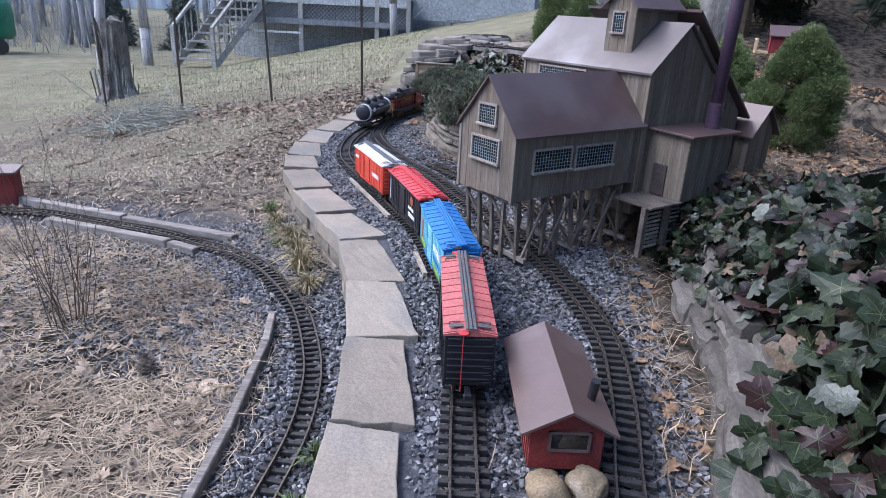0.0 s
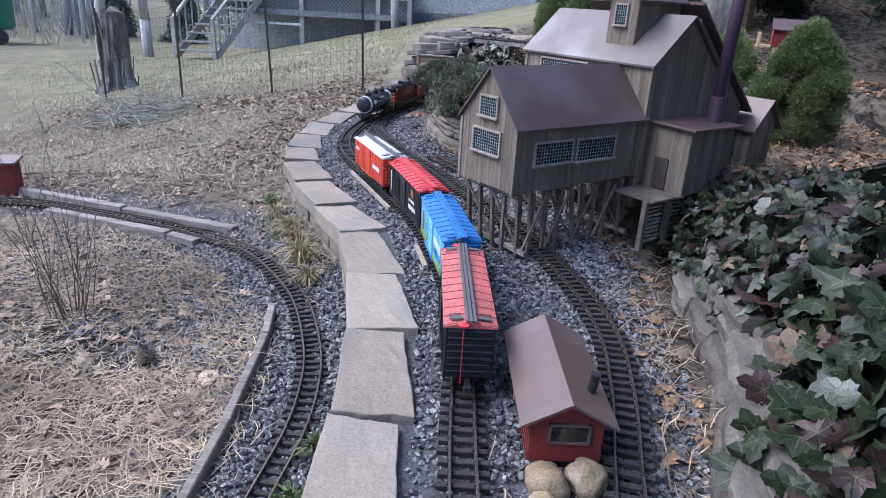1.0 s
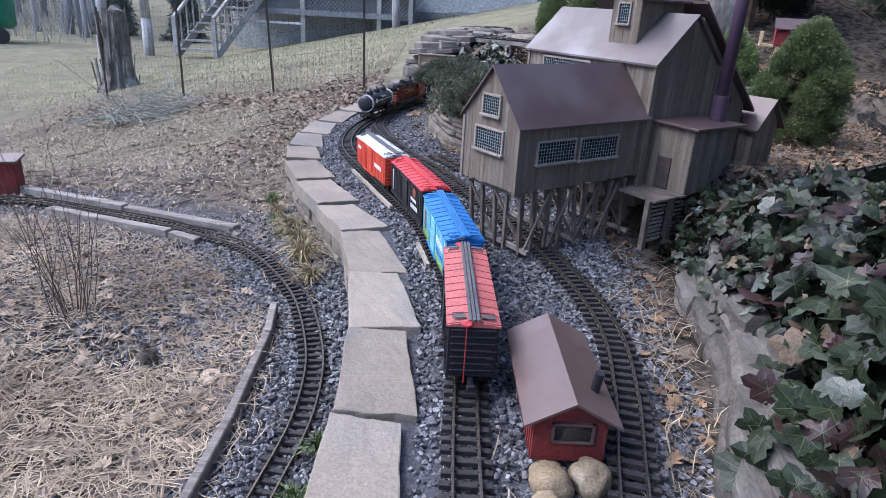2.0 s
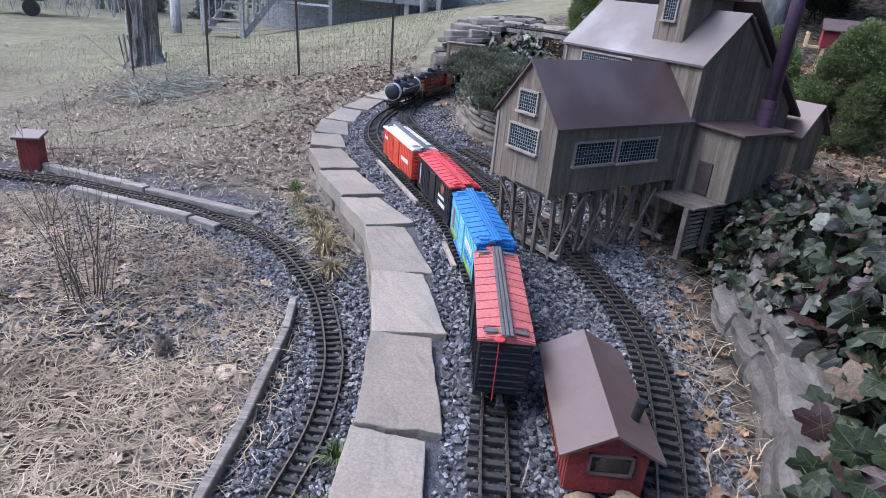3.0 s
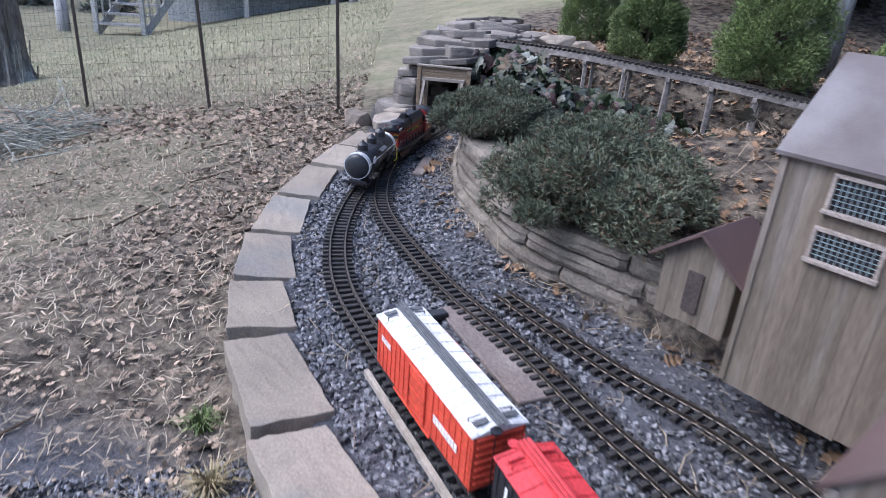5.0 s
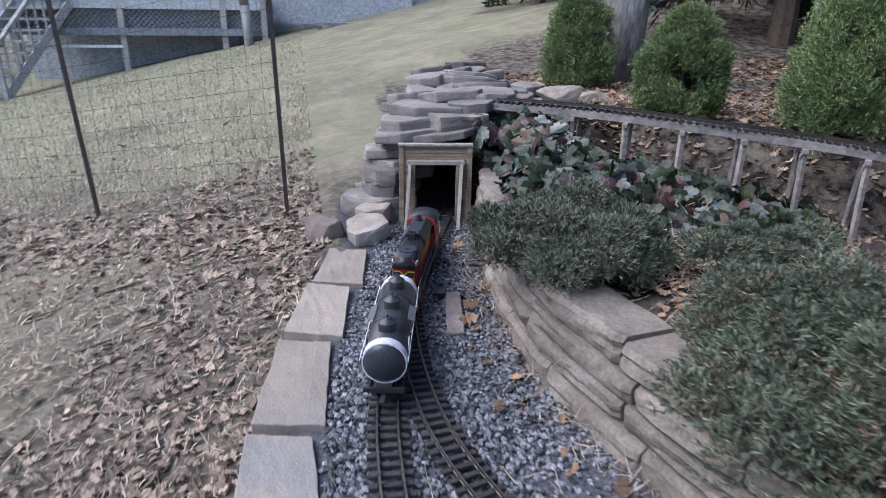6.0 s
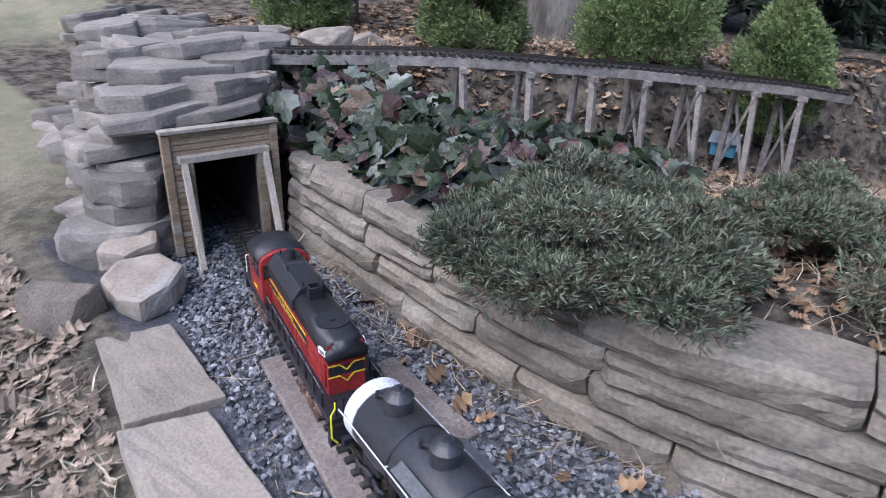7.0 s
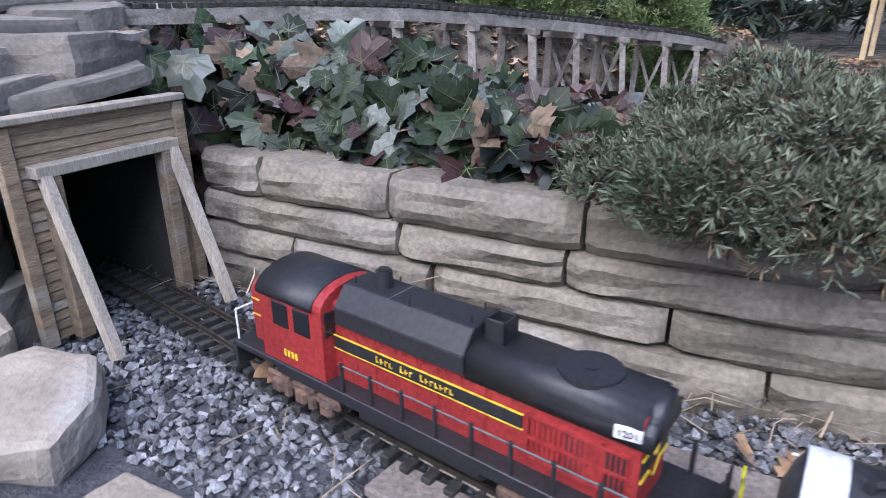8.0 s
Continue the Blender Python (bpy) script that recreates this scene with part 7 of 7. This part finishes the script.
# underbrush and far thicket
vs, fs = [], []
rng = np.random.default_rng(8)
for i in range(2600):
    y = rng.uniform(17, 46)
    x = rng.uniform(-1.15 * y, -0.47 * y) - 1.5
    z = gz1(x, y)
    L = rng.uniform(0.3, 1.3)
    a = rng.normal(0, 0.25, 2)
    w = 0.012 * rng.uniform(0.6, 1.6)
    k = len(vs)
    vs += [(x - w, y, z), (x + w, y, z), (x + a[0] * L, y + a[1] * L, z + L)]
    fs.append((k, k + 1, k + 2))
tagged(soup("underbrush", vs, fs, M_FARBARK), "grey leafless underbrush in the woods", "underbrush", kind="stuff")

# big lichen-covered trunks and dark evergreens behind the railway
for i, (x, y, r) in enumerate(((1.30, 6.30, 0.18), (2.12, 5.33, 0.22), (2.75, 9.5, 0.24), (4.6, 8.0, 0.22))):
    tree("old_tree", x, y, 9.0, r, 110 + i, "thick old trunk with lichen-spotted grey bark", "tree", "old trees behind the railway", limbs=10, low=0.45)


def hemlock(x, y, h, r, seed, material=None, n=8000):
    t = thing("hemlock", Matrix.Translation((x, y, gz1(x, y))), "dark green drooping evergreen behind the railway", "tree", "evergreens")
    bm = bmesh.new()
    rod(bm, (0, 0, -0.2), (0, 0, h), 0.10, 8, 0.02)
    rr = random.Random(seed)
    br = []
    for _ in range(70):
        f = rr.uniform(0.05, 0.97)
        a = rr.uniform(0, 6.28)
        R = r * (1 - f) ** 0.7 * rr.uniform(0.6, 1.1)
        p = Vector((0, 0, h * f))
        q = Vector((math.cos(a) * R, math.sin(a) * R, h * f - 0.22 * R))
        rod(bm, p, q, 0.018, 4, 0.004)
        br.append((p, q))
    part("trunk", bm, M_TWIG, t)

    def where(rng, k):
        P, N = [], []
        for _ in range(k):
            p, q = br[rng.integers(len(br))]
            f = rng.uniform(0.15, 1.0)
            P.append(np.array(p.lerp(q, f)) + rng.normal(0, 0.06, 3))
            N.append(np.array((q - p).normalized()) * 0.8)
        return np.array(P), np.array(N)

    vs, fs = needles(n, where, 0.13, 0.5, seed, -0.3, 4)
    f = soup("foliage", vs, fs, material or M_HEM)
    f.parent = t


# the last three stand out of view, added to shade the near bank
for i, (x, y, h, r) in enumerate(((2.3, 10.5, 5.5, 1.5), (4.2, 10.2, 6, 1.7), (5.6, 7.8, 5.5, 1.6), (3.6, 12.5, 6, 1.8), (6.8, 10.5, 6, 1.9), (4.9, 5.6, 5, 1.2), (7.3, 5.2, 5.5, 1.5), (6.6, 3.2, 5, 1.3), (3.0, 6.9, 4.5, 1.2), (4.0, 4.9, 4.0, 0.9), (3.3, 0.4, 6.5, 1.9), (3.9, 2.3, 6.5, 1.8), (2.6, -1.8, 6.5, 1.8))):
    hemlock(x, y, h, r, 150 + i)
# small evergreens in the woods edge, haze put into their needle colour
for i, (x, y) in enumerate(((-11.2, 21.0), (-8.6, 20.3))):
    hemlock(x, y, 1.6, 0.8, 170 + i, M_HAZEG, 4000)

# grey shed, red barn on stilts, little blue house
shed = thing("grey_shed", pose(5.2, 9.0, gz1(5.2, 9.0), 0, 0, -28), "pale grey metal-sided shed under the evergreens", "shed")
hp("wall", (3.2, 2.0, 2.3), (0, 0, 1.15), M_SIDING, shed)
for i in range(16):
    hp("rib", (0.04, 0.03, 2.3), (-1.55 + i * 0.206, -1.01, 1.15), M_SIDING, shed)
hp("roof", (3.5, 2.3, 0.12), (0, 0, 2.4), M_DECKD, shed)
M_BARN = mat("barn_red", (0.22, 0.03, 0.035), (0.15, 0.025, 0.03), s=12, bump=0.1)
M_NEWW = mat("new_lumber", (0.55, 0.43, 0.25), (0.45, 0.34, 0.19), s=12, bump=0.1)


def barn(x, y, z, yaw, sc, stilts, label):
    b = thing("model_barn", pose(x, y, z, 0, 0, yaw), label, "model building")
    L, W, H = 0.26 * sc, 0.15 * sc, 0.11 * sc
    bm = bmesh.new()
    prism(bm, [(-W / 2, 0), (W / 2, 0), (W / 2, H), (0, H * 1.45), (-W / 2, H)], L, Matrix.Translation((-L / 2, 0, 0)) @ pose(0, 0, 0, 90, 0, 90))
    for i in range(12):
        for sd in (-1, 1):
            bt = bmesh.new()
            box(bt, (0.004, 0.004, H), (-L / 2 + L * i / 11, sd * W / 2, H / 2))
            part("batten", bt, M_BARN, b)
    part("wall", bm, M_BARN, b)
    for sd in (-1, 1):
        bm = bmesh.new()
        prism(bm, [(0, H * 1.46), (sd * W * 0.62, H * 0.90), (sd * W * 0.62, H * 0.96), (0, H * 1.53)], L * 1.12, Matrix.Translation((-L * 0.56, 0, 0)) @ pose(0, 0, 0, 90, 0, 90))
        part("roof", bm, M_MROOF, b)
    if stilts:
        for sx in (-1, 1):
            for sy in (-1, 1):
                bm = bmesh.new()
                beam(bm, (sx * L * 0.42, sy * W * 0.4, 0), (sx * L * 0.46, sy * W * 0.4, -stilts), 0.016, 0.016, up=(1, 0, 0))
                part("stilt", bm, M_NEWW, b)
        bm = bmesh.new()
        box(bm, (0.07, W, 0.01), (-L / 2 - 0.035, 0, 0.0))
        part("balcony_floor", bm, M_NEWW, b)
        for i in range(4):
            bm = bmesh.new()
            box(bm, (0.010, 0.010, 0.06), (-L / 2 - 0.065, -W / 2 + W * i / 3, 0.035))
            part("balcony_post", bm, M_NEWW, b)
        bm = bmesh.new()
        box(bm, (0.012, W, 0.010), (-L / 2 - 0.065, 0, 0.065))
        part("balcony_rail", bm, M_NEWW, b, "fresh yellow lumber rail")


barn(1.86, 3.36, 0.59, -20, 0.85, 0.32, "dark red model barn raised on fresh wooden stilts")
barn(1.28, 3.74, gz1(1.28, 3.74), 25, 0.75, 0, "small red model shed on the leafy bank")
bh = thing("blue_house", pose(1.62, 4.20, gz1(1.62, 4.20) + 0.06, 0, 0, 10), "tiny bright blue model house with a dark roof", "model building")
M_BLUEH = mat("house_blue", (0.10, 0.30, 0.42), (0.07, 0.22, 0.33), s=20, bump=0.05)
bm = bmesh.new()
prism(bm, [(-0.04, 0), (0.04, 0), (0.04, 0.055), (0, 0.08), (-0.04, 0.055)], 0.09, Matrix.Translation((0, 0.045, 0)) @ pose(0, 0, 0, 90, 0, 0))
part("wall", bm, M_BLUEH, bh)
for sd in (-1, 1):
    bm = bmesh.new()
    prism(bm, [(0, 0.082), (sd * 0.052, 0.05), (sd * 0.052, 0.054), (0, 0.087)], 0.11, Matrix.Translation((0, 0.055, 0)) @ pose(0, 0, 0, 90, 0, 0))
    part("roof", bm, M_DECKD, bh)
for sx in (-0.018, 0.018):
    bm = bmesh.new()
    box(bm, (0.014, 0.003, 0.02), (sx, -0.0465, 0.032))
    part("window", bm, M_TRIMW, bh)
# track and stone edging on the upper right
UR = Line([(1.25, 1.75, 0.30), (1.62, 2.15, 0.30), (2.0, 2.45, 0.30), (2.35, 2.9, 0.30), (2.5, 3.6, 0.30), (2.9, 4.2, 0.30)])
UR3 = Line([(p[0], p[1], gz1(p[0], p[1]) + 0.015) for p in UR.p[::10]])
make_track(UR3, 0.3, UR3.length - 0.05, 0.0, "bank_track", "model railway track curving over the upper bank")
edge2 = thing("stone_edging", Matrix.Identity(4), "row of grey stone blocks edging the upper bank", "edging")
for i in range(7):
    p = UR3.spot(0.3 + i * 0.26) @ Vector((0.12, -0.11, -0.03))
    rock("edging_stone", (0.24, 0.10, 0.10), tuple(p), M_BLOCK, edge2, seed=i * 2.3, amt=0.15, rot=(0, 0, math.degrees(math.atan2(UR3.way(0.3 + i * 0.26).y, UR3.way(0.3 + i * 0.26).x))), flat=1.0)
# covered green cart at the edge of the lawn
cart = thing("covered_cart", pose(-12.3, 16.6, gz1(-12.3, 16.6), 0, 0, 15), "cart under a green tarpaulin on the far lawn", "cart")
M_TARP = mat("green_tarp", (0.03, 0.22, 0.13), (0.02, 0.15, 0.09), rough=0.5, s=4, bump=0.3)
bm = bmesh.new()
box(bm, (1.3, 0.9, 1.0), (0, 0, 0.85), bev=0.12)
bmesh.ops.subdivide_edges(bm, edges=bm.edges, cuts=2, use_grid_fill=True)
rough_up(bm, 0.05, 3)
part("tarpaulin", bm, M_TARP, cart, smooth=True)
for sx in (-0.5, 0.5):
    bm = bmesh.new()
    cyl(bm, 0.2, 0.2, 0.08, (sx, -0.45, 0.2), (90, 0, 0), 18)
    part("wheel", bm, M_LBLK, cart)

# ---------------------------------------------------------------- loose cover of the ground
M_GRAVEL = mat("gravel_stones", (0.20, 0.20, 0.208), (0.07, 0.071, 0.078), rough=0.85, s=60, fine=300, bump=0.2, island=0.85)
M_OAK = leafmat("dead_oak_leaf", (0.33, 0.255, 0.185), (0.19, 0.142, 0.098), 0.75, 0.6, 20)
M_OAKB = leafmat("orange_oak_leaf", (0.30, 0.19, 0.105), (0.13, 0.08, 0.047), 0.75, 0.6, 20)
M_STRAW = leafmat("pine_straw", (0.40, 0.325, 0.225), (0.16, 0.12, 0.08), 0.75, 0.4)
M_LAWN = leafmat("lawn_grass", (0.26, 0.27, 0.16), (0.365, 0.335, 0.22), 0.8, 0.4, 1.5)
M_THATCH = leafmat("lawn_thatch", (0.40, 0.345, 0.255), (0.17, 0.14, 0.105), 0.8, 0.6, 1.5)
OCT = np.array([(1, 0, 0), (-1, 0, 0), (0, 1, 0), (0, -1, 0), (0, 0, 1), (0, 0, -1), (0.7, 0.7, 0.5), (-0.7, 0.6, -0.4)], float)
OF = np.array([(6, 4, 0), (6, 2, 4), (6, 0, 2), (2, 1, 4), (1, 3, 4), (3, 0, 4), (2, 0, 5), (7, 1, 2), (7, 5, 1), (7, 2, 5), (3, 1, 5), (0, 3, 5)])


def gravel(name, pts, r0, r1, seed, label):
    """Small angular stones at the places given."""
    rng = np.random.default_rng(seed)
    n = len(pts)
    rad = rng.uniform(r0, r1, (n, 1, 1)) * rng.uniform(0.6, 1.25, (n, 1, 3))
    V = OCT[None] * rng.uniform(0.72, 1.15, (n, 8, 1)) * rad
    a = rng.uniform(0, 6.28, n)
    b = rng.normal(0, 0.6, n)
    ca, sa, cb, sb = np.cos(a), np.sin(a), np.cos(b), np.sin(b)
    X = V[..., 0] * cb[:, None] + V[..., 2] * sb[:, None]
    Z = -V[..., 0] * sb[:, None] + V[..., 2] * cb[:, None]
    Y = V[..., 1]
    V = np.stack([X * ca[:, None] - Y * sa[:, None], X * sa[:, None] + Y * ca[:, None], Z * 0.8], -1) + pts[:, None]
    F = OF[None] + (np.arange(n) * 8)[:, None, None]
    me = bpy.data.meshes.new(name)
    V, F = V.reshape(-1, 3), F.reshape(-1, 3)
    me.vertices.add(len(V))
    me.vertices.foreach_set("co", V.ravel())
    me.loops.add(F.size)
    me.loops.foreach_set("vertex_index", F.ravel())
    me.polygons.add(len(F))
    me.polygons.foreach_set("loop_start", np.arange(len(F)) * 3)
    me.update(calc_edges=True)
    me.shade_flat()
    me.materials.append(M_GRAVEL)
    return tagged(new(name, me), label, "gravel", kind="stuff")


rng = np.random.default_rng(12)


def bed_points(n, x0, x1, y0, y1):
    return np.column_stack([rng.uniform(x0, x1, n), rng.uniform(y0, y1, n)])


P = bed_points(95000, -0.75, 0.75, 0.15, 5.0)
xw = np.interp(P[:, 1], EDGE.p[:, 1], EDGE.p[:, 0])
xb = np.interp(P[:, 1], BANK[:, 0], BANK[:, 1])
dl = LOOP.dist(P[:, 0], P[:, 1])
keep = (P[:, 0] > xw - 0.002) & (P[:, 0] < xb - 0.01)
keep &= rng.uniform(0, 1, len(P)) < np.where((P[:, 1] > 1.8) & (P[:, 1] < 3.3) & (P[:, 0] > np.interp(P[:, 1], LOOP.p[:, 1], LOOP.p[:, 0]) + 0.1), 0.35, 1.0)
P = P[keep]
z = gz(P[:, 0], P[:, 1]) + rng.uniform(-0.002, 0.007, len(P))
dm = np.minimum(MAIN.dist(P[:, 0], P[:, 1]), LOOP.dist(P[:, 0], P[:, 1]))
z = np.where(dm < 0.047, z - 0.002, z)
gravel("ballast", np.column_stack([P, z]), 0.0048, 0.0100, 1, "blue-grey crushed stone ballast under the tracks")
P = bed_points(52000, -1.6, -0.05, 0.2, 2.3)
dl = LOW.dist(P[:, 0], P[:, 1])
xw = np.interp(P[:, 1], EDGE.p[:, 1], EDGE.p[:, 0])
keep = (P[:, 0] < xw - 0.15) & (rng.uniform(0, 1, len(P)) < np.exp(-np.clip(dl - 0.20, 0, 9) / np.where(P[:, 1] > 1.05, 0.42, 0.24)) * np.where((P[:, 0] < -0.47) & (P[:, 1] < 1.2), 0.12, 1.0))
P = P[keep]
gravel("lower_gravel", np.column_stack([P, gz(P[:, 0], P[:, 1]) + rng.uniform(0, 0.012, len(P))]), 0.0045, 0.0092, 2, "dark grey crushed stone around the lower track")


# oak leaves: lobed, curled
def oak(seed):
    r = random.Random(seed)
    half = [(0.0, 0.0), (0.10, 0.10), (0.28, 0.20), (0.13, 0.32), (0.36, 0.48), (0.15, 0.58), (0.30, 0.76), (0.10, 0.84), (0.0, 1.0)]
    pts = [(x * r.uniform(0.8, 1.15), y) for x, y in half] + [(-x * r.uniform(0.8, 1.15), y) for x, y in half[-2:0:-1]]
    cu, cw = r.uniform(-0.4, 0.6), r.uniform(-0.3, 0.7)
    return [(x, y - 0.5, cu * (y - 0.5) ** 2 + cw * x * x) for x, y in pts]


OAKS = [oak(i) for i in range(6)]


def leaves(name, pts, size, seed, material, label):
    r = random.Random(seed)
    vs, fs = [], []
    for x, y, z in pts:
        s = size * r.uniform(0.55, 1.25)
        m = pose(x, y, z + 0.004 + r.uniform(0, 0.012), r.gauss(0, 20), r.gauss(0, 20), r.uniform(0, 360)) @ Matrix.Diagonal((s, s, s, 1))
        k = len(vs)
        o = OAKS[r.randrange(6)]
        vs += [tuple(m @ Vector(v)) for v in o]
        n = len(o)
        mid = n // 2
        # two halves along the midrib
        for i in range(1, mid):
            fs.append((k + i, k + i + 1, k + (n - i - 1) % n, k + (n - i) % n) if i + 1 != n - i - 1 else (k + i, k + i + 1, k + (n - i) % n))
        fs.append((k, k + 1, k + n - 1))
    return tagged(soup(name, vs, fs, material), label, "leaves", kind="stuff")


def pick(n, x0, x1, y0, y1, f):
    q = bed_points(n, x0, x1, y0, y1)
    q = q[rng.uniform(0, 1, n) < f(q[:, 0], q[:, 1])]
    return np.column_stack([q, gz(q[:, 0], q[:, 1])])


def off_wall(x, y):
    return (x < np.interp(y, EDGE.p[:, 1], EDGE.p[:, 0]) - 0.19) * 1.0


def patch(x, y, s, seed):
    return np.array([0.5 + 0.5 * noise.noise(Vector((a * s, b * s, seed))) for a, b in zip(x, y)])


nearbed = lambda x, y: off_wall(x, y) * np.where((x < -0.5) & (y < 1.9) & (LOW.dist(x, y) > 0.15), 0.75, 0.05) * patch(x, y, 3, 1)
leaves("dead_leaves", pick(3000, -2.2, -0.4, 0.3, 2.1, nearbed), 0.050, 31, M_OAK, "tan dead oak leaves over the lower bed")
litter = lambda x, y: off_wall(x, y) * patch(x, y, 2.2, 8) ** 1.5
leaves("lawn_litter", pick(20000, -3.6, -0.4, 2.0, 5.8, litter), 0.024, 36, M_OAK, "small broken dead leaves over the bare lawn")
walldrift = lambda x, y: off_wall(x, y) * np.exp(-((x - np.interp(y, EDGE.p[:, 1], EDGE.p[:, 0]) + 0.40) / 0.36) ** 2) * smooth01((y - 2.8) / 0.8) * patch(x, y, 4, 5)
leaves("wall_leaves", pick(9000, -1.8, -0.45, 2.8, 6.0, walldrift), 0.042, 37, M_OAK, "brown dead leaves drifted along the stone edging")
fenceline = lambda x, y: off_wall(x, y) * (np.exp(-((y - (4.75 - 0.55 * (x + 0.65))) / 0.30) ** 2) * 1.0 + 0.015)
leaves("fence_leaves", pick(16000, -4.4, -0.4, 2.2, 7.5, fenceline), 0.060, 32, M_OAK, "drift of brown leaves along the fence")
bankf = lambda x, y: (x > np.interp(y, BANK[:, 0], BANK[:, 1]) + 0.10) * np.where(y > 1.5, 0.9, 0.10)
hollow = lambda x, y: (x > np.interp(y, BANK[:, 0], BANK[:, 1]) + 0.25) * patch(x, y, 4, 6)
leaves("hollow_leaves", pick(4500, 0.2, 2.4, 3.6, 5.4, hollow), 0.046, 38, M_OAK, "tan dead leaves under the trestle")
leaves("bank_leaves", pick(15000, -0.1, 3.2, 0.6, 6.6, bankf), 0.038, 33, M_OAKB, "orange-brown oak leaves over the bank")
trackside = lambda x, y: np.exp(-((x - np.interp(y, BANK[:, 0], BANK[:, 1]) + 0.06) / 0.06) ** 2) * np.where(y < 2.0, 0.9, 0.25)
leaves("track_leaves", pick(2800, -0.3, 0.9, 0.6, 4.6, trackside), 0.05, 34, M_OAKB, "curled orange oak leaves beside the track")
single = np.array([(-0.20, 4.02, 0.0), (-0.23, 3.93, 0.0), (-0.26, 4.49, 0.0), (0.02, 2.42, 0.0), (-0.22, 1.15, -0.21), (-0.25, 0.86, -0.21)])
leaves("large_leaf", single, 0.065, 35, M_OAKB, "large curled oak leaves on the ballast")


def straw(name, pts, L0, L1, w, seed, material, label, lift=0.01, lean=0.12, width_axis=0.0):
    rng = np.random.default_rng(seed)
    n = len(pts)
    a = rng.uniform(0, 6.28, n)
    L = rng.uniform(L0, L1, n)
    e = rng.normal(0, lean, n)
    d = np.column_stack([np.cos(a) * np.cos(e), np.sin(a) * np.cos(e), np.abs(np.sin(e))]) * L[:, None]
    s = np.column_stack([-np.sin(a), np.cos(a), np.zeros(n)]) * w * rng.uniform(0.6, 1.3, (n, 1))
    b = pts + np.column_stack([np.zeros(n), np.zeros(n), rng.uniform(0.002, lift, n)])
    bend = np.column_stack([-np.sin(a), np.cos(a), np.abs(rng.normal(0, 0.5, n))]) * (L * rng.normal(0, 0.10, n))[:, None]
    up = np.array([0, 0, w * 0.9])
    V = np.stack([b - s, b + s, b + d * 0.5 + bend + s, b + d, b + d * 0.5 + bend - s], 1)
    k = np.arange(n)[:, None] * 5
    F = np.concatenate([k, k + 1, k + 2, k + 4], 1).tolist() + np.concatenate([k + 4, k + 2, k + 3], 1).tolist()
    return tagged(soup(name, V.reshape(-1, 3).tolist(), F, material), label, "straw", kind="stuff")


straw("pine_straw", pick(60000, -2.4, -0.35, 0.25, 2.2, lambda x, y: off_wall(x, y) * np.where(LOW.dist(x, y) > 0.13, 0.8, 0.12) * patch(x, y, 2.5, 4)), 0.04, 0.11, 0.0012, 41, M_STRAW, "matted tan pine straw on the lower bed", 0.02)
straw("lawn_thatch", pick(60000, -5.0, -0.4, 1.9, 8.0, lambda x, y: off_wall(x, y) * 0.9), 0.02, 0.06, 0.0016, 42, M_THATCH, "dry short winter grass of the lawn", 0.008, 0.5)
straw("far_lawn", pick(80000, -8.5, 1.2, 6.0, 15.5, lambda x, y: off_wall(x, y) * (y > 5.0 - 0.55 * (x + 0.65)) * 0.9), 0.02, 0.055, 0.0026, 43, M_LAWN, "pale green winter lawn beyond the fence", 0.008, 0.7)
straw("trackside_straw", pick(3400, 0.3, 0.85, 0.3, 2.2, lambda x, y: np.exp(-((x - np.interp(y, BANK[:, 0], BANK[:, 1]) + 0.09) / 0.07) ** 2) * patch(x, y, 6, 3) * 1.3), 0.04, 0.11, 0.0008, 46, M_STRAW, "clumps of tan straw beside the loop track", 0.02, 0.2)
straw("ballast_straw", pick(3600, -0.7, 0.8, 0.3, 4.8, lambda x, y: (x > np.interp(y, EDGE.p[:, 1], EDGE.p[:, 0])) * (x < np.interp(y, BANK[:, 0], BANK[:, 1])) * patch(x, y, 5, 7) ** 2), 0.04, 0.11, 0.0010, 44, M_STRAW, "scattered straw and needles on the ballast", 0.014)
straw("bank_straw", pick(22000, -0.2, 2.6, 0.5, 5.4, lambda x, y: (x > np.interp(y, BANK[:, 0], BANK[:, 1]) - 0.10) * 0.7), 0.04, 0.10, 0.0011, 45, M_STRAW, "pine straw and twigs over the leafy bank", 0.03, 0.3)
sticks = thing("fallen_sticks", Matrix.Identity(4), "few fallen sticks lying on the lawn", "sticks")
rr = random.Random(15)
for i in range(34):
    x, y = rr.uniform(-3.0, -0.75), rr.uniform(2.4, 5.6)
    if x > np.interp(y, EDGE.p[:, 1], EDGE.p[:, 0]) - 0.25:
        continue
    a, L = rr.uniform(-0.3, 1.2), rr.uniform(0.08, 0.30)
    p = Vector((x, y, gz1(x, y) + 0.006))
    q = Vector((x + math.cos(a) * L, y + math.sin(a) * L, 0))
    q.z = gz1(q.x, q.y) + 0.008
    bm = bmesh.new()
    rod(bm, p, q, rr.uniform(0.003, 0.007), 5, 0.002)
    part("stick", bm, M_TWIG, sticks)
